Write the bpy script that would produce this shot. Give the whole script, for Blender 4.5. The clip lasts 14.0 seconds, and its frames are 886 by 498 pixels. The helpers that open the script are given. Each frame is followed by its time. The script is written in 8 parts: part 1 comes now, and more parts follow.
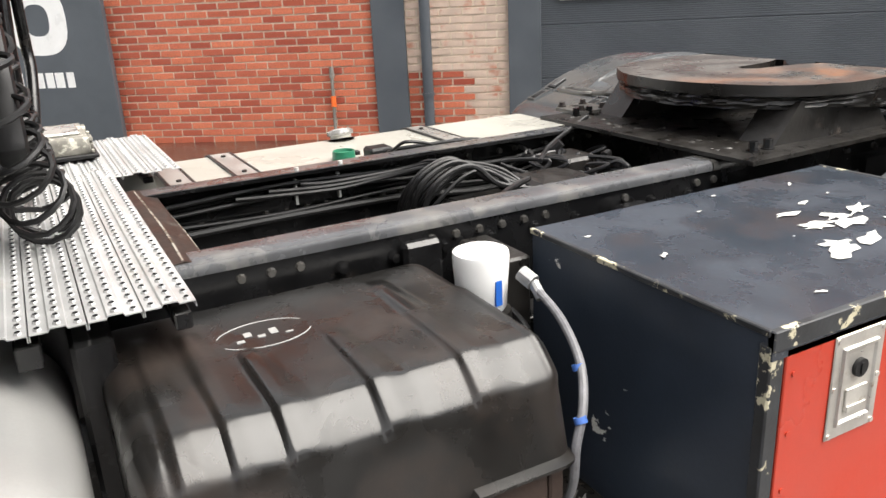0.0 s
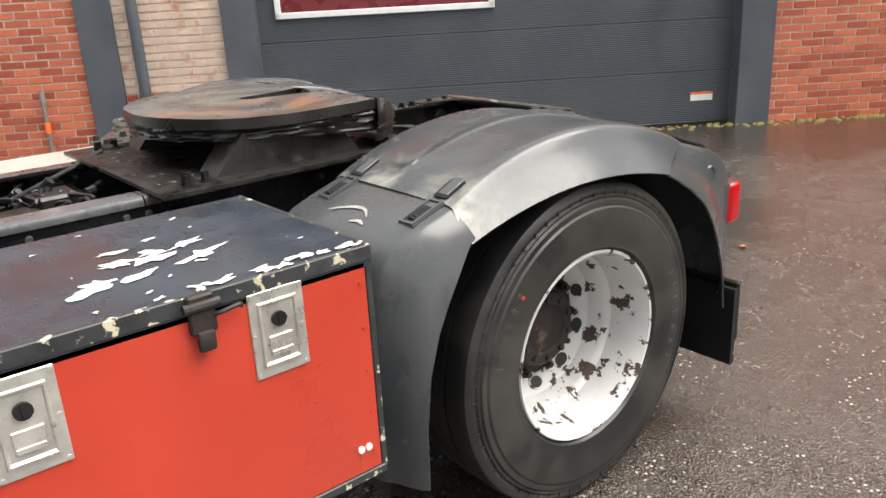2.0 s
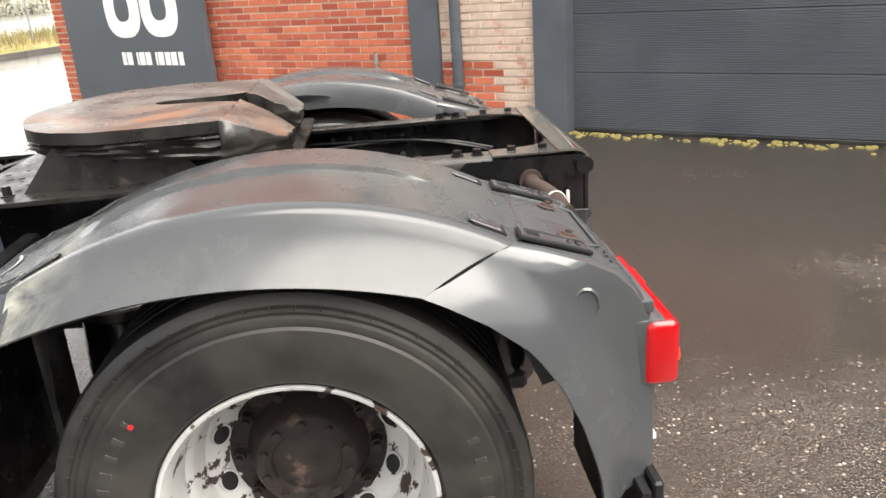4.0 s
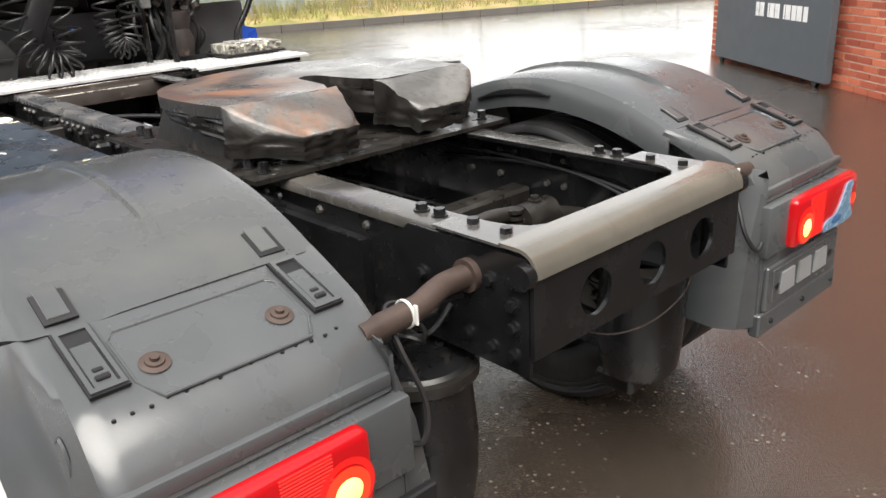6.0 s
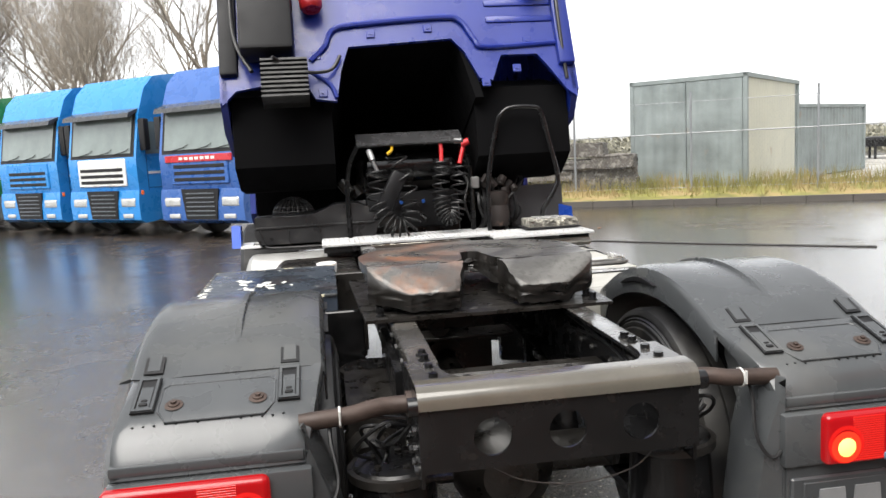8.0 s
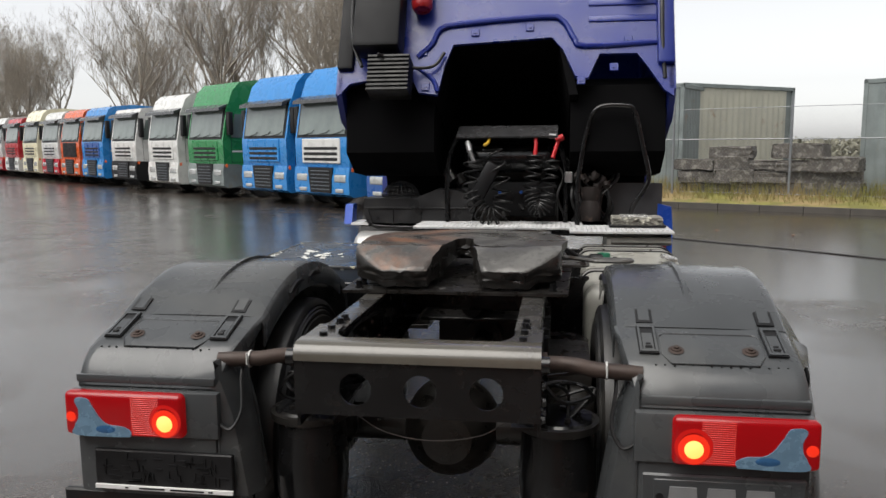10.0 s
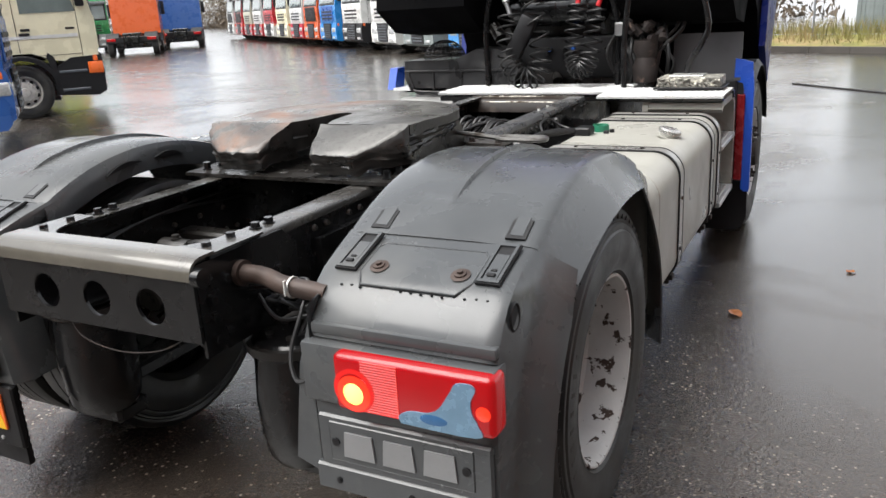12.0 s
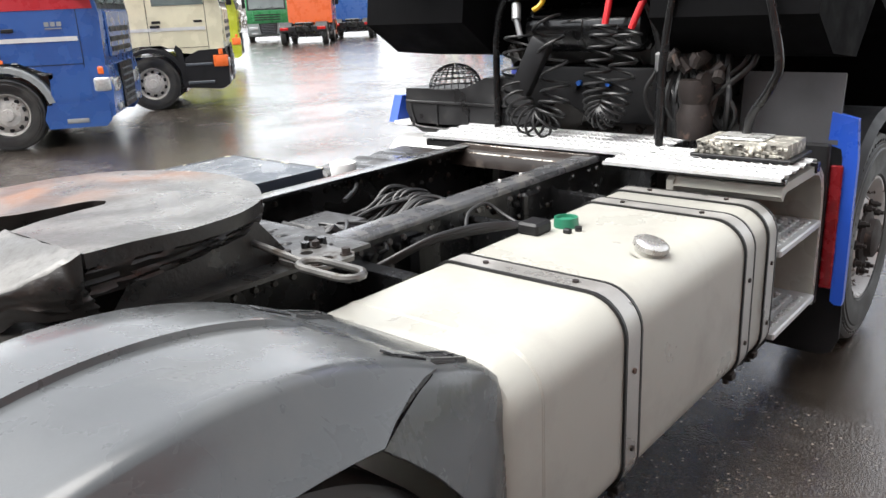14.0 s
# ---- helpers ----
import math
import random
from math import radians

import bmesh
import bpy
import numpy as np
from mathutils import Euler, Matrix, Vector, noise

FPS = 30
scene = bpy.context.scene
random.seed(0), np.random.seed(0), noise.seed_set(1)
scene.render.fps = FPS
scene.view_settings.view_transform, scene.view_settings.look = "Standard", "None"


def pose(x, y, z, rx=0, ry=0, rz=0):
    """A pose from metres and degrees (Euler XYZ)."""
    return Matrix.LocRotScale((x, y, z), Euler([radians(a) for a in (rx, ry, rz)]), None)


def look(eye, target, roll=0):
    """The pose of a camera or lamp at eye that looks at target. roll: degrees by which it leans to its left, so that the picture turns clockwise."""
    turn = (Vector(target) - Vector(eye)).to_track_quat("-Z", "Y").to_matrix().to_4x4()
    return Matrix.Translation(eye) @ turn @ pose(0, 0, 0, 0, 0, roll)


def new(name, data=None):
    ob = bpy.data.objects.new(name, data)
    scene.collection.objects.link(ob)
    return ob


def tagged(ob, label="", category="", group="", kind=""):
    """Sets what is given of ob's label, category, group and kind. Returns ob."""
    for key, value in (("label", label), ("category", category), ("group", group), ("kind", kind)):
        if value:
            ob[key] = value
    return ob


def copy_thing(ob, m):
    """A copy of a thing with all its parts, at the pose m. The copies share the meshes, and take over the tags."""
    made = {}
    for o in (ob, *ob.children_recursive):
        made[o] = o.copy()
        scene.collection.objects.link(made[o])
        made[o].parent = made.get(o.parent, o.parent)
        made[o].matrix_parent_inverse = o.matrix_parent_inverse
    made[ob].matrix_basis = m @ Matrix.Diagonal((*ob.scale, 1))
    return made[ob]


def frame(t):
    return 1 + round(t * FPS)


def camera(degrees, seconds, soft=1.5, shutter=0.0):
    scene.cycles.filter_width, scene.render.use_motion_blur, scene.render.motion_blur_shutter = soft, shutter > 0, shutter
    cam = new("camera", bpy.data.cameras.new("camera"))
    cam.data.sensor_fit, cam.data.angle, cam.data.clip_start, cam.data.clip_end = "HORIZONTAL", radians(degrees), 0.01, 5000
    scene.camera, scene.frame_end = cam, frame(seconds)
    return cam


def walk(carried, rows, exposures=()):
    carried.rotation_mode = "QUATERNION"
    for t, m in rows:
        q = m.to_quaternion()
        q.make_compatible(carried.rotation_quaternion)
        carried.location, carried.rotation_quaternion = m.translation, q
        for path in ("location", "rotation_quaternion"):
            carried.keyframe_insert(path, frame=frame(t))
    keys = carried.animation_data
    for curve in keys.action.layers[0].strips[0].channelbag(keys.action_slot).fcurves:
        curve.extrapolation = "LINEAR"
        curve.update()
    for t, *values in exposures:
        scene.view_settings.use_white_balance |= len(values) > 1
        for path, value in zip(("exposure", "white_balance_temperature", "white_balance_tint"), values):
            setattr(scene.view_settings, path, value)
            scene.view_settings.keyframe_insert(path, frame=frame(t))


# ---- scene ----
cam = camera(58.7, 14.0)
PATH = [
    (0, (-1.952, 2.553, 1.591), (-0.274, 1.681, 0.94), -2.8),
    (0.5, (-2.126, 2.524, 1.59), (-0.586, 1.434, 0.927), -3.9),
    (1, (-2.367, 2.319, 1.584), (-0.917, 1.112, 0.919), -3.8),
    (1.5, (-2.574, 1.978, 1.586), (-1.155, 0.732, 0.928), -3.2),
    (2, (-2.643, 1.578, 1.612), (-1.166, 0.394, 0.966), -3.1),
    (2.5, (-2.744, 1.106, 1.595), (-1.147, 0.092, 0.947), -3.4),
    (3, (-2.758, 0.565, 1.616), (-1.034, -0.203, 0.957), -3.7),
    (3.5, (-2.685, 0.059, 1.636), (-0.863, -0.417, 0.962), -3.9),
    (3.7, (-2.684, -0.121, 1.614), (-0.832, -0.46, 0.939), -4.0),
    (5.8, (-1.545, -1.812, 1.604), (-0.192, -0.523, 0.892), -3.6),
    (6, (-1.41, -1.896, 1.609), (-0.174, -0.493, 0.9), -3.3),
    (6.5, (-1.132, -2.149, 1.566), (-0.129, -0.561, 0.878), -2.3),
    (7, (-0.977, -2.471, 1.571), (-0.247, -0.717, 0.945), -1.8),
    (7.5, (-0.827, -2.725, 1.661), (-0.348, -0.827, 1.25), -2.4),
    (7.7, (-0.728, -2.815, 1.688), (-0.336, -0.877, 1.389), -2.9),
    (9.8, (0.307, -3.333, 1.688), (0.109, -1.35, 1.517), -0.3),
    (10, (0.435, -3.29, 1.687), (0.142, -1.33, 1.422), -0.4),
    (10.5, (0.796, -3.199, 1.649), (0.279, -1.311, 1.241), -1.5),
    (11, (1.2, -3.001, 1.659), (0.536, -1.178, 1.171), -3.0),
    (11.5, (1.497, -2.699, 1.67), (0.752, -0.924, 1.13), -3.6),
    (12, (1.821, -2.346, 1.648), (0.928, -0.658, 1.054), -3.5),
    (12.5, (1.929, -1.884, 1.67), (0.872, -0.31, 1.032), -3.1),
    (13, (1.926, -1.456, 1.737), (0.746, 0.024, 1.09), -3.2),
    (13.5, (2.022, -1.038, 1.728), (0.773, 0.391, 1.098), -3.1),
    (14, (2.046, -0.644, 1.714), (0.8, 0.804, 1.122), -2.6),
]
walk(cam, [(t, look(eye, target, roll)) for t, eye, target, roll in PATH],
     [(0, 2.50, 6650, 10), (1.5, 2.45, 6650, 10), (2.5, 2.45, 6800, 10), (3.7, 2.80, 6800, 10), (5.8, 2.50, 6700, 10), (6.5, 2.45, 6600, 10), (7.5, 2.40, 6500, 10), (8.5, 1.70, 6500, 10), (10, 1.25, 6500, 10), (10.5, 1.65, 6470, 10), (11, 1.85, 6450, 10), (12.5, 2.33, 6350, 10), (14, 2.55, 6350, 10)])

# ---- daylight: an overcast sky with a wide, weak sun ----
world = bpy.data.worlds.new("overcast_sky")
scene.world = world
world.use_nodes = True
wn = world.node_tree
sky = wn.nodes.new("ShaderNodeTexSky")
sky.sky_type = "NISHITA"
sky.sun_disc = False
sky.sun_elevation, sky.sun_rotation = radians(62), radians(222)
sky.air_density, sky.dust_density, sky.ozone_density = 1.0, 1.0, 1.0
soft_sky = wn.nodes.new("ShaderNodeHueSaturation")
soft_sky.inputs["Saturation"].default_value = 0.105
wn.links.new(sky.outputs["Color"], soft_sky.inputs["Color"])
wn.links.new(soft_sky.outputs["Color"], wn.nodes["Background"].inputs["Color"])
wn.nodes["Background"].inputs["Strength"].default_value = 0.074
sun = new("sun", bpy.data.lights.new("sun", "SUN"))
sun.data.energy, sun.data.angle, sun.data.color = 1.5, radians(60), (1.0, 0.96, 0.9)
sun.matrix_basis = look((math.sin(radians(222)) * 20, math.cos(radians(222)) * 20, 37.6), (0, 0, 0))

# ---- building helpers ----
PI = math.pi


def link_mesh(name, bm, mats, angle=35.0):
    me = bpy.data.meshes.new(name)
    bmesh.ops.recalc_face_normals(bm, faces=bm.faces[:])
    bm.to_mesh(me)
    bm.free()
    me.shade_smooth()
    me.set_sharp_from_angle(angle=radians(angle))
    for m in (mats if isinstance(mats, (list, tuple)) else [mats]):
        me.materials.append(m)
    return me


def part(name, bm, mats, parent=None, label="", angle=35.0):
    ob = new(name, link_mesh(name, bm, mats, angle))
    if parent is not None:
        ob.parent = parent
    if label:
        ob["label"] = label
    return ob


def part_each(name, bm, mats, parent=None, label=""):
    """Each loose piece of bm becomes a part of its own."""
    left = set(bm.faces)
    while left:
        todo, piece = [next(iter(left))], []
        left.discard(todo[0])
        while todo:
            f = todo.pop()
            piece.append(f)
            for v in f.verts:
                for g in v.link_faces:
                    if g in left:
                        left.discard(g)
                        todo.append(g)
        piece.sort(key=lambda f: f.index)
        one, seen = nb(), {}
        for f in piece:
            for v in f.verts:
                if v not in seen:
                    seen[v] = one.verts.new(v.co)
            one.faces.new([seen[v] for v in f.verts]).material_index = f.material_index
        part(name, one, mats, parent, label)
    bm.free()


def again(name, ob, parent, m):
    """A further object on the mesh of ob, at the pose m."""
    o = new(name, ob.data)
    o.parent = parent
    o.matrix_basis = m
    return o


def thing(name, label, category, at=(0, 0, 0), rz=0.0, group="", kind=""):
    e = new(name)
    e.empty_display_size = 0.1
    e.matrix_basis = pose(*at, 0, 0, rz)
    return tagged(e, label, category, group, kind)


def nb():
    return bmesh.new()


def box(bm, x0, x1, y0, y1, z0, z1, bev=0.0, seg=1, m=None, mat=0):
    x0, x1, y0, y1, z0, z1 = min(x0, x1), max(x0, x1), min(y0, y1), max(y0, y1), min(z0, z1), max(z0, z1)
    c = [(x, y, z) for z in (z0, z1) for y in (y0, y1) for x in (x0, x1)]
    v = [bm.verts.new(p) for p in c]
    f = [bm.faces.new([v[i] for i in q]) for q in ((0, 2, 3, 1), (4, 5, 7, 6), (0, 1, 5, 4), (2, 6, 7, 3), (0, 4, 6, 2), (1, 3, 7, 5))]
    if bev > 0:
        es = list({e for q in f for e in q.edges})
        r = bmesh.ops.bevel(bm, geom=es, offset=bev, segments=seg, profile=0.5, affect="EDGES")
        vs = list({w for q in r["faces"] for w in q.verts})
        f = list({q for w in vs for q in w.link_faces})
        v = list({w for q in f for w in q.verts})
    for q in f:
        q.material_index = mat
    if m is not None:
        bmesh.ops.transform(bm, matrix=m, verts=v)
    return v


def basis(d):
    d = Vector(d).normalized()
    a = Vector((0, 0, 1)) if abs(d.z) < 0.9 else Vector((1, 0, 0))
    u = d.cross(a).normalized()
    return u, d.cross(u).normalized()


def loft(bm, rings, close=True, caps=True, mat=0, loop=False):
    vs = [[bm.verts.new(p) for p in r] for r in rings]
    n = len(vs[0])
    pairs = list(zip(vs, vs[1:])) + ([(vs[-1], vs[0])] if loop else [])
    for a, b in pairs:
        for i in range(n if close else n - 1):
            j = (i + 1) % n
            q = bm.faces.new((a[i], a[j], b[j], b[i]))
            q.material_index = mat
    if caps and close and not loop:
        for r in (vs[0], vs[-1]):
            bm.faces.new(r).material_index = mat
    return [w for r in vs for w in r]


def cyl(bm, a, b, r, r2=None, n=16, mat=0, caps=True):
    a, b = Vector(a), Vector(b)
    r2 = r if r2 is None else r2
    u, w = basis(b - a)
    rings = []
    for p, q in ((a, r), (b, r2)):
        rings.append([p + (u * math.cos(t) + w * math.sin(t)) * q for t in [2 * PI * i / n for i in range(n)]])
    return loft(bm, rings, True, caps, mat)


def tube(bm, pts, r, n=8, mat=0, loop=False):
    pts = [Vector(p) for p in pts]
    rings = []
    u = None
    k = len(pts)
    for i, p in enumerate(pts):
        d = (pts[(i + 1) % k] if (loop or i < k - 1) else p) - (pts[i - 1] if (loop or i > 0) else p)
        d.normalize()
        if u is None:
            u, w = basis(d)
        else:
            u = (u - d * u.dot(d)).normalized()
            w = d.cross(u)
        rings.append([p + (u * math.cos(t) + w * math.sin(t)) * r for t in [2 * PI * j / n for j in range(n)]])
    return loft(bm, rings, True, True, mat, loop)


def smooth(pts, k=6):
    """A rounded run through the points."""
    pts = [Vector(p) for p in pts]
    out = []
    for i in range(len(pts) - 1):
        p0, p1, p2, p3 = pts[max(i - 1, 0)], pts[i], pts[i + 1], pts[min(i + 2, len(pts) - 1)]
        for j in range(k):
            t = j / k
            out.append(0.5 * ((2 * p1) + (p2 - p0) * t + (2 * p0 - 5 * p1 + 4 * p2 - p3) * t * t + (3 * p1 - p0 - 3 * p2 + p3) * t ** 3))
    return out + [pts[-1]]


def lathe(bm, prof, n=48, m=None, mat=0, close=False):
    """Turns (radius, height) round the z axis."""
    rings = [[(r * math.cos(t), r * math.sin(t), h) for r, h in prof] for t in [2 * PI * i / n for i in range(n)]]
    v = loft(bm, rings, close, False, mat, True)
    bmesh.ops.remove_doubles(bm, verts=v, dist=1e-5)
    v = [w for w in v if w.is_valid]
    if m is not None:
        bmesh.ops.transform(bm, matrix=m, verts=v)
    return v


def prism(bm, poly, axis, a, b, bev=0.0, seg=2, mat=0):
    """A flat outline run along an axis: x takes (y, z), y takes (x, z), z takes (x, y)."""
    def p3(p, t):
        return {"x": (t, p[0], p[1]), "y": (p[0], t, p[1]), "z": (p[0], p[1], t)}[axis]
    v = loft(bm, [[p3(p, a) for p in poly], [p3(p, b) for p in poly]], True, True, mat)
    if bev > 0:
        fs = {f for w in v for f in w.link_faces}
        es = [e for e in {e for f in fs for e in f.edges} if e.calc_face_angle(0) > 0.5]
        r = bmesh.ops.bevel(bm, geom=es, offset=bev, segments=seg, profile=0.5, affect="EDGES")
        for f in r["faces"]:
            f.material_index = mat
    return v


def sheet(pts, th):
    """A closed outline of a bent sheet: the run of 2D points and its offset by th."""
    pts = [Vector((p[0], p[1])) for p in pts]
    off = []
    for i, p in enumerate(pts):
        d = pts[min(i + 1, len(pts) - 1)] - pts[max(i - 1, 0)]
        d.normalize()
        off.append(p + Vector((-d.y, d.x)) * th)
    return [tuple(p) for p in pts] + [tuple(p) for p in reversed(off)]


def ring_poly(cx, cy, r, n=24):
    return [(cx + r * math.cos(2 * PI * i / n), cy + r * math.sin(2 * PI * i / n)) for i in range(n)]


def plate_with_holes(bm, outer, holes, axis, a, b, mat=0):
    """A flat plate with round holes right through it."""
    def p3(p, t):
        return {"x": (t, p[0], p[1]), "y": (p[0], t, p[1]), "z": (p[0], p[1], t)}[axis]
    fs = []
    for t in (a, b):
        es = []
        for loop_pts in [outer] + holes:
            vs = [bm.verts.new(p3(p, t)) for p in loop_pts]
            es += [bm.edges.new((vs[i], vs[(i + 1) % len(vs)])) for i in range(len(vs))]
        g = bmesh.ops.triangle_fill(bm, use_beauty=True, use_dissolve=False, edges=es)
        fs += [f for f in g["geom"] if isinstance(f, bmesh.types.BMFace)]
    for loop_pts in [outer] + holes:
        loft(bm, [[p3(p, a) for p in loop_pts], [p3(p, b) for p in loop_pts]], True, False, mat)
    for f in fs:
        f.material_index = mat
    bmesh.ops.remove_doubles(bm, verts=bm.verts[:], dist=1e-5)


def hexbolt(bm, at, d, r=0.016, h=0.014, mat=0):
    at, d = Vector(at), Vector(d).normalized()
    cyl(bm, at, at + d * 0.004, r * 1.35, n=12, mat=mat)
    cyl(bm, at + d * 0.004, at + d * h, r, r * 0.96, n=6, mat=mat)


# ---- materials ----
def tree(name):
    m = bpy.data.materials.new(name)
    m.use_nodes = True
    nt = m.node_tree
    b = nt.nodes["Principled BSDF"]
    return m, nt, b


def node(nt, kind, **kw):
    n = nt.nodes.new(kind)
    for k, v in kw.items():
        n.inputs[k.replace("_", " ")].default_value = v
    return n


def noise_tex(nt, vec, scale, detail=4.0, rough=0.55, dist=0.0):
    n = node(nt, "ShaderNodeTexNoise", Scale=scale, Detail=detail, Roughness=rough, Distortion=dist)
    nt.links.new(vec, n.inputs["Vector"])
    return n.outputs["Fac"]


def ramp(nt, fac, a, b, va=0.0, vb=1.0):
    n = node(nt, "ShaderNodeMapRange", From_Min=a, From_Max=b, To_Min=va, To_Max=vb)
    nt.links.new(fac, n.inputs["Value"])
    return n.outputs["Result"]


def mixc(nt, fac, a, b):
    n = nt.nodes.new("ShaderNodeMix")
    n.data_type = "RGBA"
    for s, v in ((n.inputs[0], fac), (n.inputs[6], a), (n.inputs[7], b)):
        if isinstance(v, (int, float)):
            s.default_value = v
        elif isinstance(v, tuple):
            s.default_value = (*v, 1)
        else:
            nt.links.new(v, s)
    return n.outputs[2]


def mixf(nt, fac, a, b):
    n = nt.nodes.new("ShaderNodeMix")
    for s, v in ((n.inputs[0], fac), (n.inputs[2], a), (n.inputs[3], b)):
        if isinstance(v, (int, float)):
            s.default_value = v
        else:
            nt.links.new(v, s)
    return n.outputs[0]


def bump(nt, b, h, strength, dist=0.002):
    n = node(nt, "ShaderNodeBump", Strength=strength, Distance=dist)
    nt.links.new(h, n.inputs["Height"])
    nt.links.new(n.outputs["Normal"], b.inputs["Normal"])
    return n


def coords(nt):
    return nt.nodes.new("ShaderNodeTexCoord").outputs["Object"]


def surface(name, base, rough=0.5, metal=0.0, vary=0.25, scale=6.0, fine=120.0, fine_bump=0.15, dirt=None, dirt_at=(0.56, 0.7), dirt_scale=5.0,
            dirt_rough=0.8, dirt_metal=None, wet=0.0, coat=0.0, spec=0.5):
    """A painted or bare surface: two scales of unevenness, optional worn or dirty spots."""
    m, nt, b = tree(name)
    v = coords(nt)
    big = noise_tex(nt, v, scale, 5)
    small = noise_tex(nt, v, fine, 3)
    dark = tuple(c * (1 - vary) for c in base)
    light = tuple(min(1, c * (1 + vary * 0.6)) for c in base)
    col = mixc(nt, ramp(nt, big, 0.3, 0.7), dark, light)
    col = mixc(nt, ramp(nt, small, 0.35, 0.75, 0, 0.35), col, dark)
    rg = mixf(nt, ramp(nt, big, 0.35, 0.65), max(rough - 0.12, 0.03), min(rough + 0.12, 1))
    if wet > 0:
        drops = noise_tex(nt, v, 9.0, 6, 0.6, 0.6)
        rg = mixf(nt, ramp(nt, drops, 0.5, 0.6, 0, wet), rg, 0.1)
    if dirt:
        spots = noise_tex(nt, v, dirt_scale, 9, 0.62, 0.25)
        mask = ramp(nt, spots, *dirt_at)
        col = mixc(nt, mask, col, dirt)
        rg = mixf(nt, mask, rg, dirt_rough)
        if dirt_metal is not None:
            nt.links.new(mixf(nt, mask, metal, dirt_metal), b.inputs["Metallic"])
    nt.links.new(col, b.inputs["Base Color"])
    nt.links.new(rg, b.inputs["Roughness"])
    if dirt_metal is None:
        b.inputs["Metallic"].default_value = metal
    b.inputs["Coat Weight"].default_value = coat
    b.inputs["Coat Roughness"].default_value = 0.12
    b.inputs["Specular IOR Level"].default_value = spec
    if fine_bump > 0:
        bump(nt, b, small, fine_bump, 0.0015)
    return m


def glow(name, col, strength, base=(0.3, 0.02, 0.02)):
    m, nt, b = tree(name)
    b.inputs["Base Color"].default_value = (*base, 1)
    b.inputs["Roughness"].default_value = 0.15
    b.inputs["Emission Color"].default_value = (*col, 1)
    b.inputs["Emission Strength"].default_value = strength
    return m

FENDER = surface("grey_weathered_plastic", (0.054, 0.058, 0.061), 0.24, 0, 0.16, 3, 220, 0.06, dirt=(0.085, 0.086, 0.082), dirt_at=(0.52, 0.8), dirt_scale=2.2, dirt_rough=0.42, wet=0.35, coat=0.18)


def scuffed():
    """The weathered plastic, scraped pale at its front end."""
    m = FENDER.copy()
    m.name = "scuffed_grey_plastic"
    nt = m.node_tree
    b = nt.nodes["Principled BSDF"]
    b.inputs["Coat Weight"].default_value = 0.05
    b.inputs["Specular IOR Level"].default_value = 0.4
    v = coords(nt)
    xyz = nt.nodes.new("ShaderNodeSeparateXYZ")
    nt.links.new(v, xyz.inputs["Vector"])
    both = node(nt, "ShaderNodeMath")
    both.operation = "MULTIPLY"
    nt.links.new(ramp(nt, xyz.outputs[1], 0.2, 0.4), both.inputs[0])
    nt.links.new(ramp(nt, noise_tex(nt, v, 5.0, 7, 0.62, 0.6), 0.45, 0.7), both.inputs[1])
    was = b.inputs["Base Color"].links[0].from_socket
    nt.links.new(mixc(nt, both.outputs[0], was, (0.40, 0.40, 0.34)), b.inputs["Base Color"])
    return m


SCUFFED = scuffed()
BLACK = surface("black_frame_paint", (0.008, 0.008, 0.0085), 0.22, 0, 0.4, 7, 90, 0.12, dirt=(0.018, 0.015, 0.013), dirt_at=(0.62, 0.78), dirt_scale=9, dirt_rough=0.5)
RAILTOP = surface("pale_wet_flange", (0.07, 0.072, 0.077), 0.3, 0, 0.35, 7, 110, 0.25, dirt=(0.15, 0.145, 0.135), dirt_at=(0.5, 0.7), dirt_scale=9, dirt_rough=0.5, wet=0.5, coat=0.4)
RAILDARK = surface("darker_wet_flange", (0.05, 0.048, 0.045), 0.24, 0, 0.35, 5, 110, 0.12, dirt=(0.085, 0.078, 0.066), dirt_at=(0.52, 0.75), dirt_scale=4, dirt_rough=0.35, wet=0.55, coat=0.5)
GRIME = surface("greasy_black_grime", (0.015, 0.0135, 0.012), 0.36, 0, 0.5, 14, 60, 0.9, dirt=(0.05, 0.038, 0.03), dirt_at=(0.62, 0.78), dirt_scale=16)
RUBBER = surface("tyre_rubber", (0.010, 0.010, 0.0105), 0.4, 0, 0.3, 5, 150, 0.2, dirt=(0.035, 0.033, 0.029), dirt_at=(0.45, 0.65), dirt_scale=3.5, dirt_rough=0.6)
HOSE = surface("black_hose_rubber", (0.009, 0.009, 0.0095), 0.45, 0, 0.3, 12, 90, 0.1)
RIM = surface("white_rim_paint_with_rust", (0.52, 0.52, 0.51), 0.42, 0, 0.12, 9, 90, 0.2, dirt=(0.045, 0.028, 0.02), dirt_at=(0.57, 0.59), dirt_scale=14)
DISCRUST = surface("rusted_wheel_disc", (0.04, 0.028, 0.024), 0.6, 0.2, 0.5, 18, 90, 0.6, dirt=(0.6, 0.59, 0.57), dirt_at=(0.56, 0.58), dirt_scale=20)
FRONTDISC = surface("dusty_white_disc", (0.5, 0.49, 0.47), 0.45, 0, 0.25, 12, 90, 0.3, dirt=(0.16, 0.12, 0.09), dirt_at=(0.58, 0.7), dirt_scale=12)
HUBM = surface("rusty_hub_steel", (0.03, 0.023, 0.021), 0.65, 0.3, 0.5, 18, 90, 0.7, dirt=(0.14, 0.09, 0.07), dirt_at=(0.58, 0.7), dirt_scale=14)
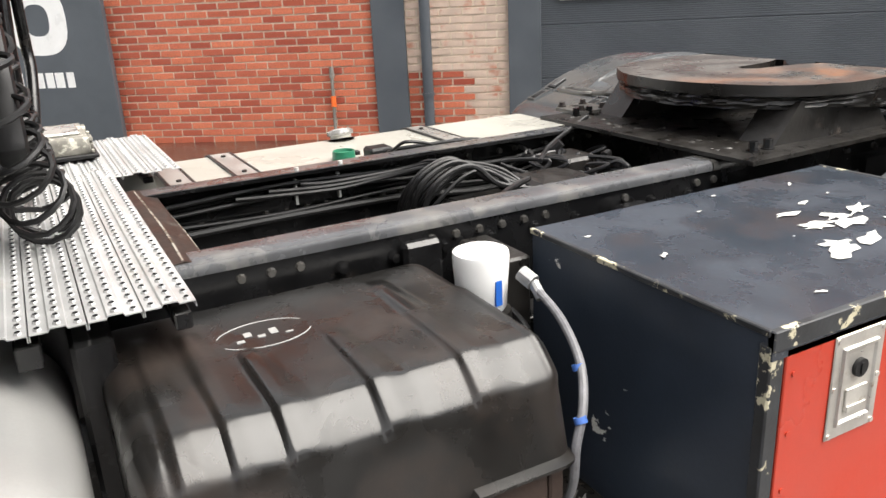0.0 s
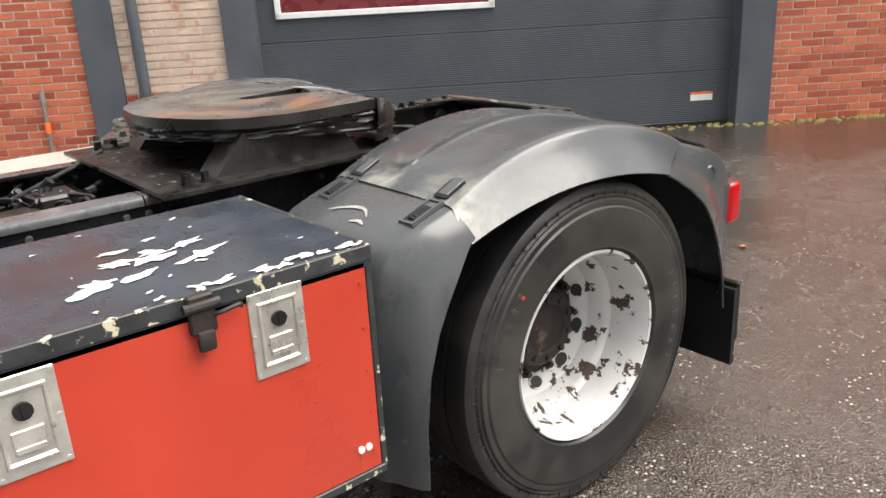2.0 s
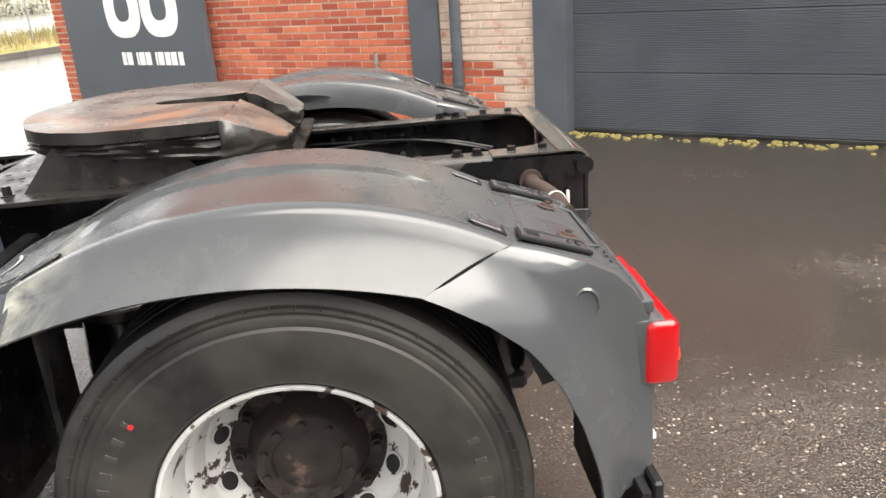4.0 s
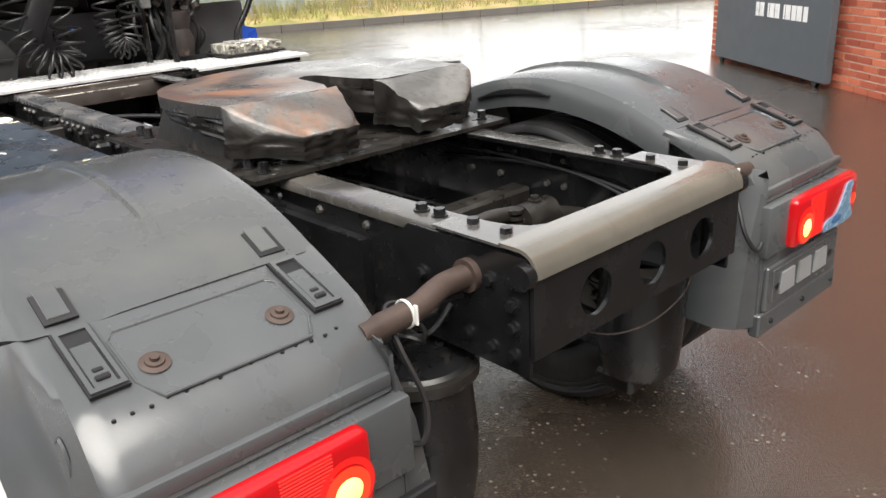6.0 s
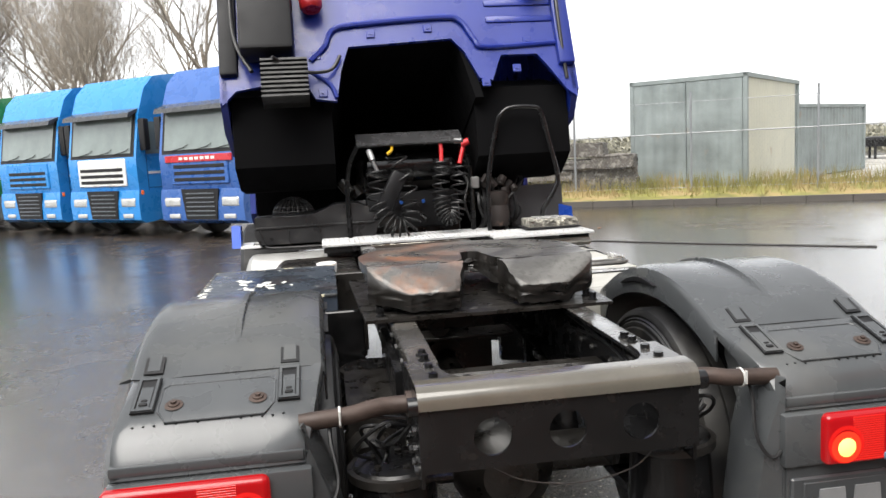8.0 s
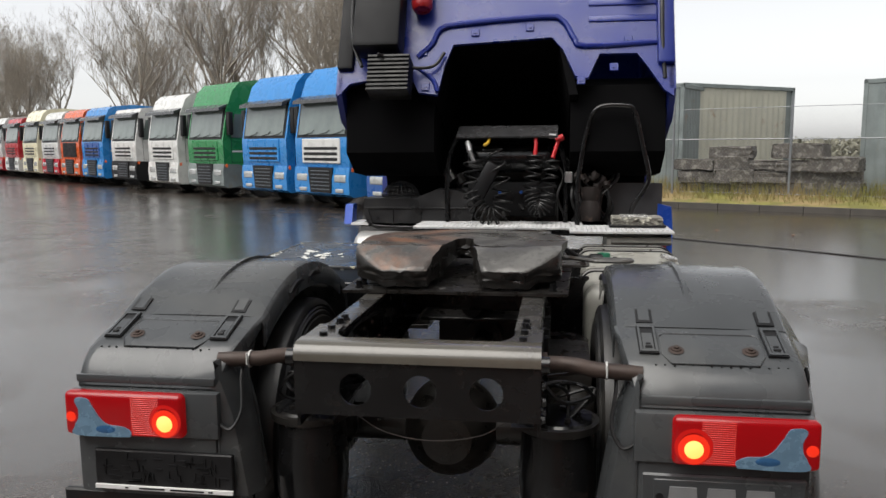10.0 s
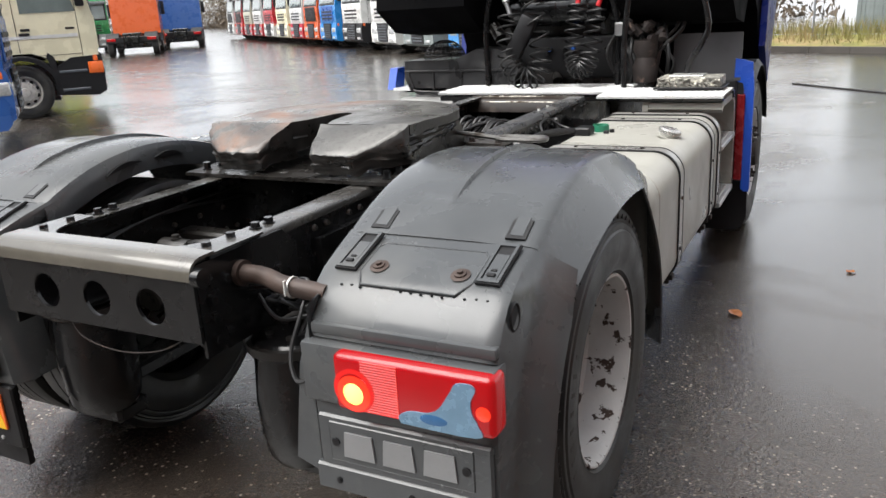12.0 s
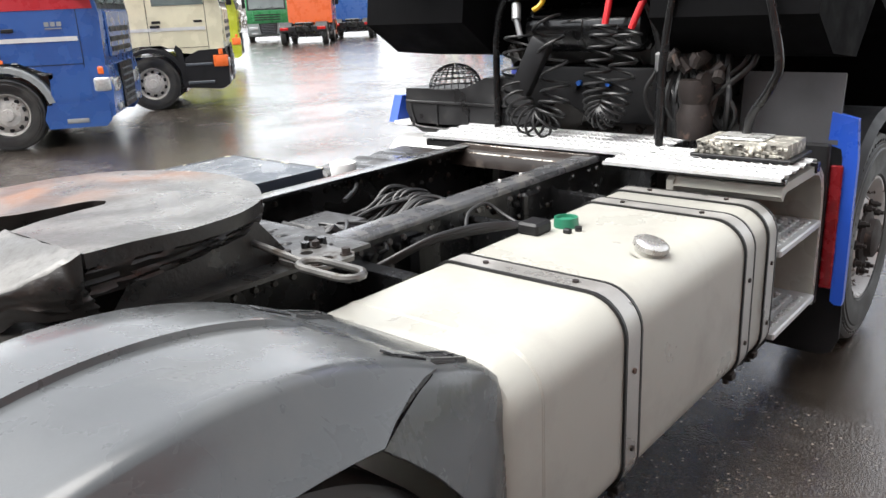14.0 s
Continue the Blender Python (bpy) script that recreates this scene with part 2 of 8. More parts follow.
TANK = surface("cream_tank_paint", (0.33, 0.325, 0.292), 0.34, 0, 0.05, 3, 160, 0.05, dirt=(0.27, 0.26, 0.235), dirt_at=(0.5, 0.78), dirt_scale=4, dirt_rough=0.5)
STRAP = surface("brushed_steel_strap", (0.42, 0.41, 0.39), 0.38, 0.6, 0.2, 6, 140, 0.2)
GALV = surface("galvanised_steel", (0.47, 0.475, 0.475), 0.42, 0.35, 0.15, 12, 120, 0.25, dirt=(0.4, 0.38, 0.34), dirt_at=(0.6, 0.75), dirt_scale=8)
RED = surface("red_panel_paint", (0.43, 0.04, 0.02), 0.36, 0, 0.1, 3, 140, 0.08, dirt=(0.35, 0.03, 0.02), dirt_at=(0.7, 0.72), dirt_scale=7)
BOXPAINT = surface("slate_blue_box_paint", (0.032, 0.042, 0.06), 0.4, 0, 0.3, 4, 120, 0.15, dirt=(0.7, 0.7, 0.66), dirt_at=(0.69, 0.7), dirt_scale=5.5, dirt_rough=0.5)
# brown patches put the wet lid's brownish reflection into its colour
BOXLID = surface("wet_reflection_lid_paint", (0.032, 0.04, 0.052), 0.3, 0, 0.3, 4, 120, 0.12, dirt=(0.055, 0.042, 0.04), dirt_at=(0.5, 0.68), dirt_scale=1.7, dirt_rough=0.25, wet=0.6)
BOXEDGE = surface("worn_box_edge", (0.03, 0.032, 0.035), 0.5, 0, 0.4, 20, 120, 0.3, dirt=(0.5, 0.46, 0.33), dirt_at=(0.585, 0.61), dirt_scale=24, dirt_rough=0.6)
LATCH = surface("stainless_latch", (0.62, 0.6, 0.56), 0.35, 0.75, 0.2, 16, 150, 0.2, dirt=(0.28, 0.2, 0.13), dirt_at=(0.62, 0.74), dirt_scale=18)
BROWNSTEEL = surface("brown_primed_steel", (0.02, 0.014, 0.011), 0.45, 0, 0.35, 9, 100, 0.3, dirt=(0.06, 0.045, 0.035), dirt_at=(0.58, 0.72), dirt_scale=11, wet=0.2)
BAREEDGE = surface("bare_worn_edge", (0.42, 0.40, 0.35), 0.35, 0.5, 0.3, 30, 120, 0.2, dirt=(0.1, 0.07, 0.05), dirt_at=(0.5, 0.56), dirt_scale=26)
STEELGREY = surface("worn_grey_steel", (0.13, 0.127, 0.12), 0.4, 0.5, 0.3, 14, 110, 0.3, dirt=(0.06, 0.05, 0.042), dirt_at=(0.52, 0.64), dirt_scale=18)
COVER = surface("black_ribbed_plastic", (0.011, 0.0105, 0.010), 0.34, 0, 0.35, 5, 160, 0.1, dirt=(0.03, 0.022, 0.018), dirt_at=(0.5, 0.72), dirt_scale=3, dirt_rough=0.42, wet=0.6)
WHITEP = surface("white_plastic", (0.75, 0.75, 0.74), 0.35, 0, 0.06, 8, 100, 0.05)
GREENP = surface("green_plastic", (0.02, 0.16, 0.09), 0.4, 0, 0.15, 14, 100, 0.05)
CHROME = surface("chrome", (0.6, 0.59, 0.57), 0.3, 0.75, 0.15, 10, 120, 0.08)
RUST = surface("rusty_pipe", (0.055, 0.037, 0.03), 0.6, 0.3, 0.4, 16, 90, 0.5)
BLUE = surface("blue_cab_paint", (0.008, 0.022, 0.2), 0.32, 0, 0.12, 4, 130, 0.05, coat=0.1)
GUARDBLUE = surface("bright_blue_guard_paint", (0.02, 0.085, 0.5), 0.35, 0, 0.1, 4, 130, 0.05)
AIRBOX = surface("grey_black_moulded_plastic", (0.024, 0.024, 0.025), 0.4, 0, 0.35, 7, 110, 0.2, dirt=(0.06, 0.055, 0.05), dirt_at=(0.58, 0.75), dirt_scale=7, wet=0.3)
DULL = surface("dull_black_plastic", (0.011, 0.011, 0.012), 0.5, 0, 0.3, 8, 120, 0.2, spec=0.3)
ALUM = surface("cast_aluminium", (0.4, 0.4, 0.4), 0.4, 0.7, 0.3, 12, 120, 0.4)
LAMPRED = glow("red_lamp_lens", (1.0, 0.012, 0.015), 0.05, (0.2, 0.002, 0.004))
LAMPBLUE = surface("broken_lamp_reflector", (0.16, 0.27, 0.38), 0.25, 0.2, 0.2, 20, 120, 0.1)
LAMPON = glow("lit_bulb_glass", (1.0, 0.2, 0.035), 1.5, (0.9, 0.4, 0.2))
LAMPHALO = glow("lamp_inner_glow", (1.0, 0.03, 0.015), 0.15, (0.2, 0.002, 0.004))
LAMPGLOW = glow("red_bulb_glow", (1.0, 0.04, 0.012), 0.34, (0.2, 0.003, 0.004))
ORANGE = surface("reflective_orange", (0.85, 0.16, 0.03), 0.35, 0, 0.06, 12, 200, 0.05)
YELLOW = surface("reflective_yellow", (0.72, 0.42, 0.01), 0.35, 0, 0.06, 12, 200, 0.05)
SILVER = surface("silver_badge", (0.24, 0.245, 0.25), 0.4, 0.2, 0.1, 20, 150, 0.05)
BRUSHED = surface("dirty_cast_box", (0.25, 0.24, 0.21), 0.6, 0.3, 0.5, 30, 90, 0.6, dirt=(0.6, 0.58, 0.5), dirt_at=(0.52, 0.6), dirt_scale=25)
TIE = surface("white_cable_tie", (0.5, 0.5, 0.48), 0.4, 0, 0.05)
REDP = surface("red_plastic", (0.5, 0.015, 0.02), 0.35, 0, 0.1)
YELP = surface("yellow_plastic", (0.6, 0.36, 0.01), 0.4, 0, 0.1)


def asphalt():
    """Wet tarmac: chips of stone in dark binder, pale grit, smooth films of water in the hollows."""
    m, nt, b = tree("wet_asphalt")
    v = coords(nt)
    chips = node(nt, "ShaderNodeTexVoronoi", Scale=105.0)
    grit = node(nt, "ShaderNodeTexVoronoi", Scale=62.0)
    for n in (chips, grit):
        nt.links.new(v, n.inputs["Vector"])
    grain = noise_tex(nt, v, 240, 3, 0.6)
    big = noise_tex(nt, v, 0.33, 7, 0.62, 0.3)
    mid = noise_tex(nt, v, 2.2, 6, 0.62)
    stone = nt.nodes.new("ShaderNodeSeparateColor")
    nt.links.new(chips.outputs["Color"], stone.inputs["Color"])
    pick = nt.nodes.new("ShaderNodeSeparateColor")
    nt.links.new(grit.outputs["Color"], pick.inputs["Color"])
    col = mixc(nt, ramp(nt, stone.outputs[0], 0.15, 0.95), (0.017, 0.0135, 0.011), (0.092, 0.07, 0.054))
    col = mixc(nt, ramp(nt, grain, 0.4, 0.7, 0, 0.6), col, (0.018, 0.014, 0.012))
    inside = ramp(nt, grit.outputs["Distance"], 0.44, 0.3)
    rare = ramp(nt, pick.outputs[1], 0.9, 0.94)
    pale = node(nt, "ShaderNodeMath")
    pale.operation = "MULTIPLY"
    nt.links.new(inside, pale.inputs[0])
    nt.links.new(rare, pale.inputs[1])
    col = mixc(nt, pale.outputs[0], col, (0.42, 0.37, 0.31))
    col = mixc(nt, ramp(nt, mid, 0.48, 0.7, 0, 0.55), col, (0.055, 0.038, 0.027))
    xyz = nt.nodes.new("ShaderNodeSeparateXYZ")
    nt.links.new(v, xyz.inputs["Vector"])
    deep = node(nt, "ShaderNodeMath")
    nt.links.new(big, deep.inputs[0])
    both = node(nt, "ShaderNodeMath")
    nt.links.new(ramp(nt, xyz.outputs[1], 0.0, 3.0, 0.0, 0.03), both.inputs[0])
    nt.links.new(ramp(nt, xyz.outputs[0], 0.9, 1.7, 0.0, 0.13), both.inputs[1])
    west = node(nt, "ShaderNodeMath")
    nt.links.new(both.outputs[0], west.inputs[0])
    nt.links.new(ramp(nt, xyz.outputs[0], -2.0, -4.0, 0.0, 0.05), west.inputs[1])
    nt.links.new(west.outputs[0], deep.inputs[1])
    film = ramp(nt, deep.outputs[0], 0.47, 0.61)
    nt.links.new(mixc(nt, film, col, (0.035, 0.028, 0.022)), b.inputs["Base Color"])
    rg = mixf(nt, ramp(nt, mid, 0.35, 0.65), 0.19, 0.34)
    nt.links.new(mixf(nt, film, rg, 0.24), b.inputs["Roughness"])
    h = mixf(nt, ramp(nt, film, 0.0, 1.0, 0.0, 0.86), chips.outputs["Distance"], 0.35)
    bump(nt, b, h, 1.0, 0.008)
    rain = node(nt, "ShaderNodeBump", Strength=0.42, Distance=0.005)
    nt.links.new(mixf(nt, ramp(nt, film, 0.0, 1.0, 0.0, 0.86), grit.outputs["Distance"], 0.35), rain.inputs["Height"])
    nt.links.new(rain.outputs["Normal"], b.inputs["Coat Normal"])
    nt.links.new(mixf(nt, film, ramp(nt, mid, 0.3, 0.65, 0.55, 0.9), 0.85), b.inputs["Coat Weight"])
    nt.links.new(mixf(nt, film, 0.2, 0.2), b.inputs["Coat Roughness"])
    b.inputs["Coat IOR"].default_value = 1.48
    return m


ASPHALT = asphalt()


def coupling_top():
    """Grey greased steel, worn in arcs round the throat, rusty on one side."""
    m, nt, b = tree("greased_rusty_plate")
    v = coords(nt)
    xyz = nt.nodes.new("ShaderNodeSeparateXYZ")
    nt.links.new(v, xyz.inputs["Vector"])
    shift = node(nt, "ShaderNodeMapping")
    shift.inputs["Location"].default_value = (0, -0.36, 0)
    nt.links.new(v, shift.inputs["Vector"])
    arcs = node(nt, "ShaderNodeTexWave", Scale=1.5, Distortion=5.0, Detail=5.0, Detail_Scale=3.0)
    arcs.wave_type, arcs.rings_direction = "RINGS", "Z"
    nt.links.new(shift.outputs["Vector"], arcs.inputs["Vector"])
    spots = noise_tex(nt, v, 4.5, 8, 0.65, 0.4)
    fine = noise_tex(nt, v, 55, 6, 0.65)
    col = mixc(nt, ramp(nt, arcs.outputs["Fac"], 0.2, 0.8), (0.07, 0.068, 0.064), (0.12, 0.117, 0.11))
    col = mixc(nt, ramp(nt, fine, 0.5, 0.7, 0, 0.7), col, (0.03, 0.028, 0.025))
    side = node(nt, "ShaderNodeMath")
    side.operation = "MULTIPLY"
    nt.links.new(ramp(nt, xyz.outputs[0], 0.05, -0.25), side.inputs[0])
    nt.links.new(ramp(nt, spots, 0.42, 0.6), side.inputs[1])
    rusty = mixc(nt, ramp(nt, arcs.outputs["Fac"], 0.3, 0.8), (0.10, 0.055, 0.038), (0.19, 0.09, 0.048))
    nt.links.new(mixc(nt, side.outputs[0], col, rusty), b.inputs["Base Color"])
    nt.links.new(mixf(nt, ramp(nt, spots, 0.35, 0.65), 0.2, 0.48), b.inputs["Roughness"])
    b.inputs["Metallic"].default_value = 0.15
    bump(nt, b, fine, 0.5, 0.003)
    return m


FWTOP = coupling_top()


def brick_mat():
    m, nt, b = tree("red_brick")
    v = coords(nt)
    info = nt.nodes.new("ShaderNodeObjectInfo").outputs["Random"]
    isl = nt.nodes.new("ShaderNodeNewGeometry").outputs["Random Per Island"]
    add = node(nt, "ShaderNodeMath")
    nt.links.new(info, add.inputs[0])
    nt.links.new(isl, add.inputs[1])
    fr = node(nt, "ShaderNodeMath")
    fr.operation = "FRACT"
    nt.links.new(add.outputs[0], fr.inputs[0])
    col = mixc(nt, fr.outputs[0], (0.34, 0.06, 0.03), (0.66, 0.19, 0.095))
    col = mixc(nt, ramp(nt, noise_tex(nt, v, 60, 5), 0.35, 0.7, 0, 0.6), col, (0.20, 0.055, 0.035))
    col = mixc(nt, ramp(nt, noise_tex(nt, v, 1.3, 6, 0.65), 0.62, 0.8, 0, 0.5), col, (0.42, 0.30, 0.22))
    nt.links.new(col, b.inputs["Base Color"])
    b.inputs["Roughness"].default_value = 0.85
    bump(nt, b, noise_tex(nt, v, 140, 4), 0.4, 0.003)
    return m


BRICK = brick_mat()
PALEBRICK = surface("lime_stained_brick", (0.6, 0.46, 0.37), 0.85, 0, 0.25, 5, 120, 0.4, dirt=(0.42, 0.17, 0.1), dirt_at=(0.55, 0.65), dirt_scale=4)
MORTAR = surface("pale_mortar", (0.70, 0.60, 0.48), 0.9, 0, 0.2, 8, 150, 0.5)
DOORGREY = surface("anthracite_door_paint", (0.076, 0.085, 0.098), 0.42, 0, 0.1, 2, 90, 0.05)
COLGREY = surface("grey_steel_paint", (0.078, 0.089, 0.102), 0.45, 0, 0.15, 3, 90, 0.08)
CONT = surface("faded_container_paint", (0.2, 0.23, 0.225), 0.55, 0, 0.4, 1.2, 60, 0.1, dirt=(0.22, 0.16, 0.11), dirt_at=(0.62, 0.75), dirt_scale=1.6)
CONTW = surface("cream_container_paint", (0.46, 0.45, 0.37), 0.55, 0, 0.15, 1.0, 60, 0.1, dirt=(0.26, 0.18, 0.12), dirt_at=(0.64, 0.75), dirt_scale=1.4)
KERB = surface("concrete_kerb", (0.075, 0.067, 0.058), 0.7, 0, 0.3, 3, 90, 0.4)
GRASSM = surface("dry_grass", (0.2, 0.19, 0.05), 0.8, 0, 0.5, 2.5, 60, 0.3, dirt=(0.27, 0.2, 0.09), dirt_at=(0.45, 0.6), dirt_scale=1.2)
# bark of the distant trees, lightened in colour to imitate haze
BARK = surface("hazy_bark", (0.27, 0.235, 0.19), 0.8, 0, 0.35, 8, 60, 0.5)
FENCEM = surface("galvanised_wire", (0.25, 0.26, 0.27), 0.5, 0.5, 0.2)
# lorry glass: its pale base colour stands in for reflected sky
GLASS = surface("sky_pale_glass", (0.15, 0.18, 0.17), 0.06, 0, 0.2, 2, 60, 0.0, spec=0.8)

# ---- the yard: ground, building, verge ----
bm = nb()
G = 400.0
bm.faces.new([bm.verts.new(p) for p in ((-G, -G, 0), (G, -G, 0), (G, G, 0), (-G, G, 0))])
tagged(part("ground", bm, ASPHALT), "wet dark asphalt yard with shallow puddles", "ground", kind="structure")

# the brick building stands along a line that is turned 35.6 degrees from the truck
WALL = pose(6.25, 0, 0, 0, 0, 54.4)   # local x along the wall towards the gate, local y out into the yard
building = new("wall_north")
building.matrix_basis = WALL
tagged(building, "red brick workshop wall with steel columns and a roller door", "wall", kind="structure")
BH = 5.2


def wall_block(x0, x1, z0=0.0, z1=BH):
    b = nb()
    box(b, x0, x1, -0.35, -0.012, z0, z1)
    part("core", b, MORTAR, building)


wall_block(-0.92, 5.0)
wall_block(-2.3, -0.9)
wall_block(-14.0, -7.8)
wall_block(-7.8, -2.3, 3.9, BH)

# plain unseen walls to the west and south, added to block low sky light
for name, x0, x1, y0, y1 in (("wall_west", -10.3, -10.0, -11.0, 0.5), ("wall_south", -10.3, 4.0, -11.3, -11.0)):
    bm = nb()
    box(bm, x0, x1, y0, y1, 0.0, 4.8)
    tagged(part(name, bm, surface("dark_light_blocker", (0.12, 0.115, 0.11), 0.8, 0, 0.3, 1.2, 60, 0.3)), "unseen dark wall added to block low sky light", "wall", kind="structure")

# steel columns, rain pipe and roller door
def wall_part(name, x0, x1, y0, y1, z0, z1, mat, bev=0.004, label=""):
    b = nb()
    box(b, x0, x1, y0, y1, z0, z1, bev)
    return part(name, b, mat, building, label)


wall_part("column", -1.26, -0.92, 0.0, 0.05, 0, BH, COLGREY, label="dark grey painted steel column")
b = nb()
cyl(b, (-1.47, 0.06, 0.02), (-1.47, 0.06, BH), 0.055, n=16)
for z in (0.45, 1.6, 3.2):
    cyl(b, (-1.47, 0.06, z), (-1.47, 0.06, z + 0.03), 0.065, n=16)
part("rain_pipe", b, COLGREY, building, "dark grey rain pipe")
wall_part("door_post", -2.62, -2.3, -0.3, 0.06, 0, 4.0, COLGREY, label="dark grey door post")
wall_part("door_post", -7.86, -7.5, -0.3, 0.06, 0, 4.0, COLGREY, label="dark grey door post")
wall_part("door_lintel", -7.86, -2.3, 0.0, 0.05, 3.75, 4.0, COLGREY)

roller_door = new("door_1")
roller_door.matrix_basis = WALL
tagged(roller_door, "closed anthracite sectional door with fine horizontal grooves", "door", kind="structure")
b = nb()
box(b, -7.5, -2.62, -0.2, -0.155, 0.02, 3.8)
part("core", b, DOORGREY, roller_door)
for k in range(7):
    b = nb()
    z = 0.03 + k * 0.53
    n = 25
    prof = [(-0.156, z)]
    for i in range(n):
        za = z + 0.005 + i * 0.52 / n
        prof += [(-0.15, za), (-0.144, za + 0.004), (-0.144, za + 0.0168), (-0.15, za + 0.0206)]
    prof += [(-0.156, z + 0.526)]
    prism(b, prof, "x", -7.5, -2.62)
    part("panel", b, DOORGREY, roller_door)
b = nb()
box(b, -7.5, -2.62, -0.16, -0.13, 0.0, 0.03, 0.004)
part("seal", b, RUBBER, roller_door)
b = nb()
box(b, -7.32, -7.08, -0.144, -0.141, 0.25, 0.34)
st = part("sticker", b, WHITEP, roller_door, "small white notice sticker")
b = nb()
box(b, -7.32, -7.08, -0.141, -0.1395, 0.315, 0.34)
part("sticker_band", b, ORANGE, st)
# white framed light in the door
b = nb()
for x0, x1, z0, z1 in ((-5.0, -2.8, 1.32, 1.38), (-5.0, -2.8, 2.2, 2.26), (-5.0, -4.94, 1.32, 2.26), (-2.86, -2.8, 1.32, 2.26)):
    box(b, x0, x1, -0.146, -0.11, z0, z1, 0.006)
fr = part("notice_frame", b, WHITEP, roller_door, "white framed notice board")
b = nb()
box(b, -4.95, -2.85, -0.143, -0.125, 1.37, 2.21)
part("notice", b, surface("dark_red_notice", (0.16, 0.02, 0.025), 0.3, 0, 0.2), fr)

# gate leaf with the firm's lettering as plain bars
gate = new("gate_panel")
gate.matrix_basis = WALL
tagged(gate, "dark grey steel gate panel with white lettering bars", "gate", kind="structure")
b = nb()
box(b, 1.88, 4.5, 0.1, 0.18, 0.06, 2.5, 0.006)
part("leaf", b, COLGREY, gate)
b = nb()
for x in (2.1, 4.35):
    cyl(b, (x, 0.12, 0.05), (x, 0.16, 0.05), 0.05, n=16)
part("roller", b, BLACK, gate)
b = nb()
for i, w in enumerate((0.085, 0.1, 0.09, 0.1, 0.03, 0.1, 0.1, 0.03, 0.1, 0.075)):
    x = 2.32 + i * 0.118
    box(b, x, x + w, 0.18, 0.183, 0.66, 0.82)
part("lettering_bar", b, WHITEP, gate, "white lettering as plain bars")
b = nb()
for cx in (2.62, 3.3):
    ring = [(cx + 0.33 * math.copysign(abs(math.cos(t)) ** 0.75, math.cos(t)), 1.36 + 0.36 * math.copysign(abs(math.sin(t)) ** 0.75, math.sin(t))) for t in [2 * PI * i / 28 for i in range(28)]]
    plate_with_holes(b, ring, [[(cx + (x - cx) * 0.42, 1.36 + (z - 1.36) * 0.45) for x, z in ring]], "y", 0.18, 0.183)
part("emblem", b, WHITEP, gate, "white block emblem")

# thin pole standing against the wall
pole = thing("pole", "thin grey pole with an orange grip against brick", "pole")
pole.matrix_basis = WALL
b = nb()
cyl(b, (-0.45, 0.05, 0.0), (-0.46, 0.035, 0.76), 0.017, n=10)
cyl(b, (-0.46, 0.035, 0.66), (-0.46, 0.035, 0.77), 0.03, 0.022, n=10)
part("shaft", b, surface("grey_wood", (0.2, 0.19, 0.17), 0.6), pole)
b = nb()
cyl(b, (-0.4545, 0.042, 0.36), (-0.4562, 0.04, 0.47), 0.028, n=10)
part("grip", b, ORANGE, pole)

# moss strip along the foot of the wall
b = nb()
rg = random.Random(5)
for i in range(500):
    x, y = rg.uniform(-13, -2.3), abs(rg.gauss(0, 0.1))
    r = rg.uniform(0.01, 0.04)
    y = max(y, 0.01) if not -7.5 < x < -2.62 else y - 0.08
    lathe(b, [(0, r * 0.5), (r * 0.7, r * 0.35), (r, 0)], 6, pose(x, y, 0, 0, 0, rg.uniform(0, 90)))
moss = part("moss", b, surface("yellow_moss", (0.2, 0.17, 0.05), 0.9, 0, 0.4, 20))
moss.matrix_basis = WALL
tagged(moss, "yellow moss and leaf litter along the wall foot", "moss", kind="stuff")

# ---- the tractor unit: y forward, x to its right ----
AX, FX, WZ = -0.135, 3.555, 0.52
truck = thing("tractor_unit", "blue tractor unit with raised cab, open black chassis and grey mudguards", "truck")

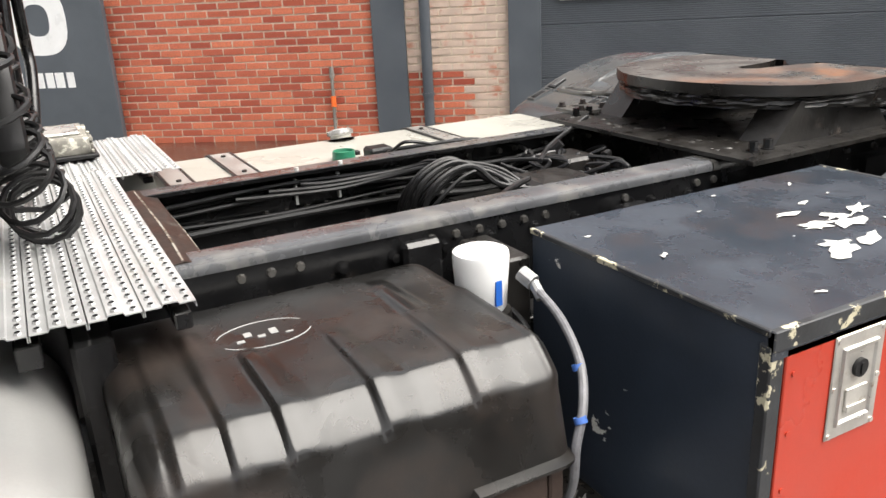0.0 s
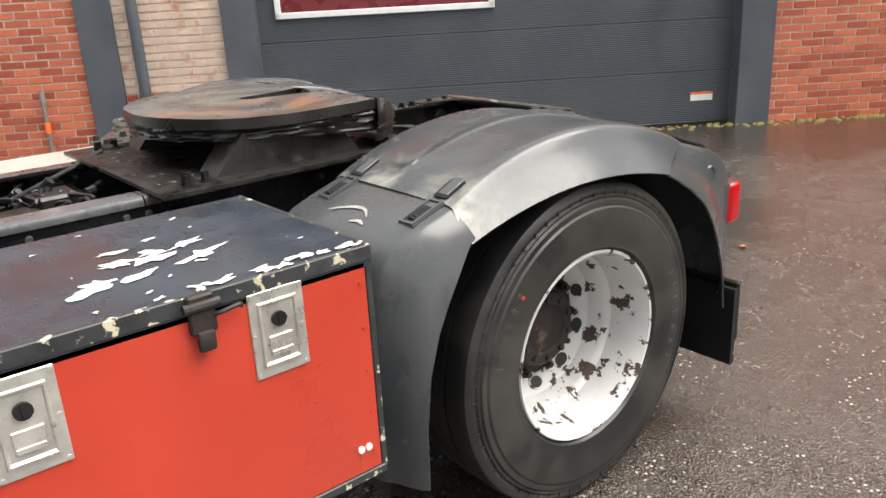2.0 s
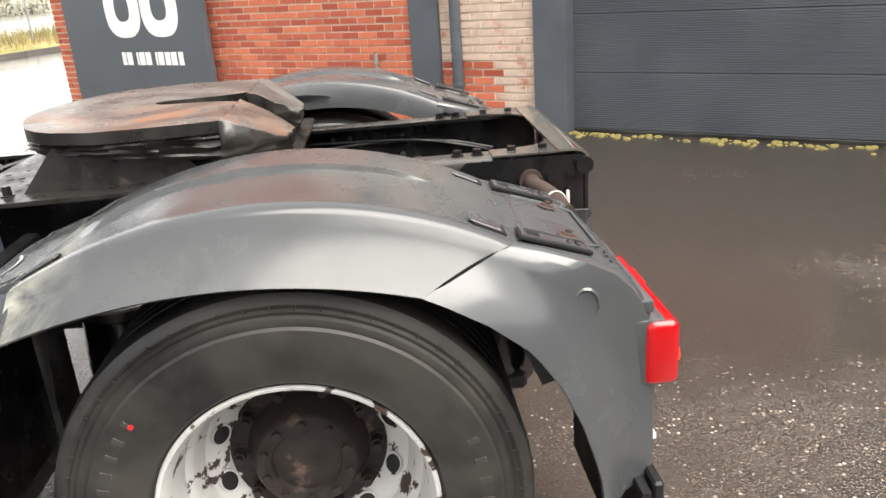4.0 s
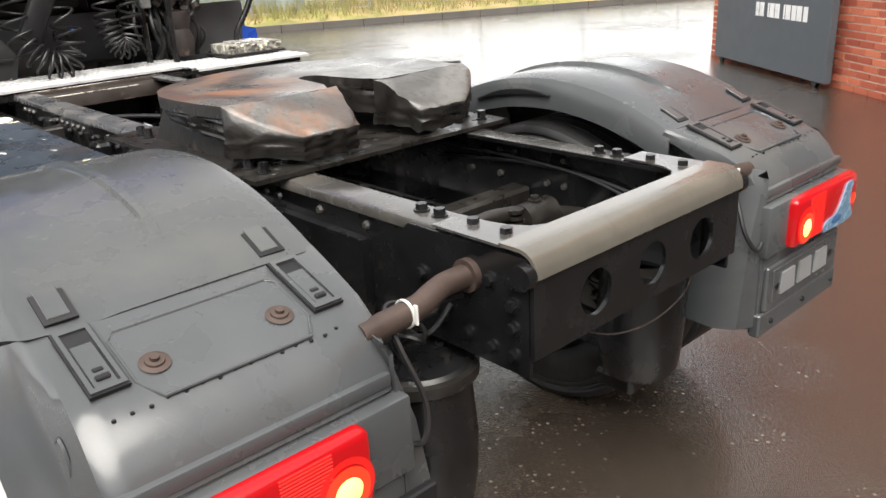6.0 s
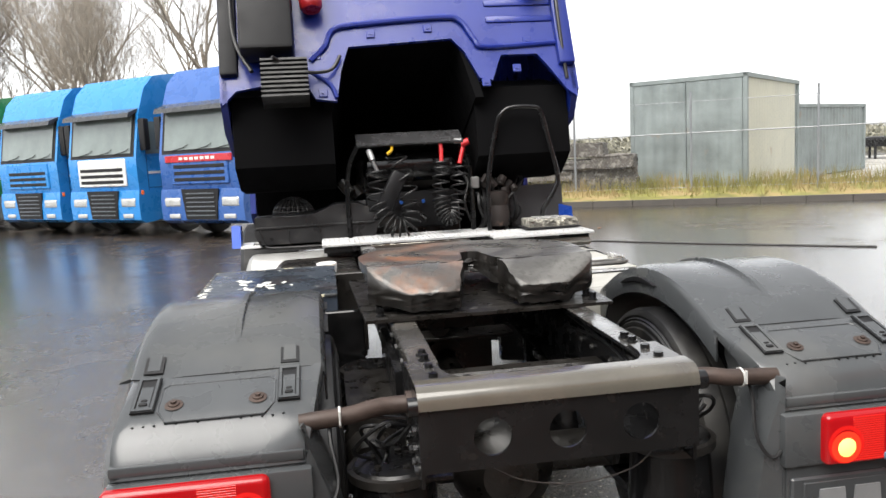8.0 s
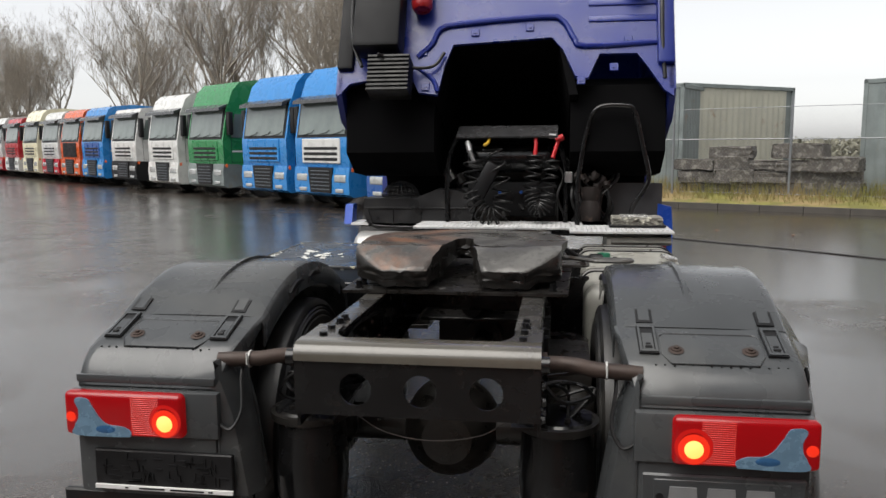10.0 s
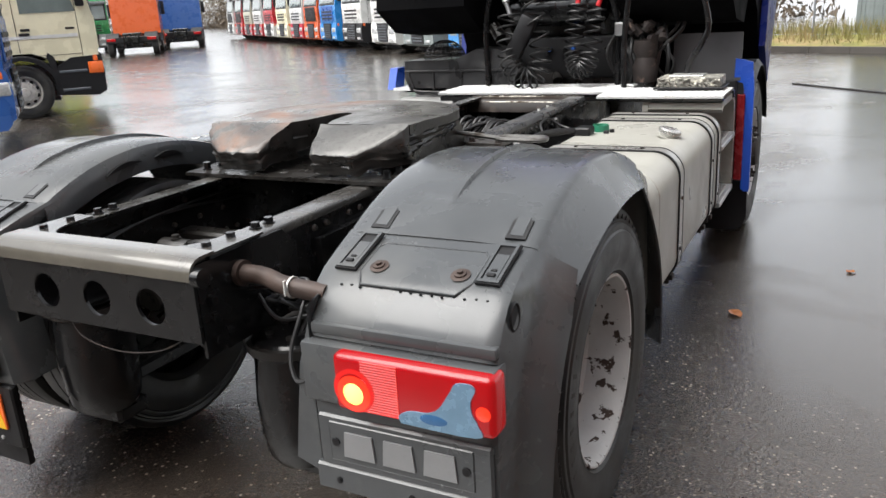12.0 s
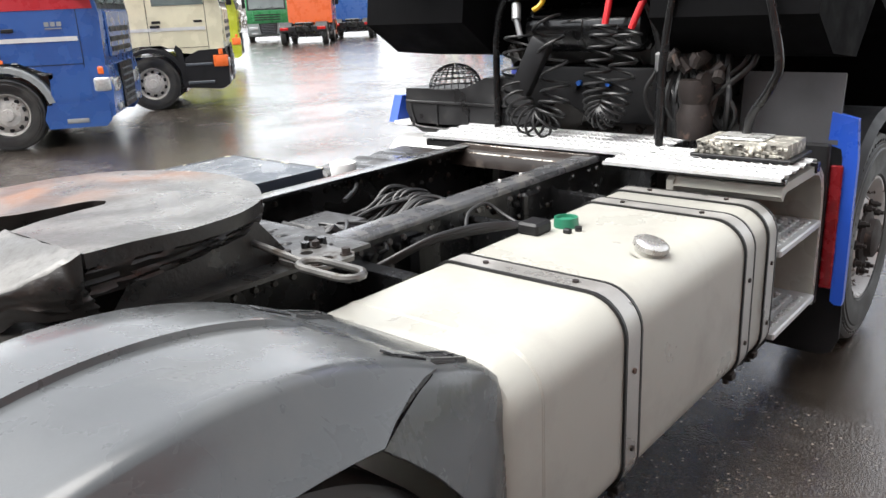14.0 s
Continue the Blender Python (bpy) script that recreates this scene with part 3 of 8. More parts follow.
# frame rails
for s in (-1, 1):
    bm = nb()
    prof = [(0.372, 0.79), (0.372, 1.06), (0.29, 1.06), (0.29, 1.05), (0.362, 1.05), (0.362, 0.80), (0.29, 0.80), (0.29, 0.79)]
    prism(bm, [(s * x, z) for x, z in prof], "y", -0.90, 3.3, 0.003, 1)
    rail = part("frame_rail", bm, BLACK, truck)
    # top strip of the rail: paler in front, darker at the rear
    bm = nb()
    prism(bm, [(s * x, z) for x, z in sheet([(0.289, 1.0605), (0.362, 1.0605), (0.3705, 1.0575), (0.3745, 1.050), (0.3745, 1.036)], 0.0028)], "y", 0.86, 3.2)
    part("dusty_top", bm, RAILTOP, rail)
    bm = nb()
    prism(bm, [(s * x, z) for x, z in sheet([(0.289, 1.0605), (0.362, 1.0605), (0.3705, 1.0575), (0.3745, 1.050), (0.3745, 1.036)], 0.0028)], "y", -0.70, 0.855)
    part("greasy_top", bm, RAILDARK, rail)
    # rear joint plate with bolts
    bm = nb()
    prism(bm, [(-0.97, 0.80), (-0.62, 0.80), (-0.56, 0.86), (-0.56, 1.0), (-0.62, 1.055), (-0.97, 1.055)], "x", s * 0.374, s * 0.384, 0.002, 1)
    pl = part("joint_plate", bm, BLACK, rail)
    for i, (y, z) in enumerate([(-0.93, 1.0), (-0.93, 0.95), (-0.93, 0.9), (-0.93, 0.84), (-0.87, 0.99), (-0.81, 1.0), (-0.80, 0.85), (-0.87, 0.84), (-0.72, 0.86), (-0.66, 0.95)]):
        bm = nb()
        hexbolt(bm, (s * 0.384, y, z), (s, 0, 0), 0.013)
        part("bolt", bm, BLACK, rail)
    bm = nb()
    rr = random.Random(3 + s)
    for i in range(46):
        y = -0.45 + i * 0.065
        for z in (0.84, 0.93, 1.01):
            if rr.random() < 0.45:
                cyl(bm, (s * 0.372, y, z), (s * 0.380, y, z), 0.012, 0.009, n=8)
                cyl(bm, (s * 0.361, y, z), (s * 0.351, y, z), 0.012, 0.009, n=8)
    part("rivet", bm, RAILDARK, rail)["kind"] = "stuff"
    for y in (-0.86, -0.765, -0.66, -0.60):
        bm = nb()
        hexbolt(bm, (s * 0.325, y, 1.064), (0, 0, 1), 0.014, 0.018)
        part("bolt", bm, BLACK, rail)

# rear cross member: pressed plate with three holes
bm = nb()
plate_with_holes(bm, [(-0.385, 0.845), (0.385, 0.845), (0.385, 1.03), (-0.385, 1.03)], [ring_poly(x, 0.93, 0.052) for x in (-0.19, 0.015, 0.22)], "y", -0.985, -0.975)
cm = part("cross_member", bm, BLACK, truck)
# the flange's tan base colour includes the bright sheen along its top
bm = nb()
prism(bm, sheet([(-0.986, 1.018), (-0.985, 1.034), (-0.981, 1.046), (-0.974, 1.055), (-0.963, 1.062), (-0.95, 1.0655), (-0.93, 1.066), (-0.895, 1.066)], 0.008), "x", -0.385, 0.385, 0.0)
part("top_flange", bm, surface("sheen_tan_flange", (0.10, 0.092, 0.076), 0.2, 0, 0.25, 4, 110, 0.06, dirt=(0.055, 0.05, 0.045), dirt_at=(0.55, 0.75), dirt_scale=5, dirt_rough=0.3, wet=0.5, coat=0.6), cm)
for s in (-1, 1):
    bm = nb()
    prism(bm, [(s * 0.385, -0.9), (s * 0.385, -0.70), (s * 0.30, -0.70), (s * 0.296, -0.78), (s * 0.285, -0.83), (s * 0.262, -0.868), (s * 0.225, -0.89), (s * 0.18, -0.9)], "z", 1.064, 1.0695, 0.002, 1)
    part("corner_plate", bm, RAILDARK, cm)
    bm = nb()
    cyl(bm, (s * 0.385, -0.97, 1.025), (s * 0.41, -0.97, 1.025), 0.026, n=16)
    part("corner_tube", bm, BLACK, cm)


# wheels
def tyre_profile(w, r, ri):
    h = w / 2
    return [(ri, -h * 0.72), (ri + 0.02, -h * 0.86), (ri + 0.026, -h * 0.93), (ri + 0.034, -h * 0.925), (ri + 0.06, -h * 0.98), ((r + ri) / 2, -h), (r - 0.078, -h * 0.99), (r - 0.072, -h * 0.955), (r - 0.064, -h * 0.97), (r - 0.055, -h * 0.96), (r - 0.050, -h * 0.915), (r - 0.042, -h * 0.935), (r - 0.037, -h * 0.89), (r - 0.028, -h * 0.915), (r - 0.02, -h * 0.9), (r - 0.006, -h * 0.84),
            (r, -h * 0.7), (r, -h * 0.36), (r - 0.012, -h * 0.35), (r - 0.012, -h * 0.31), (r, -h * 0.3), (r, -h * 0.02), (r - 0.012, -h * 0.01), (r - 0.012, h * 0.01), (r, h * 0.02),
            (r, h * 0.3), (r - 0.012, h * 0.31), (r - 0.012, h * 0.35), (r, h * 0.36), (r, h * 0.7), (r - 0.006, h * 0.84), (r - 0.02, h * 0.9), (r - 0.028, h * 0.915), (r - 0.037, h * 0.89), (r - 0.042, h * 0.935), (r - 0.050, h * 0.915), (r - 0.055, h * 0.96), (r - 0.064, h * 0.97), (r - 0.072, h * 0.955), (r - 0.078, h * 0.99), ((r + ri) / 2, h),
            (ri + 0.06, h * 0.98), (ri + 0.034, h * 0.925), (ri + 0.026, h * 0.93), (ri + 0.02, h * 0.86), (ri, h * 0.72)]


def wheel(name, s, x_out, y, dished, r=0.517, label=""):
    """A wheel whose outer tyre face lies at x_out; the rim is dished inwards on the driven axle."""
    e = new(name)
    e.parent = truck
    if label:
        e["label"] = label
    e.matrix_basis = Matrix.Translation((s * (x_out - 0.155), y, WZ)) @ Matrix.Rotation(s * PI / 2, 4, "Y")
    bm = nb()
    lathe(bm, tyre_profile(0.31, r, 0.292), 96)
    ty = part("tyre", bm, RUBBER, e)
    # short sipes round the shoulder
    bm = nb()
    for i in range(60):
        a = 2 * PI * i / 60
        box(bm, -0.0013, 0.0013, r - 0.045, r - 0.024, 0.138, 0.1435, 0.0, 1, Matrix.Rotation(a, 4, "Z"))
    part("shoulder_sipe", bm, RUBBER, ty)["kind"] = "stuff"
    # sidewall lettering as plain raised bars
    bar = None
    for i in range(14):
        a = radians(150 + i * 7.2) if i < 8 else radians(-40 + (i - 8) * 6)
        if bar is None:
            bm = nb()
            box(bm, -0.007, 0.007, 0.394, 0.42, 0.150, 0.1553, 0.001)
            bar = part("raised_bar", bm, RUBBER, ty)
            bar.matrix_basis = Matrix.Rotation(a, 4, "Z")
        else:
            again("raised_bar", bar, ty, Matrix.Rotation(a, 4, "Z"))
    bm = nb()
    if dished:
        lathe(bm, [(0.298, 0.112), (0.306, 0.124), (0.308, 0.132), (0.304, 0.138), (0.297, 0.136), (0.290, 0.122), (0.284, 0.10), (0.278, 0.04), (0.274, -0.005), (0.262, -0.018), (0.256, -0.03), (0.254, -0.05), (0.247, -0.062), (0.243, -0.085), (0.26, -0.12), (0.29, -0.14)], 72)
    else:
        lathe(bm, [(0.300, 0.118), (0.308, 0.128), (0.306, 0.138), (0.296, 0.138), (0.288, 0.128), (0.280, 0.10), (0.268, 0.08), (0.266, 0.02), (0.252, -0.02), (0.25, -0.12), (0.28, -0.14)], 72)
    part("rim", bm, RIM, e, "white painted rim with rust spots")
    bm = nb()
    if dished:
        pr = [(0.247, -0.075), (0.238, -0.088), (0.228, -0.092), (0.192, -0.118), (0.178, -0.126), (0.0, -0.126)]
    else:
        pr = [(0.252, 0.0), (0.244, 0.03), (0.23, 0.05), (0.19, 0.10), (0.178, 0.115), (0.0, 0.115)]
    lathe(bm, pr, 72)
    for f in bm.faces:
        f.material_index = 1 if f.calc_center_median().xy.length < 0.19 else 0
    part("disc", bm, [RIM, DISCRUST if dished else FRONTDISC], e)
    zc = -0.126 if dished else 0.115
    zh = -0.105 if dished else 0.078
    tilt = radians(-35 if dished else 53)
    hole = nut = None
    for i in range(10):
        turn = Matrix.Rotation(2 * PI * i / 10, 4, "Z")
        if hole is None:
            bm = nb()
            lathe(bm, [(0.0, 0.0005), (0.0225, 0.0005), (0.0235, 0.002), (0.027, 0.0025), (0.029, -0.004)], 20)
            for f in bm.faces:
                f.material_index = 0 if f.calc_center_median().xy.length < 0.0222 else 1
            hole = part("hand_hole", bm, [DULL, RIM], e)
            bm = nb()
            cyl(bm, (0, 0, 0), (0, 0, 0.010), 0.024, n=12)
            cyl(bm, (0, 0, 0.010), (0, 0, 0.036), 0.0165, n=6)
            cyl(bm, (0, 0, 0.036), (0, 0, 0.052), 0.010, n=8)
            nut = part("wheel_nut", bm, HUBM, e)
        mh = turn @ Matrix.Translation((0.211, 0, zh + 0.006)) @ Matrix.Rotation(tilt, 4, "Y") @ Matrix.Diagonal((0.9, 1.15, 1, 1))
        mn = turn @ Matrix.Rotation(PI / 10, 4, "Z") @ Matrix.Translation((0.1675, 0, zc))
        if i == 0:
            hole.matrix_basis, nut.matrix_basis = mh, mn
        else:
            again("hand_hole", hole, e, mh)
            again("wheel_nut", nut, e, mn)
    bm = nb()
    if dished:
        lathe(bm, [(0.185, -0.127), (0.185, -0.12), (0.150, -0.118), (0.142, -0.10), (0.132, -0.088), (0.126, -0.055), (0.118, -0.047), (0.085, -0.045), (0.08, -0.055), (0.03, -0.052), (0.02, -0.046), (0, -0.046)], 48)
    else:
        lathe(bm, [(0.142, 0.114), (0.14, 0.13), (0.1, 0.14), (0.095, 0.17), (0.08, 0.178), (0, 0.178)], 40)
    hb = part("hub", bm, HUBM, e, "rusty hub")
    if dished:
        bm = nb()
        cyl(bm, (0.103, 0, -0.048), (0.103, 0, -0.034), 0.011, n=6)
        bolt = part("hub_bolt", bm, HUBM, hb)
        for i in range(1, 10):
            again("hub_bolt", bolt, hb, Matrix.Rotation(2 * PI * i / 10, 4, "Z"))
    return e


for s in (-1, 1):
    wheel("rear_wheel", s, 1.225, AX, True, label="outer rear wheel with worn white rim")
    if s < 0:
        bm = nb()
        cyl(bm, (-1.222, 0.17, 0.78), (-1.2265, 0.17, 0.78), 0.006, n=12)
        part("red_dot", bm, REDP, truck, "small red paint dot on the tyre")
    e = new("inner_rear_wheel")
    e.parent = truck
    e.matrix_basis = Matrix.Translation((s * 0.73, AX, WZ)) @ Matrix.Rotation(s * PI / 2, 4, "Y")
    bm = nb()
    lathe(bm, tyre_profile(0.31, 0.517, 0.292), 72)
    part("tyre", bm, RUBBER, e)
    wheel("front_wheel", s, 1.235, FX, False, label="front wheel with dusty rim")


# mudguards over the rear wheels
def arch_top(y):
    return 0.143 + math.sqrt(1.057 ** 2 - (y + 0.136) ** 2)


def arch_edge(y):
    return 1.066 - 0.376 * (y + 0.06) ** 2


def swept(bm, s, runs, th=0.006):
    """A sheet through runs of 3D points, given thickness along its own normals."""
    rows = [[Vector((s * x, y, z)) for x, y, z in r] for r in runs]
    n, k = len(rows), len(rows[0])
    inner = []
    for i in range(n):
        line = []
        for j in range(k):
            a = rows[min(i + 1, n - 1)][j] - rows[max(i - 1, 0)][j]
            b = rows[i][min(j + 1, k - 1)] - rows[i][max(j - 1, 0)]
            nr = a.cross(b)
            nr = nr.normalized() if nr.length > 1e-9 else Vector((0, 0, 1))
            line.append((rows[i][j], nr))
        inner.append(line)
    centre = Vector((s * 0.9, AX, 0.55))
    rings = []
    for i in range(n):
        back = []
        for p, nr in inner[i]:
            if nr.dot(p - centre) > 0:
                nr = -nr
            back.append(p + nr * th)
        rings.append(rows[i] + back[::-1])
    loft(bm, rings)


def mudguard(s):
    g = new("mudguard")
    g.parent = truck
    g["label"] = "grey plastic mudguard over the rear wheel"
    bm = nb()
    n = 34
    runs = []
    for i in range(n + 1):
        t = i / n
        y = 0.362 - 0.997 * t
        fa, ra = (0.012, 0.2) if s < 0 else (-0.25, 0.055)
        slant = fa + (ra - fa) * t
        zt, ze = arch_top(y), arch_edge(y)
        ridge = 0.012 * min(1, max(0, min(t - 0.07, 0.86 - t) * 12))
        run = [(0.617, y, zt - 0.11), (0.618, y, zt - 0.035), (0.63, y, zt - 0.012), (0.66, y, zt - 0.002), (0.76, y, zt), (0.868, y, zt), (0.8715, y, zt + ridge), (0.8875, y, zt + ridge), (0.891, y, zt), (1.02, y, zt - 0.001), (1.105, y, zt - 0.006)]
        for x, q in ((1.14, 0.018), (1.16, 0.045), (1.171, 0.085), (1.176, 0.135), (1.187, 0.3), (1.206, 0.52), (1.232, 0.78), (1.258, 1.0)):
            ys = y + slant * q
            zs = arch_top(ys)
            run.append((x, ys, zs + (arch_edge(ys) - zs) * q))
        runs.append(run)
    swept(bm, s, runs)
    part("arch", bm, SCUFFED if s < 0 else FENDER, g)
    for ya, yl in (((0.16, 0.34),) if s > 0 else ((0.02, 0.15), (-0.2, 0.17))):
        bm = nb()
        pts = []
        for i in range(15):
            t = i / 14
            y = ya - yl * t
            pts.append((y, arch_top(y) - 0.062 + 0.016 * math.sin(PI * t)))
        for i in range(14, -1, -1):
            y = ya - yl * i / 14
            pts.append((y, arch_top(y) - 0.064))
        prism(bm, [(a, b) for a, b in pts], "x", s * 0.604, s * 0.6175)
        part("inner_slot", bm, DULL, g)
    # rear section
    cur = [(-0.622, 1.083), (-0.70, 1.056), (-0.79, 1.026), (-0.845, 1.0), (-0.88, 0.965), (-0.905, 0.925), (-0.917, 0.892), (-0.911, 0.886), (-0.925, 0.872), (-0.93, 0.80), (-0.93, 0.70), (-0.928, 0.60), (-0.925, 0.495)]
    lip = ([(-0.422, 1.018), (-0.48, 0.988), (-0.56, 0.94)] if s < 0 else [(-0.575, 1.005), (-0.592, 0.975), (-0.612, 0.935)]) + [(-0.635, 0.88), (-0.66, 0.85), (-0.68, 0.82), (-0.70, 0.79), (-0.705, 0.78), (-0.715, 0.76), (-0.745, 0.69), (-0.77, 0.61), (-0.785, 0.55), (-0.795, 0.46)]
    runs = []
    square = ((0.674, 0.36), (0.676, 0.12), (0.684, 0.03), (0.70, 0.0), (0.80, 0.0), (1.0, 0.0), (1.14, 0.0), (1.165, 0.012), (1.178, 0.05), (1.184, 0.2), (1.19, 0.42), (1.20, 0.56), (1.222, 0.70), (1.245, 0.86), (1.258, 1.0))
    curved = ((0.674, 0.36), (0.676, 0.12), (0.684, 0.03), (0.70, 0.0), (0.80, 0.0), (1.0, 0.0), (1.105, 0.0), (1.14, 0.018), (1.16, 0.045), (1.174, 0.115), (1.186, 0.28), (1.2, 0.46), (1.222, 0.69), (1.243, 0.88), (1.256, 1.0))
    for i, ((y, z), (ye, ze)) in enumerate(zip(cur, lip)):
        c, e2 = Vector((y, z - (0.008 if i == 0 else 0.003))), Vector((ye, ze))
        run = []
        f = (1.0, 0.7, 0.35, 0.1)[i] if i < 4 else 0.0
        for (xa, qa), (xb, qb) in zip(square, curved):
            x, q = xa + (xb - xa) * f, qa + (qb - qa) * f
            if xa < 0.72:
                x -= 0.055 * max(0.0, 1 - i * 0.16)
            p = c.lerp(e2, q)
            run.append((x, p.x, p.y))
        runs.append(run)
    bm = nb()
    swept(bm, s, runs)
    part("rear_section", bm, FENDER, g)
    # front section
    curf = [(0.352, 1.08), (0.45, 1.045), (0.52, 1.012), (0.55, 0.985), (0.563, 0.94), (0.567, 0.84), (0.567, 0.7), (0.567, 0.55), (0.567, 0.36)]
    lipf = [(0.365, 1.012), (0.385, 0.985), (0.405, 0.952), (0.43, 0.91), (0.46, 0.86), (0.495, 0.79), (0.53, 0.68), (0.55, 0.54), (0.555, 0.37)]
    if s < 0:
        curf = [(0.352, 1.08), (0.45, 1.045), (0.53, 1.015), (0.572, 0.99), (0.592, 0.95), (0.604, 0.85), (0.612, 0.7), (0.616, 0.55), (0.618, 0.36)]
    else:
        lipf = [(0.112, 1.05), (0.17, 1.0), (0.23, 0.943), (0.275, 0.89), (0.325, 0.83), (0.38, 0.75), (0.42, 0.65), (0.44, 0.53), (0.445, 0.37)]
    runs = []
    square = ((0.640, 0.5), (0.642, 0.15), (0.65, 0.03), (0.67, 0.0), (0.85, 0.0), (1.05, 0.0), (1.10, 0.02), (1.125, 0.08), (1.14, 0.2), (1.16, 0.38), (1.20, 0.58), (1.24, 0.8), (1.26, 1.0))
    curved = ((0.640, 0.5), (0.642, 0.15), (0.65, 0.03), (0.67, 0.0), (0.85, 0.0), (1.05, 0.0), (1.105, 0.0), (1.14, 0.018), (1.16, 0.045), (1.174, 0.115), (1.19, 0.35), (1.225, 0.71), (1.256, 1.0))
    for i, ((y, z), (ye, ze)) in enumerate(zip(curf, lipf)):
        c, e2 = Vector((y, z - (0.008 if i == 0 else 0.003))), Vector((ye, ze))
        run = []
        f = 1.0 if s > 0 else (1.0, 0.8, 0.5, 0.2)[i] if i < 4 else 0.0
        for (xa, qa), (xb, qb) in zip(square, curved):
            x, q = xa + (xb - xa) * f, qa + (qb - qa) * f
            p = c.lerp(e2, q)
            run.append((x, p.x, p.y))
        runs.append(run)
    bm = nb()
    swept(bm, s, runs)
    part("front_section", bm, FENDER, g)
    # clips: raised frames with a sunk lever, and the slot that each one hooks into
    for x in (0.72, 1.11):
        for sgn, yc, zc, ang in ((-1, -0.722, 1.0535, 18.5), (1, 0.412, 1.0565, -19.5)):
            m = Matrix.Translation((s * x, yc, zc)) @ Matrix.Rotation(radians(ang), 4, "X") @ Matrix.Diagonal((1, 0.72 if sgn > 0 else 1, 1, 1))
            bm = nb()
            box(bm, -0.031, 0.031, -0.08, 0.08, -0.005, 0.0008, 0, 1, m)
            c = part("clip", bm, FENDER if sgn > 0 else DULL, g)
            bm = nb()
            plate_with_holes(bm, [(-0.028, -0.077), (0.028, -0.077), (0.028, 0.077), (-0.028, 0.077)], [[(-0.0205, -0.068), (0.0205, -0.068), (0.0205, 0.066), (-0.0205, 0.066)]], "z", -0.003, 0.0055)
            bmesh.ops.transform(bm, matrix=m, verts=bm.verts[:])
            part("clip_frame", bm, FENDER, c)
            bm = nb()
            box(bm, -0.0175, 0.0175, -0.022 + 0.02 * sgn - 0.034, -0.022 + 0.02 * sgn + 0.075, 0.0, 0.0035, 0.0012, 1, m)
            part("lever", bm, DULL if sgn > 0 else FENDER, c)
            bm = nb()
            box(bm, -0.011, 0.011, sgn * 0.05 - 0.007, sgn * 0.05 + 0.004, 0.002, 0.009, 0.002, 1, m)
            box(bm, -0.008, 0.008, sgn * 0.032 - 0.004, sgn * 0.032 + 0.004, 0.002, 0.0065, 0.0015, 1, m)
            part_each("lever_catch", bm, DULL, c)
            yr = -0.135 + sgn * 0.452
            m2 = Matrix.Translation((s * x, yr, arch_top(yr) + 0.001)) @ Matrix.Rotation(radians(-sgn * 25.3), 4, "X")
            bm = nb()
            box(bm, -0.027, 0.027, -0.036, 0.036, -0.005, 0.0012, 0, 1, m2)
            cr = part("clip_recess", bm, DULL, g)
            bm = nb()
            box(bm, -0.0185, 0.0185, -0.045 if sgn > 0 else -0.026, 0.026 if sgn > 0 else 0.045, 0.0, 0.003, 0.0012, 1, m2)
            part("tongue", bm, FENDER, cr)
    # shallow tray between the clips and the strip over the lamp
    bm = nb()
    tray = [(0.775, -0.672), (1.055, -0.672), (1.07, -0.69), (1.07, -0.79), (1.045, -0.835), (0.785, -0.835), (0.76, -0.79), (0.76, -0.69)]
    tube(bm, [(s * x, y, 1.056 + (y + 0.70) * 0.333 - 0.0045) for x, y in tray], 0.0036, 8, 0, True)
    part("tray_rim", bm, FENDER, g)
    rd = random.Random(70 + s)
    bm = nb()
    for i in range(15):
        x, y = 0.735 + i * 0.028, -0.838 + rd.uniform(-0.006, 0.006)
        cyl(bm, (s * x, y, 1.0), (s * x, y, 1.0035), 0.0035, n=6)
    part("vent_dot", bm, DULL, g)["kind"] = "stuff"
    bm = nb()
    box(bm, s * 0.685, s * 1.178, -0.9175, -0.89, 0.897, 0.924, 0.004, 2)
    part("trim_strip", bm, FENDER, g)
    for x in (0.805, 1.03):
        bm = nb()
        m = Matrix.Translation((s * x, -0.77, 1.033)) @ Matrix.Rotation(radians(18.5), 4, "X")
        lathe(bm, [(0, 0.013), (0.0075, 0.013), (0.008, 0.007), (0.015, 0.006), (0.016, 0.002), (0.025, 0.0)], 20, m)
        part("screw", bm, RUST, g)
    return g


guards = {s: mudguard(s) for s in (-1, 1)}
SCRAPE = surface("pale_scrape", (0.3, 0.3, 0.28), 0.6, 0, 0.3, 30)
for run in ([(-0.80, 0.50), (-0.84, 0.478), (-0.89, 0.462), (-0.93, 0.464), (-0.965, 0.485)], [(-0.925, 0.515), (-0.955, 0.505), (-0.985, 0.512)]):
    bm = nb()
    pts = smooth([(x, y, 0) for x, y in run], 5)
    rows = []
    for i, p in enumerate(pts):
        d = (pts[min(i + 1, len(pts) - 1)] - pts[max(i - 1, 0)]).normalized()
        w = 0.004 * (0.4 + math.sin(PI * i / (len(pts) - 1)))
        lay = lambda q: Vector((q.x, q.y, (1.046 - 0.375 * (q.y - 0.45)) - 0.0005))
        rows.append([lay(p + Vector((-d.y, d.x, 0)) * w), lay(p - Vector((-d.y, d.x, 0)) * w)])
    for a, b in zip(rows, rows[1:]):
        bm.faces.new([bm.verts.new(q) for q in (a[0], a[1], b[1], b[0])])
    part("scrape", bm, SCRAPE, guards[-1], "pale scrape mark")


before = {g: set(g.children) for g in guards.values()}
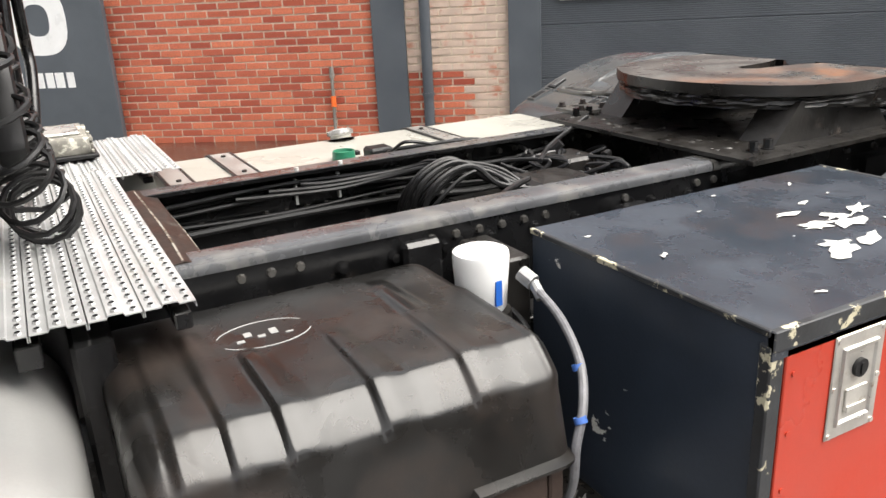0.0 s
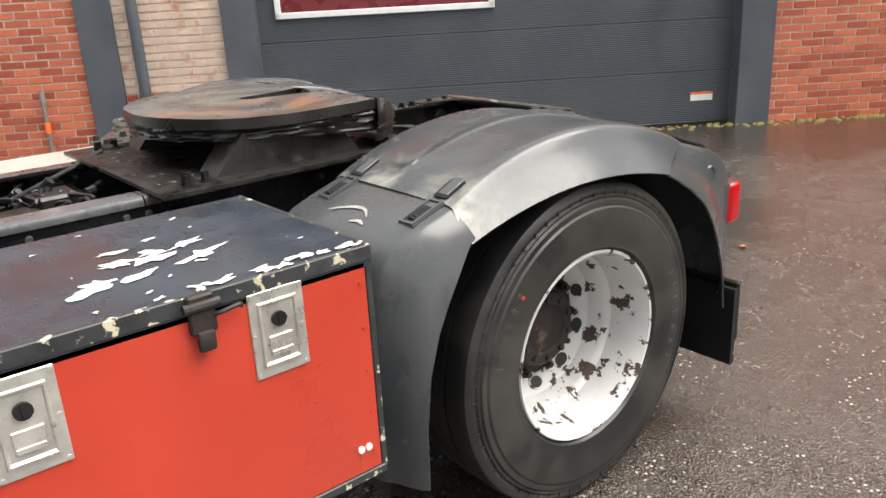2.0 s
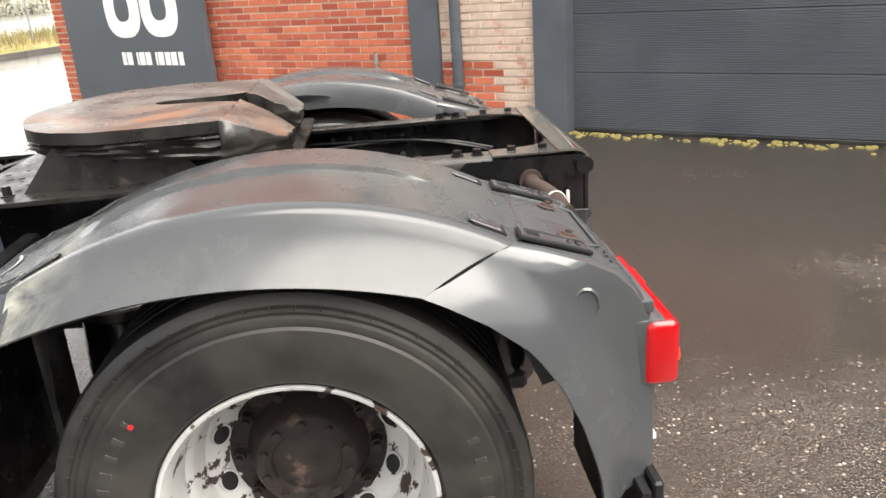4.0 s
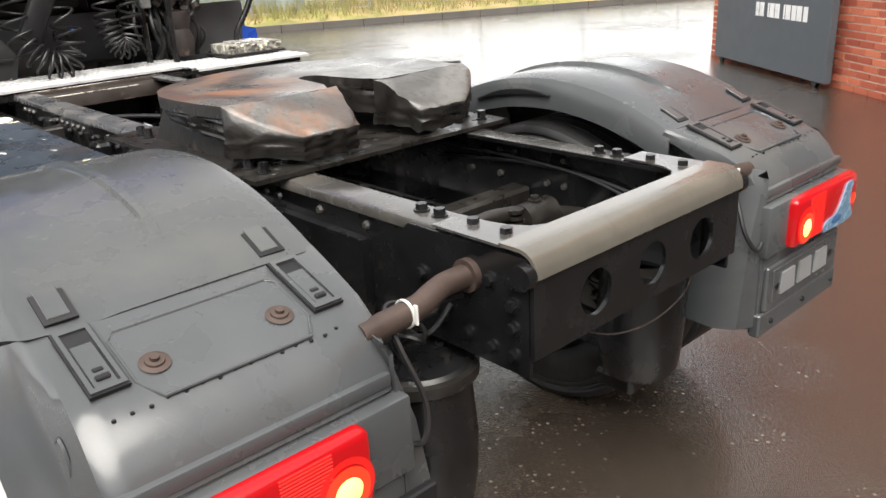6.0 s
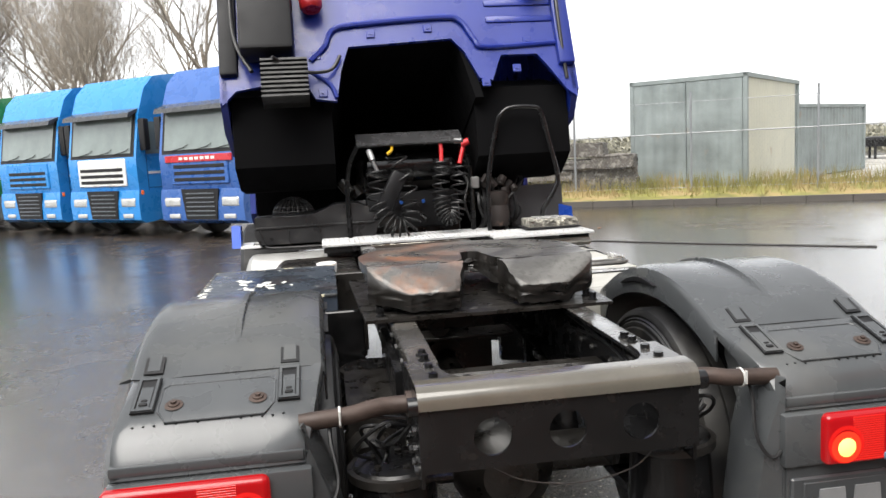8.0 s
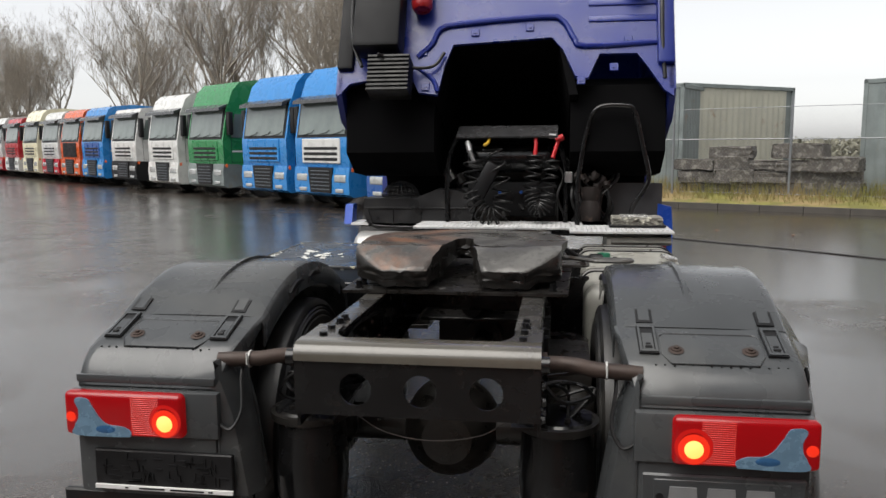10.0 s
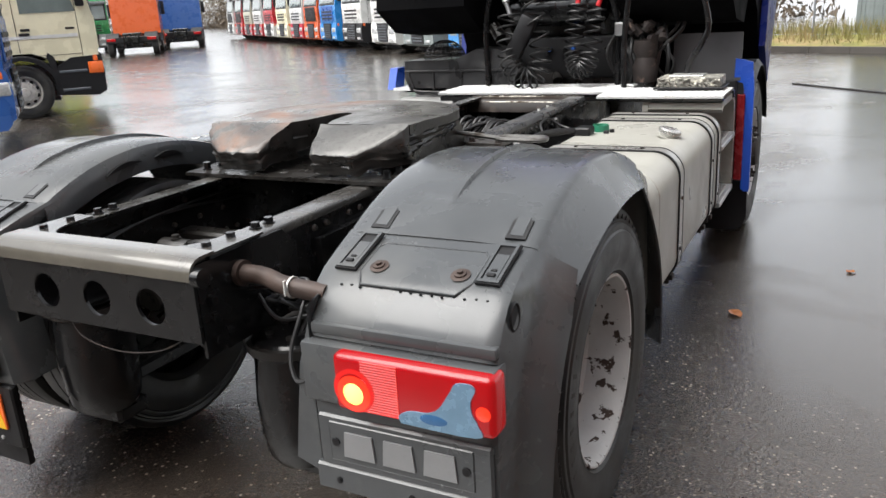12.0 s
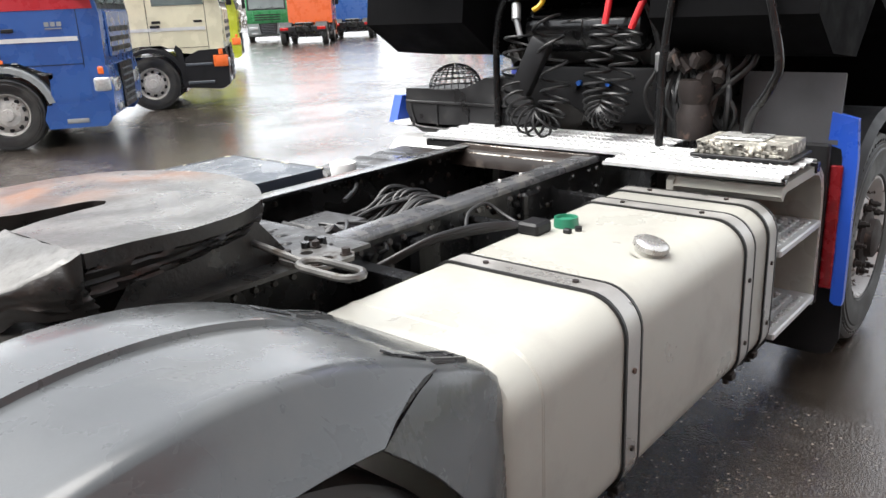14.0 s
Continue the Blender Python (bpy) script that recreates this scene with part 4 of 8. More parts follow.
# ---- rear faces: lamps, badge, plate carrier, warning board, pipes ----
def rear_lamp(s):
    """Lamp unit in a housing; the broken lens shows its pale blue reflector."""
    g = guards[s]
    xi, xo = s * 0.775, s * 1.185
    bm = nb()
    box(bm, s * 0.665, s * 1.185, -0.972, -0.90, 0.725, 0.882, 0.008, 2)
    hs = part("lamp_housing", bm, FENDER, g)
    bm = nb()
    box(bm, xi, s * 1.195, -1.0, -0.925, 0.73, 0.88, 0.018, 3)
    lens = part("lamp_lens", bm, LAMPRED, g, "red tail lamp lens, broken")
    # fine ribs on the inner half, made to emit like the lens around the bulb
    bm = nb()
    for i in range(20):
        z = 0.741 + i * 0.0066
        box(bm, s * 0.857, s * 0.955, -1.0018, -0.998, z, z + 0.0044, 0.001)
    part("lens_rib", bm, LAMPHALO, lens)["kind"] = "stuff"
    bm = nb()
    pts = [(0.96, 0.733), (0.955, 0.752), (0.985, 0.768), (1.03, 0.772), (1.06, 0.79), (1.09, 0.835), (1.105, 0.858), (1.14, 0.862), (1.152, 0.85), (1.14, 0.82), (1.142, 0.79), (1.155, 0.765), (1.15, 0.733)]
    curve = smooth([(x, 0, z) for x, z in pts + pts[:1]], 4)
    prism(bm, [(s * p.x, p.z) for p in curve[:-1]], "y", -1.0035, -0.996)
    part("bare_reflector", bm, LAMPBLUE, lens, "pale blue reflector behind broken lens")
    bm = nb()
    lathe(bm, [(0, 0.0012), (0.018, 0.001), (0.022, 0.0)], 20, Matrix.Translation((s * 1.045, -1.0032, 0.757)) @ Matrix.Rotation(PI / 2, 4, "X") @ Matrix.Diagonal((1.7, 0.62, 1, 1)))
    part("reflector_bowl", bm, surface("deep_blue_reflector", (0.05, 0.15, 0.33), 0.2, 0.3, 0.2, 20), lens)
    bm = nb()
    for x, z, r in ((0.835, 0.785, 0.037),):
        lathe(bm, [(0, 0.006), (r * 0.5, 0.005), (r * 0.8, 0.0)], 20, Matrix.Translation((s * x, -1.0035, z)) @ Matrix.Rotation(PI / 2, 4, "X"))
    part("bulb", bm, LAMPON, lens, "lit tail light")
    # two emitting rings imitate the bulb's glow spreading in the lens
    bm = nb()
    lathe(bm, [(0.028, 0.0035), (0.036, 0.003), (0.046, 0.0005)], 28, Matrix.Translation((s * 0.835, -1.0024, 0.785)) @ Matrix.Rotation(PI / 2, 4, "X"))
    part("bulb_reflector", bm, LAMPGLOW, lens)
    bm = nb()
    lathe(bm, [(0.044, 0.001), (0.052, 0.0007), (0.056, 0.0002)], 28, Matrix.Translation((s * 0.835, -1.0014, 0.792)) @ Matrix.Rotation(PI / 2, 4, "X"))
    part("outer_glow", bm, glow("dim_red_halo", (1.0, 0.02, 0.012), 0.16, (0.2, 0.002, 0.004)), lens)
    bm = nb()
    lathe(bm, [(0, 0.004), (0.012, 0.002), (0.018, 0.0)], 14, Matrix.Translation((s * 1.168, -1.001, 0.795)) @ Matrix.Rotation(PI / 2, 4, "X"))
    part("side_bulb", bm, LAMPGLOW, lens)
    # cable from the housing into the frame
    bm = nb()
    tube(bm, smooth([(s * 0.672, -0.95, 0.775), (s * 0.63, -0.955, 0.76), (s * 0.60, -0.93, 0.82), (s * 0.615, -0.88, 0.93), (s * 0.60, -0.83, 0.985), (s * 0.5, -0.82, 0.955), (s * 0.40, -0.83, 0.94)]), 0.006, 6)
    part("lamp_cable", bm, HOSE, g)


for s in (-1, 1):
    rear_lamp(s)
    g = guards[s]
    # support pipe between frame and mudguard with a cable tie
    bm = nb()
    cyl(bm, (s * 0.384, -0.81, 0.985), (s * 0.40, -0.81, 0.985), 0.036, n=20)
    tube(bm, smooth([(s * 0.39, -0.81, 0.985), (s * 0.45, -0.81, 0.985), (s * 0.50, -0.825, 0.985), (s * 0.56, -0.84, 0.978), (s * 0.695, -0.845, 0.972)], 5), 0.025, 18)
    pp = part("support_pipe", bm, RUST, truck)
    bm = nb()
    lathe(bm, [(0.026, -0.003), (0.029, -0.003), (0.029, 0.003), (0.026, 0.003)], 24, Matrix.Translation((s * 0.585, -0.842, 0.977)) @ Matrix.Rotation(PI / 2, 4, "Y"), close=True)
    box(bm, s * 0.583, s * 0.588, -0.880, -0.871, 0.965, 1.005, 0.001)
    part("cable_tie", bm, TIE, pp)
    # inner side wall of the guard
    bm = nb()
    prism(bm, [(-0.615, 1.06), (-0.70, 1.04), (-0.79, 1.015), (-0.87, 0.97), (-0.925, 0.89), (-0.95, 0.86), (-0.95, 0.5), (-0.80, 0.46), (-0.74, 0.6), (-0.72, 0.8), (-0.66, 0.9), (-0.615, 0.97)], "x", s * 0.672, s * 0.678, 0.002, 1)
    part("inner_wall", bm, FENDER, g)
    # inner apron beside the wheel, seen from behind
    bm = nb()
    cs = []
    for z, x0, y0 in ((0.98, 0.66, -0.80), (0.92, 0.64, -0.85), (0.8, 0.60, -0.87), (0.65, 0.575, -0.88), (0.52, 0.555, -0.88)):
        cs.append([(s * 0.68, -0.948, z - 0.02), (s * (x0 + 0.03), -0.935, z), (s * x0, y0, z), (s * (x0 + 0.01), y0 + 0.1, z), (s * (x0 + 0.018), y0 + 0.1, z), (s * (x0 + 0.01), y0 + 0.004, z), (s * (x0 + 0.035), -0.925, z), (s * 0.68, -0.938, z - 0.02)])
    loft(bm, cs)
    part("apron", bm, FENDER, g)
    # spray flap behind the wheel
    n = 22
    bm = nb()
    pts = [(-0.905 + 0.004 * (i % 2), 0.5 - i * (0.3 / n)) for i in range(n + 1)]
    if s < 0:
        prism(bm, pts + [(-0.925, 0.2), (-0.925, 0.5)], "x", s * 0.62, s * 1.25)
        part("spray_flap", bm, DULL, g, "black ribbed rubber spray flap")
    # side hole and round cap on the outer face
    bm = nb()
    lathe(bm, [(0, 0.0), (0.022, 0.0), (0.026, 0.004), (0.03, 0.0)], 20, Matrix.Translation((s * (1.187 if s < 0 else 1.1845), -0.77 if s < 0 else -0.818, 0.935 if s < 0 else 0.965)) @ Matrix.Rotation(s * PI / 2, 4, "Y") @ Matrix.Diagonal((1.25, 1.0, 1, 1)))
    part("side_plug", bm, DULL if s > 0 else FENDER, g)

# maker's badge as plain silver blocks on the right guard
g = guards[1]
bm = nb()
box(bm, 0.69, 1.17, -0.968, -0.95, 0.545, 0.69, 0.006)
bd = part("badge_panel", bm, FENDER, g)
bm = nb()
box(bm, 0.725, 1.125, -0.971, -0.966, 0.565, 0.675, 0.003)
part("badge_recess", bm, FENDER, bd)
for x in (0.745, 1.105):
    bm = nb()
    hexbolt(bm, (x, -0.971, 0.62), (0, -1, 0), 0.008, 0.004)
    part("badge_screw", bm, DULL, bd)
for x in (0.768, 0.880, 0.992):
    bm = nb()
    prism(bm, [(x, 0.585), (x + 0.006, 0.653), (x + 0.084, 0.653), (x + 0.09, 0.585)], "y", -0.976, -0.970, 0.002, 1)
    part("badge_block", bm, SILVER, bd)
bm = nb()
box(bm, 0.668, 1.188, -0.966, -0.93, 0.468, 0.5435, 0.006)
part("lower_strip", bm, FENDER, g)
for x in (0.74, 0.95, 1.16):
    bm = nb()
    hexbolt(bm, (x, -0.966, 0.505), (0, -1, 0), 0.006, 0.006)
    part("screw", bm, DULL, g)

# empty plate carrier and striped warning board on the left guard
g = guards[-1]
bm = nb()
box(bm, -1.11, -0.62, -0.975, -0.955, 0.535, 0.675, 0.004)
pc = part("plate_carrier", bm, DULL, g, "empty black number plate carrier")
rr = random.Random(9)
bm = nb()
for c in range(2):
    for i in range(34):
        x = -1.095 + c * 0.235 + rr.uniform(0, 0.2)
        z = 0.565 + rr.uniform(0, 0.085)
        w, h2 = (0.03, 0.004) if rr.random() < 0.5 else (0.004, 0.03)
        box(bm, x, x + w, -0.979, -0.974, z, min(z + h2, 0.668))
part("carrier_rib", bm, DULL, pc)["kind"] = "stuff"
bm = nb()
box(bm, -1.11, -0.62, -0.982, -0.973, 0.54, 0.555, 0.001)
st = part("carrier_strip", bm, WHITEP, pc, "white strip with small printed bars")
bm = nb()
for x0, x1 in ((-1.0, -0.99), (-0.95, -0.86), (-0.84, -0.72), (-0.705, -0.69)):
    box(bm, x0, x1, -0.9835, -0.981, 0.545, 0.550)
part_each("print_bar", bm, DULL, st)
bm = nb()
box(bm, -1.245, -0.58, -0.955, -0.93, 0.285, 0.52, 0.006)
part("lower_board", bm, DULL, g, "black lower rubber board")
bm = nb()
box(bm, -1.19, -0.635, -0.963, -0.955, 0.355, 0.485, 0.002)
wb = part("warning_board", bm, ORANGE, g, "orange and yellow striped warning board")
for x in (-1.135, -0.915, -0.735):
    bm = nb()
    prism(bm, [(x - 0.05, 0.483), (min(x + 0.065, -0.637), 0.483), (min(x + 0.16, -0.637), 0.357), (x + 0.045, 0.357)], "y", -0.9645, -0.962)
    part("stripe", bm, YELLOW, wb)
for x in (-1.16, -0.92, -0.68):
    bm = nb()
    hexbolt(bm, (x, -0.955, 0.315), (0, -1, 0), 0.006, 0.006)
    part("screw", bm, ALUM, g)

for g, old in before.items():
    for o in g.children:
        if o not in old and o.name.split('.')[0] not in ('side_plug',):
            o.location.y += 0.028

# ---- axle, springs and what hangs under the frame ----
bm = nb()
cyl(bm, (-0.62, AX, WZ), (0.62, AX, WZ), 0.075, n=20)
lathe(bm, [(0, 0.2), (0.1, 0.19), (0.17, 0.13), (0.2, 0.04), (0.2, -0.04), (0.16, -0.14), (0.09, -0.19), (0, -0.2)], 28, Matrix.Translation((0, AX, WZ)) @ Matrix.Rotation(PI / 2, 4, "X"))
part("rear_axle", bm, GRIME, truck)
for s in (-1, 1):
    for y in (-0.68, 0.42):
        bm = nb()
        lathe(bm, [(0, 0.40), (0.12, 0.40), (0.135, 0.385), (0.135, 0.36), (0.125, 0.35), (0.128, 0.30), (0.135, 0.2), (0.13, 0.1), (0.12, 0.03), (0.1, 0.0), (0, 0)], 32, Matrix.Translation((s * 0.435, y, 0.37)) @ Matrix.Diagonal((0.97, 0.97, 1, 1)))
        b2 = part("air_spring", bm, BLACK, truck, "black rubber air spring")
        bm = nb()
        lathe(bm, [(0.13, 0.0), (0.14, 0.0), (0.14, 0.025), (0.10, 0.03), (0.0, 0.03)], 32, Matrix.Translation((s * 0.435, y, 0.735)))
        for i in range(5):
            a = i * 1.3
            hexbolt(bm, (s * 0.435 + math.cos(a) * 0.07, y + math.sin(a) * 0.07, 0.765), (0, 0, 1), 0.012)
        part_each("top_plate", bm, GRIME, b2)
    bm = nb()
    box(bm, s * 0.37, s * 0.64, -0.70, -0.56, 0.30, 0.36, 0.012)
    box(bm, s * 0.44, s * 0.56, -0.75, 0.50, 0.38, 0.44, 0.012)
    part("spring_beam", bm, BLACK, truck)
    bm = nb()
    rr = random.Random(40 + s)
    for k in range(6):
        p = [(s * 0.385, -0.75 + 0.05 * k, 0.9 - 0.02 * k)]
        p += [(s * (0.42 + rr.uniform(0, 0.1)), -0.74 + rr.uniform(-0.06, 0.12), 0.88 + rr.uniform(-0.06, 0.05)), (s * (0.45 + rr.uniform(0, 0.12)), -0.68 + rr.uniform(-0.07, 0.07), 0.81 + rr.uniform(-0.02, 0.05)), (s * 0.47, -0.66 + rr.uniform(-0.05, 0.05), 0.76)]
        tube(bm, smooth(p), 0.006, 6)
    part_each("air_line", bm, HOSE, truck)

# brake chambers and the brackets beside the rails
for s in (-1, 1):
    for y in (-0.40, 0.16):
        bm = nb()
        lathe(bm, [(0, 0.0), (0.07, 0.0), (0.085, 0.015), (0.088, 0.07), (0.1, 0.08), (0.1, 0.1), (0.085, 0.11), (0.075, 0.2), (0.04, 0.215), (0, 0.215)], 24, Matrix.Translation((s * 0.49, y, 0.66)) @ Matrix.Rotation(radians(-70 if y < 0 else 70), 4, "X"))
        part("brake_chamber", bm, GRIME, truck)
    bm = nb()
    prism(bm, [(-0.46, 0.80), (-0.32, 0.52), (0.05, 0.52), (0.2, 0.80), (0.2, 0.98), (-0.46, 0.98)], "x", s * 0.374, s * 0.40, 0.006, 1)
    part("axle_bracket", bm, BLACK, truck)
    bm = nb()
    prism(bm, [(-0.36, 0.70), (-0.36, 0.84), (0.1, 0.84), (0.1, 0.70)], "x", s * 0.40, s * 0.56, 0.01, 1)
    part("axle_clamp", bm, GRIME, truck)

# shock absorbers, stabiliser and housing between the rails
bm = nb()
tube(bm, smooth([(-0.35, -0.52, 0.86), (-0.2, -0.5, 0.90), (0.0, -0.48, 0.93), (0.2, -0.5, 0.90), (0.35, -0.52, 0.86)]), 0.022, 12)
part("stabiliser", bm, GRIME, truck)
for x in (-0.17, 0.17):
    bm = nb()
    cyl(bm, (x - 0.06, -0.50, 0.90), (x + 0.06, -0.50, 0.90), 0.045, n=18)
    cyl(bm, (x - 0.07, -0.50, 0.90), (x + 0.07, -0.50, 0.90), 0.02, n=12)
    hexbolt(bm, (x, -0.5, 0.945), (0, 0, 1), 0.014)
    for i in range(5):
        cyl(bm, (x + (0.085 if x < 0 else -0.085), -0.5, 0.86 + i * 0.018), (x + (0.085 if x < 0 else -0.085), -0.5, 0.87 + i * 0.018), 0.026, n=14)
    part("bush", bm, GRIME, truck)
bm = nb()
box(bm, -0.36, 0.36, -0.32, -0.24, 0.80, 0.91, 0.01)
part("inner_cross_tube", bm, GRIME, truck)
bm = nb()
box(bm, -0.36, 0.36, 0.88, 0.94, 0.79, 1.0, 0.01)
part("inner_cross_tube", bm, BLACK, truck)
bm = nb()
tube(bm, smooth([(-0.2, -0.93, 0.83), (-0.1, -0.965, 0.79), (0.05, -0.97, 0.77), (0.2, -0.96, 0.79), (0.28, -0.93, 0.83)]), 0.002, 6)
part("hanging_wire", bm, HUBM, truck)
for k, s in enumerate((-1, 1)):
    bm = nb()
    tube(bm, smooth([(s * 0.35, -0.8, 0.93), (s * 0.345, -0.6, 0.975), (s * 0.348, -0.3, 0.985), (s * 0.345, 0.1, 0.95)]), 0.006, 6)
    tube(bm, smooth([(s * 0.35, -0.85, 0.90), (s * 0.33, -0.7, 0.95), (s * 0.34, -0.45, 0.99), (s * 0.35, 0.1, 1.0)]), 0.005, 6)
    part_each("frame_wire", bm, HOSE, truck)

# ---- fifth wheel coupling ----
coup = new("fifth_wheel")
coup.parent = truck
coup["label"] = "greasy fifth wheel coupling with rust on top"


def coupling_outline():
    """Wide flat front, chamfered shoulders, a narrow throat open to the rear."""
    p = [(0.45, 0.20), (0.468, 0.33), (0.462, 0.44)]
    for i in range(15):
        a = radians(18 + 144 * i / 14)
        p.append((0.46 * math.cos(a) * (1.0 + 0.04 * math.sin(2 * a) ** 2), 0.37 + 0.385 * math.sin(a)))
    p += [(-0.462, 0.44), (-0.468, 0.33), (-0.45, 0.20), (-0.44, 0.095), (-0.10, 0.09)]
    p += [(-0.062, 0.17), (-0.045, 0.29)]
    p += [(0.043 * math.cos(radians(180 - t)), 0.33 + 0.043 * math.sin(radians(180 - t))) for t in range(0, 181, 30)]
    p += [(0.045, 0.29), (0.062, 0.17), (0.10, 0.09), (0.44, 0.095)]
    return p


bm = nb()
rj = random.Random(14)
prism(bm, [(x * (1 + rj.uniform(-0.012, 0.012)), y - 0.03 + rj.uniform(-0.006, 0.006)) for x, y in coupling_outline()], "z", 1.198, 1.232, 0.006, 2)
bm.normal_update()
for f in bm.faces:
    f.material_index = 0 if f.normal.z > 0.6 else 1
part("top_plate", bm, [FWTOP, GRIME], coup, "rust streaked greasy top plate").location.z = 0.016
for s in (-1, 1):
    bm = nb()
    rj = random.Random(30 + s)
    cols, steps, grid = 10, 7, []
    for v in range(steps + 1):
        t = v / steps
        x0, x1 = 0.07 + 0.045 * t, 0.445 - 0.14 * t ** 2
        z = 1.249 - 0.085 * t ** 1.25
        grid.append([bm.verts.new((s * (x0 + (x1 - x0) * c / cols) + rj.uniform(-0.004, 0.004), 0.062 - 0.16 * t + rj.uniform(-0.005, 0.005) - 0.012 * math.sin(PI * c / cols) * t, z + rj.uniform(-0.003, 0.003))) for c in range(cols + 1)])
    for v in range(steps):
        for c in range(cols):
            bm.faces.new((grid[v][c], grid[v][c + 1], grid[v + 1][c + 1], grid[v + 1][c]))
    rim = [grid[v][0] for v in range(steps + 1)] + grid[steps][1:] + [grid[v][cols] for v in range(steps - 1, -1, -1)]
    rows = [rim]
    for k, (zl, inn) in enumerate(((1.170, -0.006), (1.163, 0.002), (1.156, -0.009), (1.149, 0.0), (1.142, -0.011), (1.135, -0.002), (1.128, -0.009), (1.120, 0.002), (1.110, 0.004))):
        rows.append([bm.verts.new((p.co.x * (1 - inn * 0.3) + rj.uniform(-0.004, 0.004), p.co.y + inn * 0.6 * math.sin(i * 0.55 + k * 0.8) + 0.0022 * k + rj.uniform(-0.003, 0.003), min(zl, p.co.z - 0.008 * (k + 1)) + rj.uniform(-0.003, 0.003))) for i, p in enumerate(rim)])
    for r0, r1 in zip(rows, rows[1:]):
        for i in range(len(rim) - 1):
            bm.faces.new((r0[i], r0[i + 1], r1[i + 1], r1[i])).material_index = 1
    part("ramp", bm, [FWTOP, GRIME], coup, angle=75)
# skirt of thick grease under the plate
bm = nb()
rr = random.Random(4)
pts = [Vector((x * 0.985, 0.37 + (y - 0.37) * 0.985 - 0.03)) for x, y in coupling_outline()]
out = []
for i in range(len(pts)):
    a, b = pts[i], pts[(i + 1) % len(pts)]
    k = max(1, int((b - a).length / 0.03))
    out += [a.lerp(b, j / k) for j in range(k)]
rings = []
for f, jit in [(i / 9, (0.004, 0.010)[i % 2]) for i in range(10)]:
    row = []
    for i, p in enumerate(out):
        bulge = 1 + 0.013 * math.sin(f * 19 + i * 0.31 + 2.0 * math.sin(i * 0.17)) * (0.4 + 0.6 * math.sin(i * 0.23) ** 2) + rr.uniform(-0.005, 0.005)
        low = 1.125 + 0.035 * min(1, max(0, (p.y - 0.1) / 0.3))
        row.append((p.x * bulge * (1 + rr.uniform(-jit, jit)) * (1 - 0.04 * f), 0.34 + (p.y - 0.34) * bulge + rr.uniform(-jit, jit), 1.205 + (low - 1.205) * f + rr.uniform(-jit, jit) * 0.25))
    rings.append(row)
loft(bm, rings, True, True)
part("skirt", bm, GRIME, coup).location.z = 0.014
# base plate with lying bolts
bm = nb()
prism(bm, [(-0.47, -0.12), (0.47, -0.12), (0.50, 0.84), (-0.50, 0.84)], "z", 1.068, 1.080, 0.003, 1)
part("base_plate", bm, GRIME, coup)
for s in (-1, 1):
    bm = nb()
    prism(bm, [(0.12, 1.08), (0.22, 1.2), (0.54, 1.2), (0.64, 1.08)], "x", s * 0.27, s * 0.40, 0.008, 2)
    part("bearing_block", bm, GRIME, coup)
    for y in (-0.06, 0.02, 0.74, 0.68):
        bm = nb()
        hexbolt(bm, (s * 0.41, y, 1.08), (0, 0, 1), 0.014, 0.03)
        part("bolt", bm, BLACK, coup)
bm = nb()
loop = [(0.68 + 0.045 * math.cos(a) + (0.055 if math.cos(a) > 0 else -0.055), 0.53 + 0.034 * math.sin(a), 1.125) for a in [2 * PI * (i + 0.5) / 24 for i in range(24)]]
tube(bm, loop, 0.010, 8, 0, True)
tube(bm, [(0.58, 0.53, 1.125), (0.36, 0.52, 1.15)], 0.010, 8)
part("release_handle", bm, STEELGREY, coup, "oval steel release handle")
bm = nb()
plate_with_holes(bm, [(0.40, 0.60), (0.43, 0.57), (0.56, 0.57), (0.58, 0.60), (0.58, 0.70), (0.55, 0.73), (0.42, 0.73), (0.40, 0.70)], [ring_poly(0.45, 0.65, 0.018, 12), ring_poly(0.53, 0.65, 0.018, 12)], "z", 1.082, 1.094)
lp = part("lock_plate", bm, STEELGREY, coup, "bare steel plate with holes")
for x, y in ((0.43, 0.60), (0.55, 0.60), (0.43, 0.70), (0.55, 0.70)):
    bm = nb()
    hexbolt(bm, (x, y, 1.094), (0, 0, 1), 0.012, 0.018)
    part("bolt", bm, HUBM, lp)
bm = nb()
for i in range(50):
    x, y = rr.uniform(-0.42, 0.42), rr.choice((rr.uniform(-0.1, 0.05), rr.uniform(0.66, 0.8)))
    r = rr.uniform(0.006, 0.02)
    lathe(bm, [(0, r * 0.3), (r * 0.5, r * 0.27), (r * 0.85, r * 0.15), (r, 0)], 9, Matrix.Translation((x, y, 1.079)))
part("grease", bm, GRIME, coup)["kind"] = "stuff"


# ---- tool box on the left ----
tb = new("tool_box")
tb.parent = truck
tb["label"] = "slate grey tool box with red door, chipped paint"
X0, X1, Y0, Y1, Z0, Z1 = -1.212, -0.56, 0.652, 1.605, 0.47, 1.05
bm = nb()
box(bm, X0 + 0.01, X1, Y0, Y1, Z0, Z1, 0.004)
part("body", bm, BOXPAINT, tb)
bm = nb()
prism(bm, [(X0 - 0.006, Z1 - 0.045), (X0 - 0.006, Z1 + 0.004), (X1, Z1 + 0.004), (X1, Z1 + 0.001), (X0 + 0.012, Z1 + 0.001), (X0 + 0.008, Z1 - 0.045)], "y", Y0 - 0.006, Y1 + 0.004, 0.001, 1)
part("lid", bm, BOXLID, tb)
bm = nb()
box(bm, X0, X1, Y1 - 0.004, Y1 + 0.0065, Z1 - 0.006, Z1 + 0.0062, 0.002)
